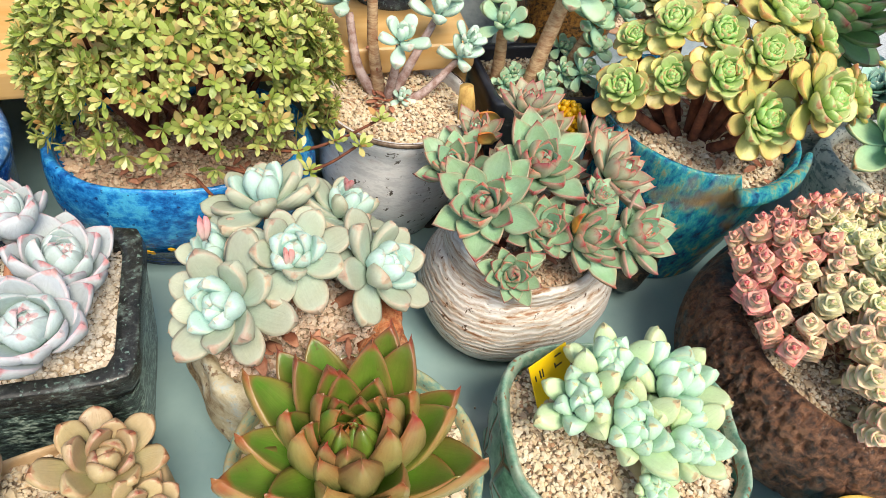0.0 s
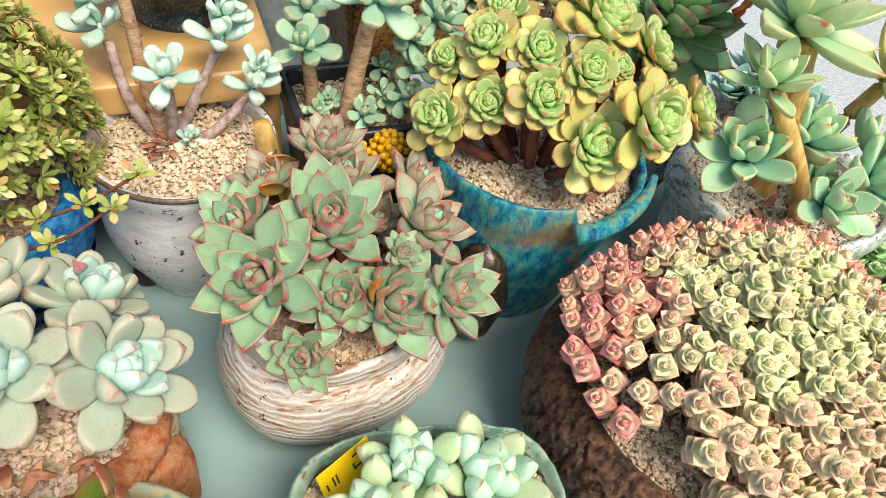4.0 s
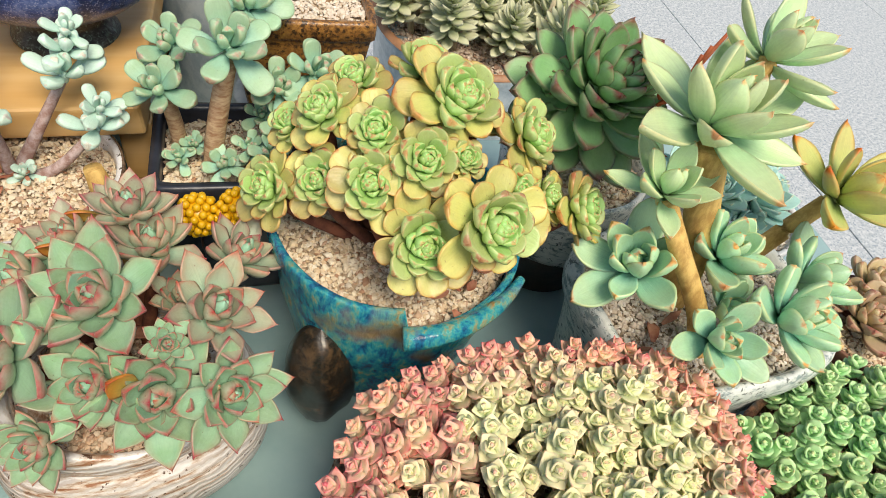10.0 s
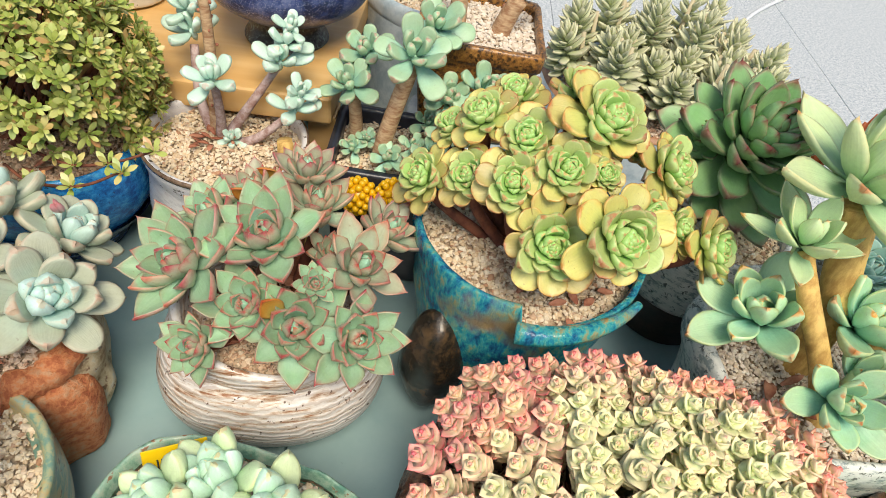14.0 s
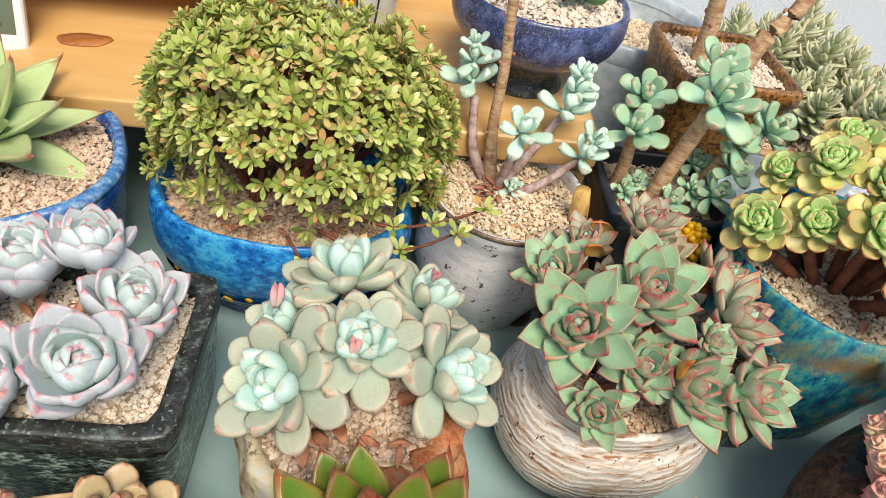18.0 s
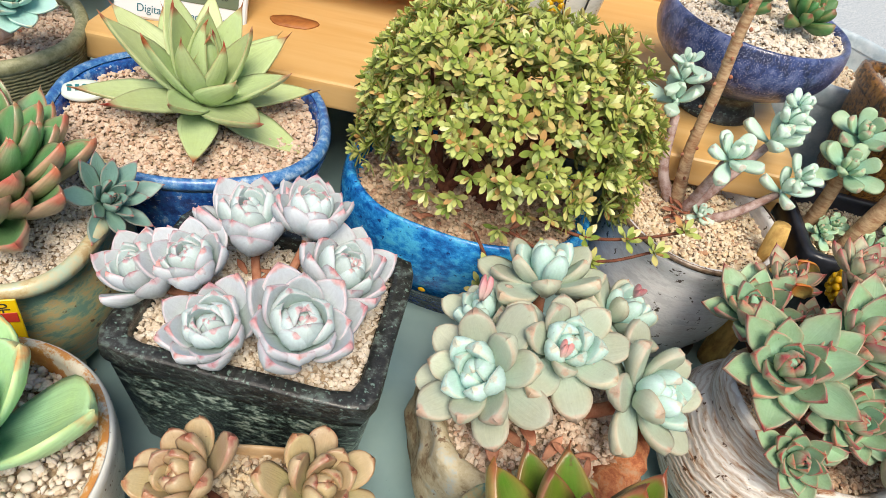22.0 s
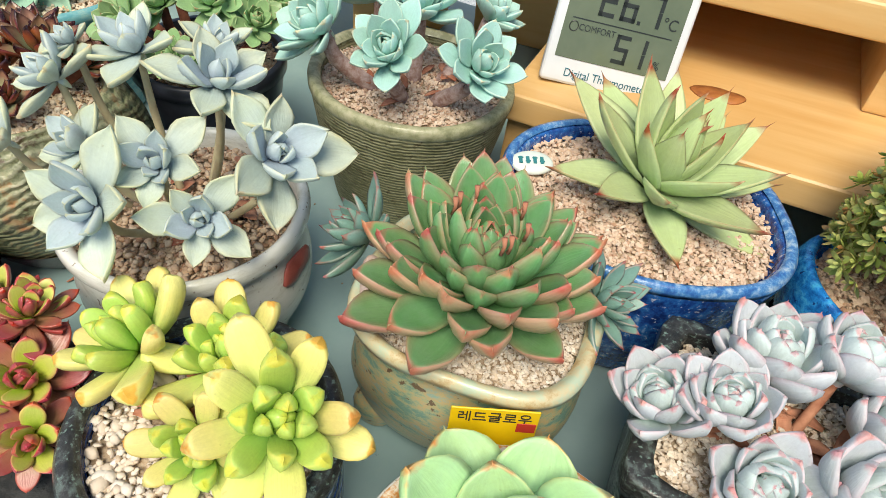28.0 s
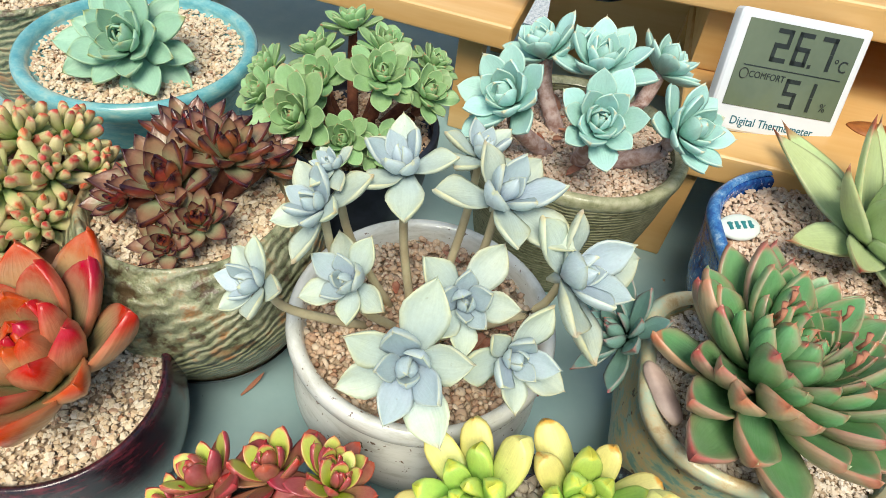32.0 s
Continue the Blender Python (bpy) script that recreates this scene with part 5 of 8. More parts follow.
bark = pot("bark_bowl", "wide low bowl of dark bark-textured clay", (0.438, -0.012), R, [(0, 0.004), (0.66, 0.004), (0.7, 0.0), (0.76, 0.003), (0.93, 0.03), (1.0, 0.065), (0.97, 0.098), (0.90, 0.112), (0.83, 0.114), (0.79, 0.108), (0.78, 0.09), (0, 0.089)], BARK, barky, steps=5)
bed((0.438, -0.012), shrunk(R, 0.79), 0.100, 0.0042, CREAM, "fine cream gravel in the bark bowl", 20, 0.012)

# worn white trough of the sedum
R = outline(72, 0.096, 0.076, 3.4, 0.10, 0.03, 21)
troughpot = pot("worn_white_trough", "worn white glazed trough with grey mottled sides", (0.612, 0.122), R, [(0, 0.004), (0.72, 0.004), (0.76, 0.0), (0.80, 0.003), (0.88, 0.05), (0.95, 0.092), (1.0, 0.1), (1.02, 0.118), (0.99, 0.124), (0.93, 0.124), (0.89, 0.119), (0.88, 0.105), (0, 0.104)], WORN_WHITE, wobble(0.02, 30, 8))
part("rim", mesh_of("rim", *hoop(rounded([(1.003, 0.1005), (1.028, 0.110), (1.024, 0.120), (0.99, 0.1265), (0.93, 0.1265), (0.885, 0.1195)], 2), R, wobble(0.02, 30, 8)), WORN_WHITE), None, troughpot, "chipped flat white rim")
bed((0.612, 0.122), shrunk(R, 0.885), 0.113, 0.0058, PALE, "white and tan gravel in the worn trough", 21, 0.004)

# black square pot
R, prof = trough(0.054, 0.049, 0.130, 0.14, 0.80, 0.110)
blacksq = pot("black_square_pot", "square black glazed pot of bean-leaved succulents", (0.275, 0.292), R, prof, BLACK_PLASTIC, steps=1)
part("rim", mesh_of("rim", *hoop([(0.968, 0.1115), (1.004, 0.1128), (1.006, 0.1285), (0.992, 0.1318), (0.872, 0.1318), (0.858, 0.1285)], R), BLACK_PLASTIC), None, blacksq, "flat glossy black rim")
bed((0.275, 0.292), shrunk(R, 0.85), 0.118, 0.0055, CREAM, "cream gravel in the black square pot", 22, 0.003)
tan = part("driftwood_stick", mesh_of("driftwood_stick", *tube(bent([(0.207, 0.236, 0.0), (0.203, 0.240, 0.07), (0.192, 0.246, 0.150)], 6), [0.011, 0.0112, 0.0114, 0.0114, 0.011, 0.0105, 0.010, 0.0095, 0.009, 0.0085, 0.008, 0.0075, 0.006], 10), BARKWOOD))
tagged(tan, "pale fibrous driftwood stick between two pots", "driftwood")

# ---- kinds of rosettes ----
K_AGAV = Kind("sage", S_AGAV, [dict(width=0.5, thick=0.15, wide=0.6, tip=1.45, curl=1.0, cup=0.42), dict(width=0.54, thick=0.14, wide=0.62, tip=1.5, curl=0.9, cup=0.48), dict(width=0.52, thick=0.13, wide=0.64, tip=1.62, curl=0.75, cup=0.46), dict(width=0.5, thick=0.12, wide=0.64, tip=1.66, curl=0.55, cup=0.44, wave=0.02)], 36, 8, (88, 6), (0.24, 1.0), 0.34, 0.10, jitter=0.13, mats=[S_AGAV_IN, S_AGAV_IN, S_AGAV, S_AGAV], gain=1.17, back=S_AGAV_BACK, inner=1)
K_WHITE = Kind("mint", S_WHITE, [dict(width=0.62, thick=0.26, wide=0.58, tip=1.1, curl=0.9, cup=0.22, mucro=0.03), dict(width=0.62, thick=0.25, wide=0.6, tip=1.08, curl=0.75, cup=0.2, mucro=0.03), dict(width=0.6, thick=0.23, wide=0.62, tip=1.0, curl=0.6, cup=0.2, mucro=0.03), dict(width=0.58, thick=0.2, wide=0.64, tip=1.0, curl=0.4, cup=0.2, mucro=0.03)], 24, 6, (84, -8), (0.36, 1.0), 0.44, 0.12, jitter=0.12, mats=[S_WHITE, S_WHITE, S_WHITE_OUT, S_WHITE_OUT], gain=1.10)
K_BOX = Kind("lilac", S_BOX, [dict(width=0.7, thick=0.15, wide=0.6, tip=1.15, curl=1.1, cup=0.4), dict(width=0.68, thick=0.14, wide=0.62, tip=1.2, curl=0.95, cup=0.4), dict(width=0.62, thick=0.13, wide=0.62, tip=1.25, curl=0.75, cup=0.35)], 38, 9, (88, 24), (0.32, 1.0), 0.54, 0.14, mats=[S_BOX, S_BOX, S_BOX_OUT], gain=1.30)
K_AGAVE = Kind("agave", S_AGAVE, [dict(width=0.44, thick=0.08, wide=0.42, tip=1.6, curl=0.5, cup=0.35, base=0.7, mucro=0.08), dict(width=0.42, thick=0.075, wide=0.44, tip=1.6, curl=0.28, cup=0.32, base=0.7, mucro=0.08), dict(width=0.38, thick=0.07, wide=0.42, tip=1.55, curl=0.08, cup=0.28, base=0.65, mucro=0.08)], 27, 6, (88, 0), (0.66, 1.0), 0.14, 0.10, 0.9)
K_BIG = Kind("bigrosette", S_BIGRED, [dict(width=0.42, thick=0.11, wide=0.66, tip=1.5, curl=0.85, cup=0.45), dict(width=0.37, thick=0.1, wide=0.68, tip=1.42, curl=0.8, cup=0.48), dict(width=0.345, thick=0.1, wide=0.7, tip=1.38, curl=0.72, cup=0.48)], 104, 8, (84, 3), (0.22, 1.0), 0.72, 0.11, 0.8, gain=1.02, back=S_BIGRED_BACK, inner=2)
K_FRONT = Kind("waxy", S_FRONT, [dict(width=0.5, thick=0.18, wide=0.4, tip=1.35, curl=0.9, cup=0.55, base=0.8, mucro=0.08), dict(width=0.5, thick=0.17, wide=0.4, tip=1.35, curl=0.8, cup=0.55, base=0.82, mucro=0.09), dict(width=0.5, thick=0.16, wide=0.4, tip=1.32, curl=0.6, cup=0.55, base=0.85, mucro=0.09)], 58, 9, (88, 24), (0.26, 1.0), 0.70, 0.28, 0.95, gain=0.84, back=S_FRONT_BACK, inner=1)
K_BGREEN = Kind("jade", S_BGREEN, [dict(width=0.58, thick=0.14, wide=0.6, tip=1.1, curl=0.6, cup=0.45), dict(width=0.72, thick=0.13, wide=0.62, tip=0.98, curl=0.6, cup=0.42, wave=0.01), dict(width=0.66, thick=0.12, wide=0.64, tip=0.95, curl=0.42, cup=0.4, wave=0.012)], 24, 5, (87, 16), (0.24, 1.0), 0.40, 0.11, gain=0.98)
K_GHOST = Kind("ghost", S_GHOST, [dict(width=0.60, thick=0.18, wide=0.52, tip=1.56, curl=0.9, cup=0.25), dict(width=0.60, thick=0.15, wide=0.58, tip=1.56, curl=0.5, cup=0.3, wave=0.03), dict(width=0.58, thick=0.13, wide=0.60, tip=1.56, curl=0.15, cup=0.35, wave=0.05)], 15, 5, (86, 2), (0.22, 1.08), 0.30, 0.09, jitter=0.18, mats=[S_GHOST, S_GHOST, S_GHOST_OUT], gain=0.98)
K_YELLOW = Kind("lemon", S_YGREEN, [dict(width=0.44, thick=0.26, wide=0.6, tip=0.95, curl=0.8, cup=0.15, mucro=0.02), dict(width=0.44, thick=0.25, wide=0.64, tip=0.85, curl=0.6, cup=0.15, mucro=0.02), dict(width=0.42, thick=0.23, wide=0.66, tip=0.85, curl=0.45, cup=0.15, mucro=0.02)], 23, 5, (86, 4), (0.30, 1.0), 0.36, 0.12, mats=[S_YGREEN, S_YGREEN, S_YELLOW], gain=1.16)
K_BLUE = Kind("mintblue", S_BLUE, [dict(width=0.64, thick=0.12, wide=0.6, tip=1.4, curl=0.85, cup=0.32), dict(width=0.62, thick=0.11, wide=0.64, tip=1.38, curl=0.62, cup=0.32), dict(width=0.57, thick=0.1, wide=0.66, tip=1.38, curl=0.42, cup=0.3)], 27, 8, (86, 12), (0.26, 1.0), 0.40, 0.12, gain=1.14)
K_GREEN = Kind("apple", S_GREEN, [dict(width=0.62, thick=0.1, wide=0.64, tip=1.25, curl=0.9, cup=0.4), dict(width=0.6, thick=0.09, wide=0.66, tip=1.22, curl=0.6, cup=0.38), dict(width=0.56, thick=0.08, wide=0.68, tip=1.22, curl=0.35, cup=0.35)], 30, 8, (86, 2), (0.22, 1.0), 0.32, 0.11, gain=1.04)
K_DARK = Kind("maroon", S_DARK, [dict(width=0.52, thick=0.14, wide=0.56, tip=1.5, curl=0.8, cup=0.4, wave=0.02), dict(width=0.5, thick=0.13, wide=0.58, tip=1.5, curl=0.55, cup=0.4, wave=0.03), dict(width=0.47, thick=0.12, wide=0.58, tip=1.55, curl=0.4, cup=0.4, wave=0.04)], 30, 8, (86, 8), (0.26, 1.0), 0.34, 0.11, mats=[S_DARK_IN, S_DARK_IN, S_DARK_IN], gain=1.22, back=S_DARK)
K_RED = Kind("scarlet", S_RED, [dict(width=0.58, thick=0.16, wide=0.55, tip=1.25, curl=0.9, cup=0.45, base=0.6), dict(width=0.54, thick=0.15, wide=0.58, tip=1.25, curl=0.7, cup=0.45, base=0.6), dict(width=0.5, thick=0.14, wide=0.58, tip=1.28, curl=0.5, cup=0.4, base=0.6)], 36, 8, (88, 22), (0.26, 1.0), 0.40, 0.14, gain=1.22, back=S_RED_BACK)
K_TEAL = Kind("greygreen", S_TEAL, [dict(width=0.60, thick=0.10, wide=0.62, tip=1.32, curl=0.8, cup=0.3), dict(width=0.58, thick=0.09, wide=0.64, tip=1.32, curl=0.45, cup=0.25, wave=0.03), dict(width=0.50, thick=0.08, wide=0.62, tip=1.38, curl=0.10, cup=0.2, wave=0.05)], 42, 9, (84, -10), (0.20, 1.0), 0.46, 0.11)
K_HEX = Kind("plump", S_HEX, [dict(width=0.58, thick=0.34, wide=0.54, tip=1.2, curl=0.8, cup=0.1, mucro=0.05), dict(width=0.56, thick=0.32, wide=0.56, tip=1.2, curl=0.65, cup=0.1, mucro=0.05), dict(width=0.54, thick=0.31, wide=0.56, tip=1.15, curl=0.5, cup=0.1, mucro=0.05), dict(width=0.52, thick=0.3, wide=0.58, tip=1.1, curl=0.35, cup=0.08, mucro=0.05)], 18, 6, (88, 28), (0.52, 1.0), 0.50, 0.16, mats=[S_HEX, S_HEX, S_HEX, S_HEX_OUT], gain=1.16)
K_BROWN = Kind("tan", S_BROWN, [dict(width=0.68, thick=0.2, wide=0.6, tip=1.0, curl=0.9, cup=0.25), dict(width=0.64, thick=0.19, wide=0.64, tip=0.95, curl=0.7, cup=0.22), dict(width=0.58, thick=0.18, wide=0.66, tip=0.95, curl=0.5, cup=0.2)], 26, 7, (88, 12), (0.30, 1.0), 0.44, 0.14, gain=1.12)
K_AEON = Kind("lime", S_AEON, [dict(width=0.8, thick=0.26, wide=0.62, tip=0.95, curl=1.1, cup=0.4, mucro=0.03), dict(width=0.8, thick=0.26, wide=0.64, tip=0.95, curl=1.0, cup=0.4, mucro=0.03), dict(width=0.8, thick=0.24, wide=0.66, tip=0.92, curl=0.8, cup=0.36, mucro=0.03), dict(width=0.76, thick=0.2, wide=0.68, tip=0.9, curl=0.6, cup=0.3, mucro=0.03), dict(width=0.72, thick=0.14, wide=0.7, tip=0.88, curl=0.25, cup=0.25, mucro=0.03, wave=0.03)], 46, 10, (86, -8), (0.24, 1.04), 0.86, 0.20, 1.15, jitter=0.18, mats=[S_AEON, S_AEON, S_AEON, S_AEON_MID, S_AEON_OUT], gain=1.04, grade=1.7)
K_PACHY = Kind("bean", S_PACHY, [dict(width=0.54, thick=0.26, wide=0.64, tip=0.85, curl=0.6, cup=0.05, base=0.2, mucro=0.01), dict(width=0.58, thick=0.22, wide=0.68, tip=0.82, curl=0.4, cup=0.08, base=0.2, mucro=0.01), dict(width=0.56, thick=0.2, wide=0.7, tip=0.82, curl=0.2, cup=0.08, base=0.2, mucro=0.01)], 13, 4, (80, -14), (0.46, 1.0), 0.46, 0.12, gain=1.0)
K_GRAPTO = Kind("frost", S_GRAPTO, [dict(width=0.56, thick=0.26, wide=0.6, tip=0.85, curl=0.6, cup=0.08, base=0.25, mucro=0.01), dict(width=0.56, thick=0.26, wide=0.64, tip=0.82, curl=0.4, cup=0.1, base=0.25, mucro=0.01), dict(width=0.52, thick=0.28, wide=0.66, tip=0.82, curl=0.25, cup=0.1, base=0.25, mucro=0.01)], 10, 4, (80, -4), (0.50, 1.0), 0.50, 0.12, gain=1.2)
K_HEN = Kind("purpletip", S_HEN, [dict(width=0.54, thick=0.14, wide=0.58, tip=1.35, curl=0.6, cup=0.35, base=0.6, mucro=0.06), dict(width=0.54, thick=0.14, wide=0.62, tip=1.3, curl=0.55, cup=0.35, base=0.6, mucro=0.06), dict(width=0.54, thick=0.14, wide=0.64, tip=1.3, curl=0.5, cup=0.35, base=0.6, mucro=0.06)], 62, 10, (88, -24), (0.30, 0.86), 1.5, 0.26, gain=1.0)
K_SED = Kind("softgreen", S_SED, [dict(width=0.52, thick=0.11, wide=0.55, tip=1.32, curl=0.75, cup=0.45), dict(width=0.47, thick=0.1, wide=0.58, tip=1.32, curl=0.62, cup=0.45), dict(width=0.4, thick=0.09, wide=0.56, tip=1.4, curl=0.42, cup=0.4, wave=0.02)], 18, 4, (84, -10), (0.48, 1.0), 0.30, 0.10, jitter=0.15, gain=1.06)
K_SEDO = Kind("softgreenbroad", S_SEDB, [dict(width=0.56, thick=0.16, wide=0.58, tip=1.15, curl=0.9, cup=0.5), dict(width=0.54, thick=0.15, wide=0.6, tip=1.1, curl=0.75, cup=0.5), dict(width=0.52, thick=0.14, wide=0.62, tip=1.1, curl=0.6, cup=0.45)], 16, 4, (84, -2), (0.36, 1.0), 0.36, 0.10, jitter=0.18, gain=0.98)
K_CRASS = Kind("crimson", S_CRASS_IN, [dict(width=0.58, thick=0.16, wide=0.56, tip=1.05, curl=0.6, cup=0.25), dict(width=0.54, thick=0.15, wide=0.58, tip=1.1, curl=0.4, cup=0.2), dict(width=0.5, thick=0.14, wide=0.58, tip=1.15, curl=0.2, cup=0.2)], 18, 6, (84, -4), (0.40, 1.0), 0.66, 0.12, mats=[S_CRASS_IN, S_CRASS_IN, S_CRASS], gain=1.12, back=S_CRASS)
K_ROSY = Kind("rosysage", S_AGAV_BACK, [dict(width=0.48, thick=0.14, wide=0.6, tip=1.45, curl=1.0, cup=0.42), dict(width=0.5, thick=0.13, wide=0.64, tip=1.55, curl=0.85, cup=0.46), dict(width=0.48, thick=0.12, wide=0.64, tip=1.66, curl=0.6, cup=0.44, wave=0.02)], 30, 8, (88, 10), (0.24, 1.0), 0.34, 0.10, jitter=0.13, mats=[S_AGAV_IN, S_AGAV_BACK, S_AGAV_BACK], gain=1.16)
S_OFFSET = leaf_material("dark_teal_leaf_red_tip", (0.20, 0.34, 0.29), (0.18, 0.31, 0.27), (0.30, 0.13, 0.12), (0.34, 0.07, 0.07), 0.90, 0.10, 0.36, bloom=(0.26, 0.40, 0.36))
K_OFFSET = Kind("offset", S_OFFSET, [dict(width=0.40, thick=0.12, wide=0.60, tip=1.62, curl=0.7, cup=0.35), dict(width=0.38, thick=0.11, wide=0.62, tip=1.68, curl=0.45, cup=0.35)], 26, 8, (84, 4), (0.30, 1.0), 0.34, 0.10, gain=1.25)


def plant(name, label, category, base, kind, spots_, lift=1.2, pull=1.0, group="", toward=(0, -0.25), stems=None, stem_r=0.004):
    """A plant of one or more rosettes at world places (x, y, z, radius), each turned outwards from the base."""
    th = thing(name, label, category, group, base)
    bx, by, bz = base
    for i, (x, y, z, r) in enumerate(spots_):
        dx, dy = x - bx, y - by
        n = (dx * pull / 0.06 + toward[0], dy * pull / 0.06 + toward[1], lift)
        nn = Vector(n).normalized()
        at = Vector((dx, dy, z - bz)) - nn * r * 0.45
        one = kind[i] if isinstance(kind, list) else kind
        ros = one.grow(th, at, n, r, spin=i * 1.7, seed=i + 1)
        if stems:
            foot = Vector((dx * 0.35, dy * 0.35, 0.0))
            mid = (foot + at) / 2 + Vector((dx * 0.15, dy * 0.15, 0.004))
            line = bent([foot, mid, at], 5)
            part("stem", mesh_of("stem", *tube(line, [stem_r * (1.15 - 0.3 * k / (len(line) - 1)) for k in range(len(line))], 8), stems), None, th)
    return th


# ---- plants along the front and middle of the table ----
plant("sage_echeveria_cluster", "dense cluster of sage green echeveria rosettes with red edges", "succulent", (0.216, 0.128, 0.090), [K_AGAV] * 7 + [K_ROSY] * 5 + [K_AGAV, K_ROSY, K_ROSY],
      [(0.209, 0.126, 0.171, 0.036), (0.238, 0.080, 0.139, 0.034), (0.160, 0.103, 0.158, 0.036), (0.159, 0.163, 0.141, 0.031), (0.205, 0.089, 0.143, 0.027), (0.277, 0.077, 0.139, 0.029), (0.246, 0.099, 0.160, 0.014), (0.272, 0.120, 0.161, 0.031), (0.285, 0.171, 0.148, 0.027), (0.233, 0.174, 0.161, 0.030), (0.222, 0.190, 0.174, 0.025), (0.184, 0.190, 0.150, 0.024), (0.178, 0.068, 0.122, 0.022), (0.248, 0.146, 0.140, 0.020), (0.196, 0.160, 0.142, 0.018)], stems=REDWOOD, pull=0.45, lift=1.1, toward=(0, -0.42))
ORANGE = leaf_material("orange_withering_leaf", (0.50, 0.42, 0.16), (0.60, 0.32, 0.10), (0.50, 0.18, 0.08), (0.40, 0.10, 0.06), 0.86, 0.12, 0.45)
sage = bpy.data.objects["sage_echeveria_cluster"]
WITHERED = mesh_of("withered_leaf", *leaf(0.52, 0.10, 0.62, 1.5, 0.5, 0.4), ORANGE)
for x, y, z, n, k in ((0.012, -0.040, 0.048, (-0.2, -0.5, 0.9), 0.030), (-0.022, 0.048, 0.058, (-0.6, -0.4, 0.5), 0.026), (-0.010, 0.072, 0.060, (-0.8, -0.3, 0.4), 0.024)):
    part("withered_leaf", WITHERED, None, sage, "orange withering leaf", facing((x, y, z), n, 1.2, k) @ Matrix.Rotation(radians(-70), 4, "Y"))
white_plant = plant("powdery_rosettes", "powdery mint and beige rosettes on short pink stems", "succulent", (0.035, 0.085, 0.088), K_WHITE,
      [(-0.012, 0.060, 0.138, 0.037), (0.092, 0.079, 0.136, 0.036), (0.034, 0.084, 0.152, 0.034), (0.019, 0.146, 0.148, 0.035), (0.077, 0.142, 0.130, 0.031), (-0.014, 0.113, 0.128, 0.029)], stems=DRIED, pull=0.7, lift=1.0, toward=(0, -0.35))
PINKBUD = leaf_material("pink_bud", (0.66, 0.50, 0.46), (0.66, 0.36, 0.36), (0.6, 0.3, 0.3), (0.6, 0.25, 0.25), 0.8, 0.1, 0.5)
BUD = mesh_of("flower_bud", *joined([moved(leaf(0.30, 0.25, 0.5, 1.3, 0.1, 0.1), Matrix.Rotation(k * 2.1, 4, "Z") @ Matrix.Rotation(radians(-80), 4, "Y")) for k in range(3)]), PINKBUD)
for x, y, z, s in ((-0.018, 0.058, 0.058, 0.014), (-0.005, -0.012, 0.064, 0.013), (-0.052, 0.020, 0.058, 0.015), (0.040, 0.052, 0.060, 0.013)):
    part("flower_bud", BUD, None, white_plant, "small pale pink flower bud", Matrix.Translation((x, y, z)) @ Matrix.Rotation(x * 9, 4, "X") @ Matrix.Scale(s, 4))
plant("lilac_rosettes", "seven pale lilac rosettes with pink leaf tips", "succulent", (-0.145, 0.092, 0.100), K_BOX,
      [(-0.110, 0.066, 0.130, 0.034), (-0.157, 0.057, 0.122, 0.028), (-0.163, 0.129, 0.136, 0.032), (-0.128, 0.137, 0.147, 0.027), (-0.211, 0.083, 0.121, 0.027), (-0.181, 0.088, 0.135, 0.025), (-0.100, 0.112, 0.128, 0.032)], stems=DRIED, stem_r=0.0028, pull=0.45, lift=1.3, toward=(0, -0.15))
plant("small_agave", "spiky yellow-green agave-like rosette with dark red tips", "succulent", (-0.258, 0.250, 0.113), K_AGAVE, [(-0.244, 0.248, 0.163, 0.086)], lift=1.0, toward=(0.0, -0.10))
big = plant("large_rosette", "large many-leaved green rosette with russet leaf rims", "succulent", (-0.325, 0.100, 0.108), K_BIG, [(-0.3230, 0.103, 0.154, 0.077)], lift=1.0, toward=(0, -0.12))
for p, r in (((-0.077, 0.012, 0.008), 0.031), ((0.066, 0.028, 0.016), 0.027)):
    K_OFFSET.grow(big, p, (p[0] * 12, -0.3, 0.8), r, 1.0, 5, label="small blue-green offset rosette", name="offset")
rnd = random.Random(9)
for i in range(7):
    a = rnd.uniform(0, 6.28)
    part("flower_stub", mesh_of("flower_stub", *tube([(0, 0, 0), (0.001, 0, 0.006), (0.0, 0.001, 0.011)], [0.0012, 0.001, 0.0016], 6), DRIED), None, big, "dried pinkish flower stub", Matrix.Translation((0.020 * math.cos(a), 0.020 * math.sin(a), 0.066)))
jade = plant("jade_green_echeveria", "large loose jade green rosette with orange leaf edges", "succulent", (-0.250, -0.034, 0.090), K_BGREEN, [(-0.254, -0.027, 0.124, 0.075)], lift=1.0, toward=(0, -0.12))
arm = bent([(-0.012, 0.0, 0.020), (-0.042, -0.014, 0.030), (-0.062, -0.032, 0.027), (-0.070, -0.044, 0.022)], 6)
part("flower_stalk", mesh_of("flower_stalk", *tube(arm, [0.0042 - 0.0001 * i for i in range(len(arm))], 8), S_BGREEN), None, jade, "pale green leafy flower stalk")
SCALE = mesh_of("bract", *leaf(0.42, 0.2, 0.5, 1.15, 0.3, 0.2), S_BGREEN)
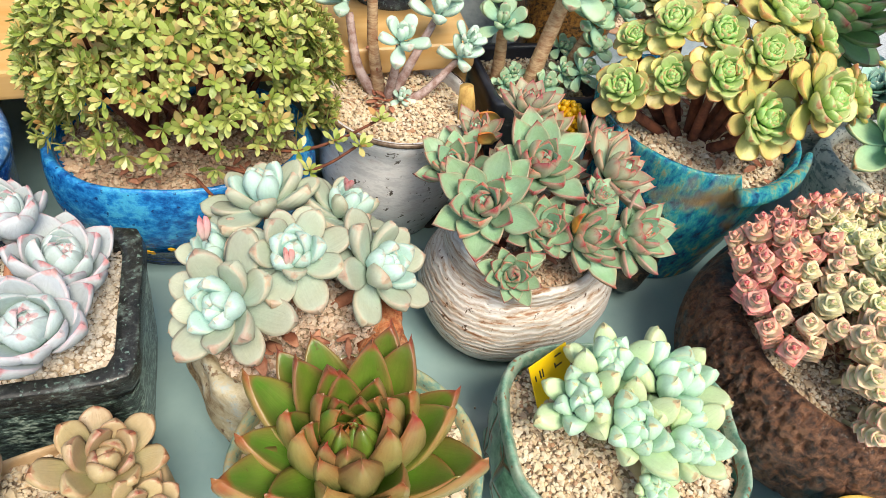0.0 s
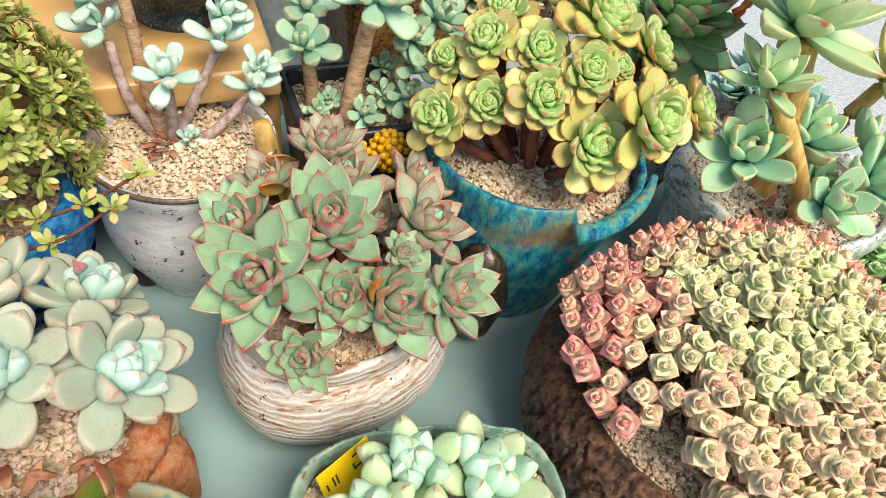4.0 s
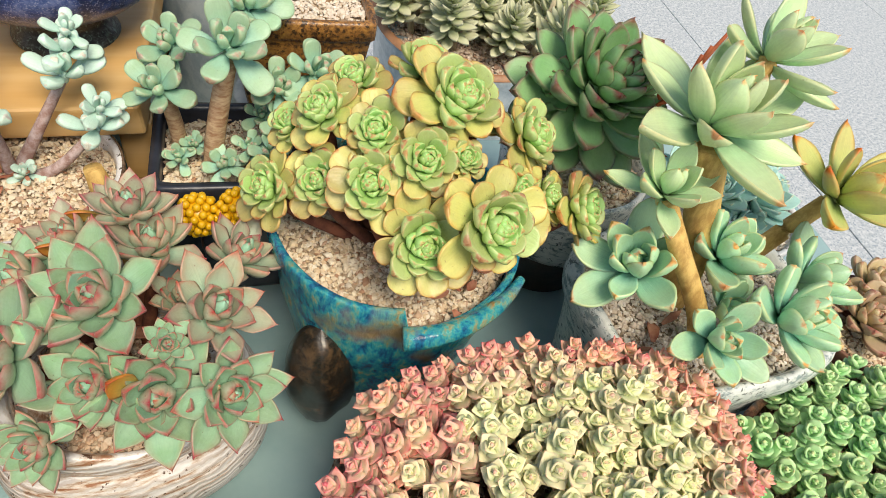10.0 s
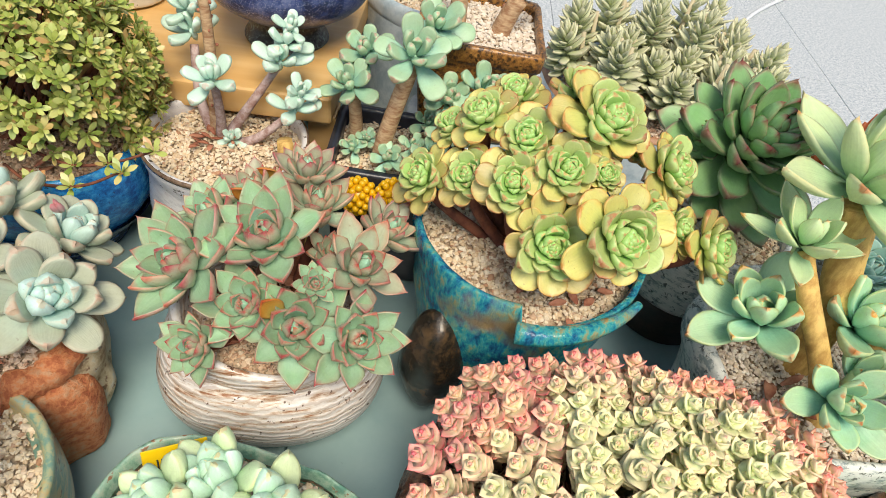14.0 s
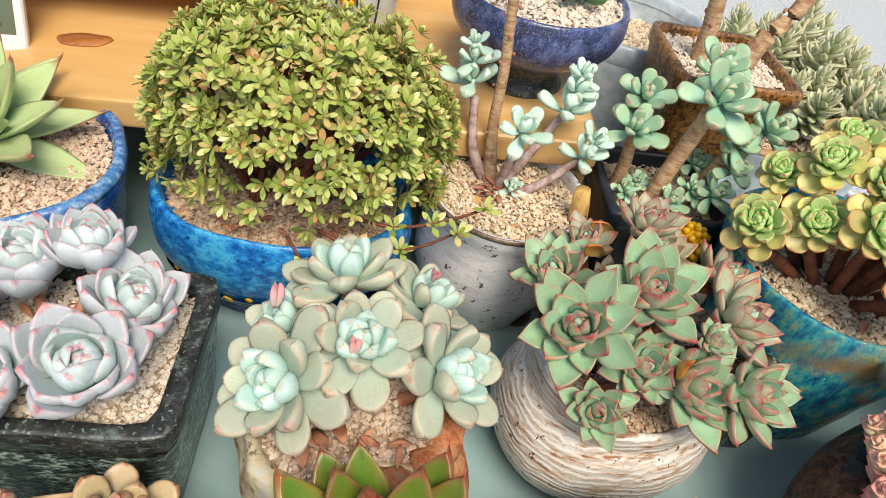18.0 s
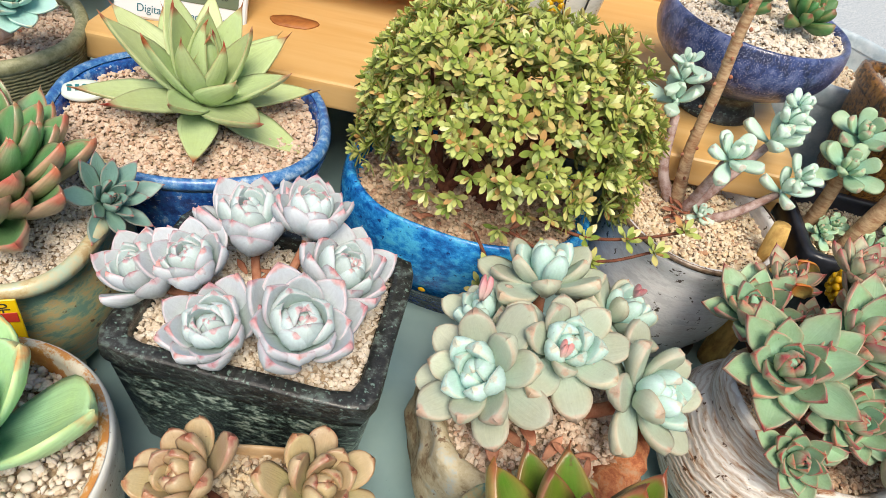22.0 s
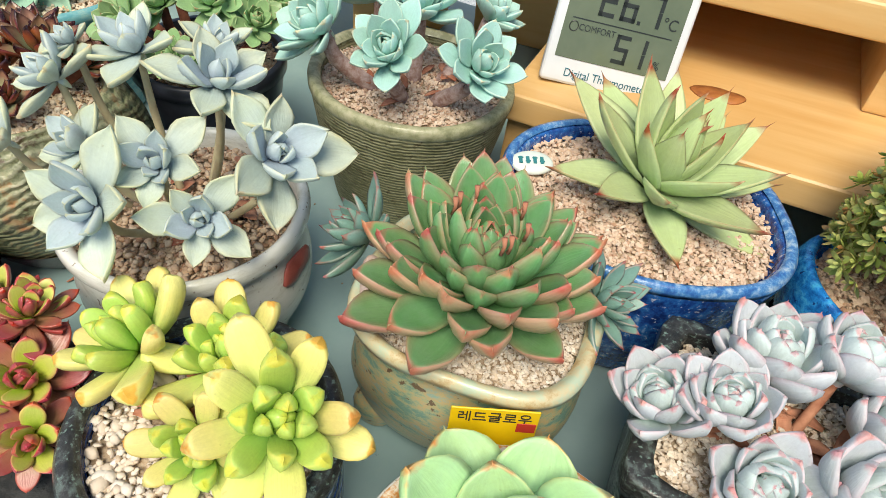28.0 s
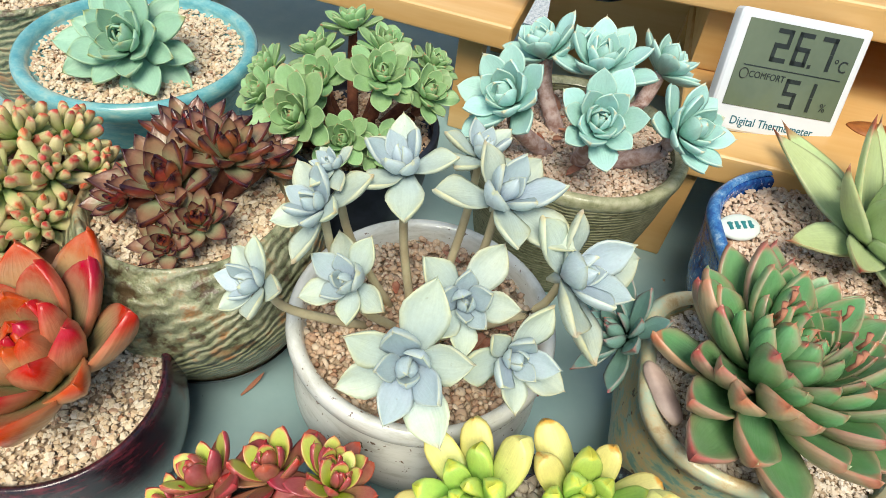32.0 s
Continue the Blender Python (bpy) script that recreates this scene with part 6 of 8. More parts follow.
for i in range(15):
    q = arm[min(len(arm) - 1, 6 + i)] if i < 12 else arm[-1]
    d = (arm[-1] - arm[-4]).normalized()
    part("bract", SCALE, None, jade, "", Matrix.Translation(q) @ d.to_track_quat("X", "Z").to_matrix().to_4x4() @ Matrix.Rotation(i * 2.4, 4, "X") @ Matrix.Rotation(-0.45, 4, "Y") @ Matrix.Scale(0.018 if i > 4 else 0.014, 4))
part("dried_leaf", mesh_of("dried_leaf", *leaf(0.6, 0.12, 0.6, 0.9, -0.3, 0.3), leaf_material("pink_old_leaf", (0.6, 0.46, 0.36), (0.60, 0.36, 0.28), (0.6, 0.4, 0.3), (0.5, 0.2, 0.15))), None, jade, "withered pink lower leaf", Matrix.Translation((0.006, -0.030, 0.012)) @ Matrix.Rotation(radians(-80), 4, "Z") @ Matrix.Scale(0.05, 4))

yellow = plant("lemon_sedum", "bright lemon-yellow plump rosettes with lime green hearts", "succulent", (-0.405, -0.030, 0.108), K_YELLOW,
      [(-0.358, -0.035, 0.160, 0.036), (-0.394, -0.052, 0.132, 0.026), (-0.414, -0.006, 0.136, 0.036), (-0.463, -0.024, 0.136, 0.035)], stems=GHOSTSTEM, pull=0.55, lift=1.0, toward=(0, -0.35))
plant("ghost_plant", "pale blue-grey ghost plant rosettes on long bare stems", "succulent", (-0.520, 0.088, 0.108), K_GHOST,
      [(-0.503, 0.003, 0.178, 0.036), (-0.458, 0.035, 0.166, 0.029), (-0.489, 0.041, 0.187, 0.029), (-0.551, 0.041, 0.175, 0.028), (-0.437, 0.082, 0.190, 0.042), (-0.542, 0.090, 0.220, 0.030), (-0.575, 0.056, 0.205, 0.028), (-0.594, 0.025, 0.170, 0.025), (-0.486, 0.096, 0.215, 0.034), (-0.573, 0.075, 0.215, 0.016), (-0.507, 0.123, 0.215, 0.022)], stems=GHOSTSTEM, stem_r=0.0024, pull=0.6, lift=0.9, toward=(0, -0.2))
plant("mint_blue_echeveria", "mint-blue echeveria rosettes with pale margins on woody stems", "succulent", (-0.460, 0.282, 0.116), K_BLUE,
      [(-0.453, 0.221, 0.183, 0.031), (-0.391, 0.253, 0.176, 0.032), (-0.518, 0.226, 0.180, 0.034), (-0.463, 0.292, 0.190, 0.034), (-0.509, 0.300, 0.185, 0.031), (-0.413, 0.330, 0.180, 0.027)], stems=MAUVE, stem_r=0.006, pull=0.6, lift=1.0, toward=(0, -0.25))
plant("apple_green_rosettes", "heap of small apple-green rosettes spilling over a pot", "succulent", (-0.628, 0.232, 0.108), K_GREEN,
      [(-0.641, 0.162, 0.165, 0.030), (-0.642, 0.203, 0.170, 0.024), (-0.600, 0.216, 0.179, 0.028), (-0.649, 0.275, 0.179, 0.023), (-0.569, 0.231, 0.165, 0.025), (-0.687, 0.196, 0.150, 0.020), (-0.700, 0.228, 0.150, 0.022), (-0.668, 0.247, 0.165, 0.022), (-0.614, 0.262, 0.175, 0.025), (-0.580, 0.280, 0.160, 0.021), (-0.612, 0.176, 0.145, 0.022), (-0.664, 0.168, 0.138, 0.020), (-0.590, 0.190, 0.135, 0.022)], stems=REDWOOD, pull=0.7, lift=1.0, toward=(0, -0.3))
plant("maroon_echeveria", "dark maroon pointed rosettes with nearly black tips", "succulent", (-0.676, 0.095, 0.126), K_DARK,
      [(-0.679, 0.083, 0.161, 0.034), (-0.654, 0.114, 0.170, 0.028), (-0.688, 0.125, 0.165, 0.028), (-0.640, 0.132, 0.155, 0.023), (-0.651, 0.070, 0.150, 0.021), (-0.704, 0.070, 0.148, 0.018), (-0.662, 0.052, 0.143, 0.017)], stems=REDWOOD, pull=0.7, lift=1.1, toward=(0, -0.2))
plant("scarlet_echeveria", "scarlet-tipped fleshy rosette in a low bowl", "succulent", (-0.690, -0.022, 0.085), K_RED, [(-0.690, -0.022, 0.124, 0.056)], lift=1.0, toward=(0, -0.1))
plant("grey_green_echeveria", "frilled grey-green rosette in a blue dish", "succulent", (-0.808, 0.228, 0.122), K_TEAL, [(-0.794, 0.198, 0.160, 0.050)], lift=1.0, toward=(0.0, -0.35))
plant("plump_mint_cluster", "cluster of plump pale mint rosettes on gravel", "succulent", (0.225, -0.040, 0.080), K_HEX,
      [(0.189, -0.029, 0.120, 0.026), (0.216, -0.010, 0.122, 0.026), (0.212, -0.053, 0.120, 0.028), (0.253, -0.028, 0.122, 0.031), (0.245, -0.065, 0.115, 0.026), (0.219, -0.080, 0.100, 0.015)], pull=0.5, lift=1.1, toward=(-0.15, -0.25), stems=GHOSTSTEM)
plant("waxy_brown_rimmed_agave", "large waxy green rosette with broad red-brown leaf rims", "succulent", (0.055, -0.030, 0.086), K_FRONT, [(0.050, -0.036, 0.142, 0.082)], lift=1.0, toward=(0, 0.14))

# small pot of tan rosettes in the front row
R = outline(56, 0.062, 0.040, 2.3, 0.18, 0.03, 30)
pot("tan_oval_pot", "small oval tan clay pot in the front row", (-0.108, -0.018), R, [(0, 0.004), (0.72, 0.004), (0.76, 0.0), (0.82, 0.003), (0.98, 0.03), (1.0, 0.06), (0.99, 0.078), (0.95, 0.082), (0.88, 0.08), (0.87, 0.07), (0, 0.069)], plain("tan_clay", (0.46, 0.28, 0.14), (0.62, 0.44, 0.26), 30.0, 0.5, 0.3))
bed((-0.108, -0.018), shrunk(R, 0.87), 0.074, 0.006, CREAM, "cream gravel in the small tan pot", 31)
plant("tan_rosettes", "pinkish tan rosettes in a small clay pot", "succulent", (-0.108, -0.018, 0.075), K_BROWN, [(-0.143, -0.016, 0.100, 0.030), (-0.076, -0.002, 0.096, 0.031), (-0.060, -0.034, 0.090, 0.022), (-0.112, -0.040, 0.088, 0.022)], pull=0.7, lift=1.0, stems=REDWOOD)

# crimson plant on lava rock
def lava(p, u, j):
    n = noise.noise((p[0] * 40, p[1] * 40, p[2] * 40)) + 0.6 * noise.noise((p[0] * 95, p[1] * 95, p[2] * 95))
    return (p[0] * (1 + 0.10 * n), p[1] * (1 + 0.10 * n), p[2] + 0.004 * n)
R = outline(64, 0.058, 0.050, 2.2, 0.1, 0.08, 32)
pot("lava_rock_pot", "black porous lava rock planter", (-0.532, -0.066), R, [(0, 0.004), (0.8, 0.0), (0.9, 0.01), (1.0, 0.04), (0.98, 0.07), (0.9, 0.08), (0.8, 0.078), (0.78, 0.066), (0, 0.065)], LAVA, lava)
bed((-0.532, -0.066), shrunk(R, 0.8), 0.072, 0.006, BROWNISH, "dark gravel in the lava planter", 33)
plant("crimson_crassula", "crimson-leaved crassula with lime green growing tips", "succulent", (-0.534, -0.062, 0.070), K_CRASS,
      [(-0.585, -0.042, 0.105, 0.026), (-0.556, -0.030, 0.112, 0.026), (-0.528, -0.022, 0.116, 0.024), (-0.520, -0.030, 0.124, 0.020), (-0.500, -0.056, 0.110, 0.028), (-0.540, -0.060, 0.108, 0.025), (-0.580, -0.070, 0.100, 0.026), (-0.555, -0.085, 0.098, 0.024), (-0.515, -0.085, 0.100, 0.024), (-0.596, -0.058, 0.092, 0.022), (-0.480, -0.075, 0.096, 0.022)], stems=REDWOOD, pull=0.8, lift=0.9)

# ---- plants at the back and on the bench ----
def sprig(leaf_list, n, mat=None, size=1.0, seed=0, lean=(70, 10), gap=0.0):
    """A little whorl of n leaves, as lists of unit size."""
    rnd = random.Random(seed)
    out = []
    for i in range(n):
        f = (i + 0.5) / n
        el = radians(lean[0] + (lean[1] - lean[0]) * f + rnd.uniform(-8, 8))
        out.append(moved(leaf_list, Matrix.Translation((0, 0, gap * (1 - f))) @ Matrix.Rotation(i * GOLDEN + rnd.uniform(-0.2, 0.2), 4, "Z") @ Matrix.Rotation(-el, 4, "Y") @ Matrix.Scale(0.6 + 0.4 * f, 4)))
    return joined(out)


def small_leaf(width=0.42, thick=0.08, wide=0.62):
    """A small leaf of few faces, length one along x."""
    rows = [(0.15, 0.25), (0.42, 0.8), (wide, 1.0), (0.86, 0.62)]
    v, f, u = [(0, 0, 0)], [], [(0.0, 0.5)]
    for s, w in rows:
        h = width / 2 * w
        z = 0.12 * s * s
        for y, dz, vv in ((-h, 0.012 * w, 0.0), (0.0, thick * 0.3, 0.5), (h, 0.012 * w, 1.0), (0.0, -thick, 0.5)):
            v.append((s, y, z + dz))
            u.append((s, vv))
    v.append((1.0, 0, 0.13))
    u.append((1.0, 0.5))
    for i in range(4):
        a, b = 1 + i, 1 + (i + 1) % 4
        f.append((0, a, b))
        for r in range(3):
            f.append((a + 4 * r, a + 4 * r + 4, b + 4 * r + 4, b + 4 * r))
        f.append((a + 12, 17, b + 12))
    return v, f, u


# one skin for joined leaves: each leaf a shade of its own
def many_leaves(name, stops, rough=0.36):
    mat, nt, p = material(name)
    geo = nt.nodes.new("ShaderNodeNewGeometry")
    uv = nt.nodes.new("ShaderNodeUVMap")
    sep = nt.nodes.new("ShaderNodeSeparateXYZ")
    nt.links.new(uv.outputs[0], sep.inputs[0])
    col = ramp(nt, geo.outputs["Random Per Island"], stops)
    col = mixed(nt, ramp(nt, sep.outputs[0], [(0.25, (0.3, 0.3, 0.3)), (0.55, (0, 0, 0))]), col, (0.16, 0.22, 0.03))
    col = mixed(nt, ramp(nt, sep.outputs[0], [(0.86, (0, 0, 0)), (1.0, (0.7, 0.7, 0.7))]), col, (0.36, 0.16, 0.04))
    nt.links.new(col, p.inputs["Base Color"])
    p.inputs["Roughness"].default_value = rough
    return mat


S_JADE_MANY = many_leaves("small_olive_leaves", [(0.0, (0.18, 0.26, 0.05)), (0.25, (0.34, 0.42, 0.09)), (0.5, (0.52, 0.55, 0.19)), (0.68, (0.38, 0.45, 0.11)), (0.84, (0.56, 0.50, 0.19)), (1.0, (0.48, 0.23, 0.08))])


def many(name, sprigs, places, mat, smooth=True):
    """One mesh of many sprigs. places: (position, direction, size, spin)."""
    V, F, U, o = [], [], [], 0
    data = [(np.array(v), f, u) for v, f, u in sprigs]
    for i, (p, d, s, spin) in enumerate(places):
        v, f, u = data[i % len(data)]
        m = facing((0, 0, 0), d, spin, s)
        w = v @ np.array(m.to_3x3()).T + np.array(p)
        V.extend(w.tolist())
        F.extend([tuple(k + o for k in q) for q in f])
        U.extend(u)
        o += len(v)
    return mesh_of(name, V, F, U, mat, smooth=smooth)


# the little tree: a dome of small olive leaves on red-brown twigs
tree = thing("shrub_bonsai", "dense domed little shrub with small olive-green leaves", "bonsai", at=(-0.036, 0.263, 0.096))
rnd = random.Random(21)
twigs = []
for i in range(26):
    a = rnd.uniform(0, 6.283)
    r = rnd.uniform(0.3, 0.95)
    end = (0.018 + 0.098 * r * math.cos(a), 0.072 * r * math.sin(a), 0.05 + 0.09 * math.sqrt(max(0.05, 1 - r * r)))
    foot = (rnd.uniform(-0.03, 0.03), rnd.uniform(-0.02, 0.015), 0.0)
    mid = ((foot[0] * 1.2 + end[0]) / 2 + rnd.uniform(-0.01, 0.01), (foot[1] * 1.2 + end[1]) / 2, end[2] * 0.45)
    twigs.append(tube(bent([foot, mid, end], 5), [0.0034, 0.0024, 0.0012], 6))
trunk = part("trunk", mesh_of("trunk", *joined(twigs), REDWOOD), None, tree, "tangle of thin red-brown branches")
tagged(trunk, kind="stuff")
small = small_leaf(0.40, 0.06, 0.64)
sprigs = [sprig(small, n, seed=k, lean=(62, 0)) for k, n in enumerate((9, 10, 8, 9))]
places = []
for i in range(1480):
    a = rnd.uniform(0, 6.283)
    t = rnd.uniform(-0.30, 1.0)
    r = math.sqrt(1 - t * t)
    grow = (r ** 2.6 + abs(t) ** 2.6) ** (-1 / 2.6)
    d = Vector((r * math.cos(a), r * math.sin(a), t)) * grow
    k = rnd.uniform(0.78, 1.03) + 0.10 * noise.noise(d * 3.1)
    p = Vector((0.014 + 0.108 * d.x * k, 0.078 * d.y * k + 0.004, 0.052 + 0.098 * d.z * k))
    if p.y < -0.030 and p.z < (0.070 if -0.03 < p.x < 0.06 else 0.048) + 0.30 * (-0.030 - p.y) + 0.040 * noise.noise(p * 34) and rnd.random() < 0.85:
        continue
    if noise.noise(d * 4.3 + Vector((3, 1, 7))) < -0.36 and d.z < 0.75 and rnd.random() < 0.8:
        continue
    n = d * 1.1 + Vector((rnd.uniform(-0.35, 0.35), rnd.uniform(-0.35, 0.35), rnd.uniform(-0.05, 0.5)))
    places.append((p, n, rnd.uniform(0.0092, 0.0140), rnd.uniform(0, 6)))
tagged(part("crown", many("crown", sprigs, places, S_JADE_MANY, False), None, tree, "crown of small olive and yellow-green leaves"), kind="stuff")
run_places = []
for pts in ([(0.05, -0.05, 0.03), (0.085, -0.064, 0.036), (0.118, -0.064, 0.046), (0.146, -0.062, 0.060)], [(0.03, -0.06, 0.022), (0.060, -0.078, 0.026), (0.098, -0.082, 0.034), (0.128, -0.078, 0.050)], [(0.01, -0.06, 0.012), (0.025, -0.082, 0.002), (0.022, -0.096, -0.010)]):
    line = bent(pts, 5)
    part("runner", mesh_of("runner", *tube(line, [0.0014, 0.001], 6), REDWOOD), None, tree, "thin red trailing twig")
    for k in (5, 9, len(line) - 1):
        if k < len(line):
            run_places.append((line[k], (0.1, -0.4, 1), 0.013, k))
tagged(part("trailing_leaves", many("trailing_leaves", sprigs, run_places, S_JADE_MANY, False), None, tree, "loose yellow-green leaf whorls on trailing twigs"), kind="stuff")

# the frosted plant in the grey pot
frost = thing("frosted_graptopetalum", "branching succulent with frosted pale bean-shaped leaves", "succulent", at=(0.136, 0.268, 0.118))
def branch(th, pts, radii, mat, label="", name="stem"):
    line = bent(pts, 6)
    return part(name, mesh_of(name, *tube(line, radii, 9), mat), None, th, label)
bx, by, bz = 0.136, 0.268, 0.118
def rel(*p):
    return (p[0] - bx, p[1] - by, p[2] - bz)
branch(frost, [rel(0.128, 0.278, 0.116), rel(0.122, 0.296, 0.160), rel(0.120, 0.302, 0.212), rel(0.115, 0.304, 0.262), rel(0.116, 0.306, 0.312)], [0.0060, 0.0046, 0.0042, 0.0040, 0.0036], RINGED, "tall ringed red-brown stem with pale scars")
SCAR = mesh_of("leaf_scar", *turned(rounded([(0, -0.001), (1, 0), (0.6, 0.0016), (0, 0.002)], 1), outline(8, 0.0019, 0.0013)), DRIED)
for k in range(24):
    z = 0.13 + k * 0.0072
    x, y = 0.1265 - min(0.006, (z - 0.12) * 0.12) - max(0.0, z - 0.21) * 0.09, 0.282 + 0.021 * min(1.0, (z - 0.13) / 0.05)
    a = k * 2.4
    part("leaf_scar", SCAR, None, frost, "", Matrix.Translation(rel(x, y, z)) @ facing((0.0046 * math.cos(a), 0.0046 * math.sin(a), 0), (math.cos(a), math.sin(a), 0.3)))
for pts, radii in (([(0.126, 0.279, 0.116), (0.110, 0.296, 0.140), (0.104, 0.312, 0.180)], [0.0052, 0.0042, 0.0034]),
                   ([(0.134, 0.276, 0.116), (0.150, 0.284, 0.142), (0.174, 0.298, 0.180)], [0.0052, 0.0040, 0.0031]),
                   ([(0.132, 0.275, 0.116), (0.135, 0.270, 0.145), (0.136, 0.262, 0.178)], [0.0048, 0.0038, 0.0032]),
                   ([(0.136, 0.273, 0.116), (0.162, 0.270, 0.128), (0.192, 0.276, 0.156)], [0.0050, 0.0038, 0.0030])):
    branch(frost, [rel(*q) for q in pts], radii, MAUVE)
for i, (x, y, z, r, c) in enumerate([(0.102, 0.318, 0.186, 0.021, 7), (0.100, 0.322, 0.203, 0.017, 8), (0.099, 0.324, 0.216, 0.012, 7), (0.136, 0.258, 0.184, 0.019, 11), (0.176, 0.300, 0.182, 0.022, 7), (0.180, 0.306, 0.197, 0.018, 8), (0.183, 0.308, 0.210, 0.013, 8), (0.193, 0.276, 0.158, 0.019, 8), (0.197, 0.276, 0.173, 0.014, 9), (0.143, 0.268, 0.124, 0.010, 11), (0.116, 0.306, 0.316, 0.021, 12)]):
    K_GRAPTO.grow(frost, rel(x, y, z), ((x - 0.137) * 6, -0.35, 1), r, i * 1.3, i + 3, count=c)

# bean-leaved trees in the black square pot
bean = thing("bean_leaved_tree", "two-stemmed succulent tree with blue-green bean leaves", "succulent", at=(0.272, 0.272, 0.118))
bx, by, bz = 0.272, 0.272, 0.118
branch(bean, [rel(0.264, 0.276, 0.114), rel(0.268, 0.278, 0.150), rel(0.281, 0.284, 0.210)], [0.0080, 0.0072, 0.0064], RINGED, "thick ringed tan stem")
branch(bean, [rel(0.241, 0.298, 0.114), rel(0.240, 0.298, 0.145), rel(0.236, 0.296, 0.176)], [0.0060, 0.0056, 0.005], RINGED, "short ringed tan stem")
branch(bean, [rel(0.300, 0.285, 0.114), rel(0.308, 0.286, 0.15), rel(0.324, 0.289, 0.188)], [0.0060, 0.0056, 0.005], RINGED)
for i, (x, y, z, r) in enumerate([(0.282, 0.282, 0.218, 0.032), (0.294, 0.326, 0.222, 0.030), (0.243, 0.320, 0.194, 0.026), (0.234, 0.292, 0.178, 0.026), (0.338, 0.290, 0.195, 0.026), (0.312, 0.284, 0.186, 0.024), (0.318, 0.276, 0.165, 0.020), (0.273, 0.262, 0.135, 0.017), (0.242, 0.279, 0.128, 0.014), (0.252, 0.288, 0.132, 0.012), (0.306, 0.263, 0.147, 0.019), (0.292, 0.272, 0.143, 0.015), (0.300, 0.300, 0.150, 0.016)]):
    K_PACHY.grow(bean, rel(x, y, z), ((x - 0.275) * 6, -0.55, 1), r, i * 1.1, i + 2)

# the lime-green aeonium heap
plant("lime_aeonium", "heap of lime-green aeonium rosettes with golden lower leaves", "succulent", (0.392, 0.190, 0.132), K_AEON,
      [(0.412, 0.187, 0.256, 0.029), (0.362, 0.183, 0.235, 0.021), (0.387, 0.158, 0.233, 0.022), (0.412, 0.161, 0.231, 0.014), (0.466, 0.187, 0.227, 0.024), (0.503, 0.154, 0.191, 0.023), (0.385, 0.125, 0.197, 0.028), (0.424, 0.118, 0.218, 0.031), (0.357, 0.157, 0.217, 0.023), (0.298, 0.191, 0.184, 0.023), (0.333, 0.206, 0.232, 0.022), (0.316, 0.221, 0.210, 0.018), (0.354, 0.226, 0.240, 0.020), (0.398, 0.226, 0.252, 0.021), (0.440, 0.212, 0.228, 0.020), (0.330, 0.178, 0.200, 0.022), (0.474, 0.158, 0.200, 0.018), (0.448, 0.152, 0.212, 0.017), (0.400, 0.182, 0.195, 0.020)],
      stems=REDWOOD, stem_r=0.004, pull=0.55, lift=0.9, toward=(0, -0.45))

# purple-tipped hens-and-chicks with old flower stalks
R = outline(56, 0.066, 0.066)
hp = pot("pale_round_pot", "pale grey round pot with dark base behind the turquoise pot", (0.560, 0.270), R, shell(0.132, 0.7, 0.94, 0.45, 0.96, 0.8, 0.09, 0.86), WORN_WHITE)
part("base_band", mesh_of("base_band", *hoop([(0.72, 0.001), (0.745, 0.012), (0.90, 0.05), (0.93, 0.056)], R), DARKFOOT), None, hp, "dark brown glazed base")
bed((0.560, 0.270), shrunk(R, 0.9), 0.120, 0.0056, CREAM, "cream gravel in the pale round pot", 41)
hen = plant("purple_tipped_houseleek", "large green houseleek with purple leaf tips", "succulent", (0.560, 0.268, 0.120), K_HEN, [(0.552, 0.262, 0.212, 0.070)], lift=1.0, toward=(0.25, -0.55))
K_HEN.grow(hen, (-0.034, 0.018, 0.064), (-0.50, -0.55, 0.8), 0.036, 0, 3, count=40, name="offset", label="smaller dense green offset")
CORAL = plain("coral_red_stalk", (0.50, 0.09, 0.03), (0.62, 0.16, 0.06), 60.0, 0.6, 0.2)
for pts in ([(0.018, -0.034, 0.088), (0.034, -0.034, 0.110), (0.044, -0.030, 0.142)], [(0.030, -0.026, 0.088), (0.048, -0.022, 0.118), (0.066, -0.015, 0.146)], [(0.02, -0.032, 0.10), (0.032, -0.036, 0.112), (0.040, -0.03, 0.135)]):
    branch(hen, pts, [0.0026, 0.0020, 0.0013], CORAL, "dried coral-red flower stalk", "flower_stalk")

# soft green tree sedum in the worn trough
sed = thing("tree_sedum", "tall soft-green succulent with long leaves on thick stems", "succulent", at=(0.590, 0.120, 0.112))
bx, by, bz = 0.590, 0.120, 0.112
branch(sed, [rel(0.590, 0.128, 0.108), rel(0.592, 0.138, 0.16), rel(0.582, 0.152, 0.205), rel(0.572, 0.160, 0.240)], [0.0125, 0.0122, 0.0118, 0.0122], BARKWOOD, "thick peeling tan stem")
branch(sed, [rel(0.590, 0.082, 0.112), rel(0.575, 0.094, 0.152), rel(0.548, 0.116, 0.196), rel(0.542, 0.138, 0.214)], [0.0078, 0.0072, 0.0068, 0.0062], BARKWOOD, "slender tan stem")
branch(sed, [rel(0.575, 0.165, 0.250), rel(0.600, 0.184, 0.286)], [0.007, 0.006], BARKWOOD)
for i, (x, y, z, r, kind, n) in enumerate([(0.574, 0.172, 0.243, 0.064, K_SED, 22), (0.603, 0.190, 0.282, 0.048, K_SED, 15), (0.542, 0.143, 0.214, 0.040, K_SED, 14)]):
    kind.grow(sed, rel(x, y, z), ((x - 0.566) * 7, -0.22, 1.0), r, i, i + 4, count=n)
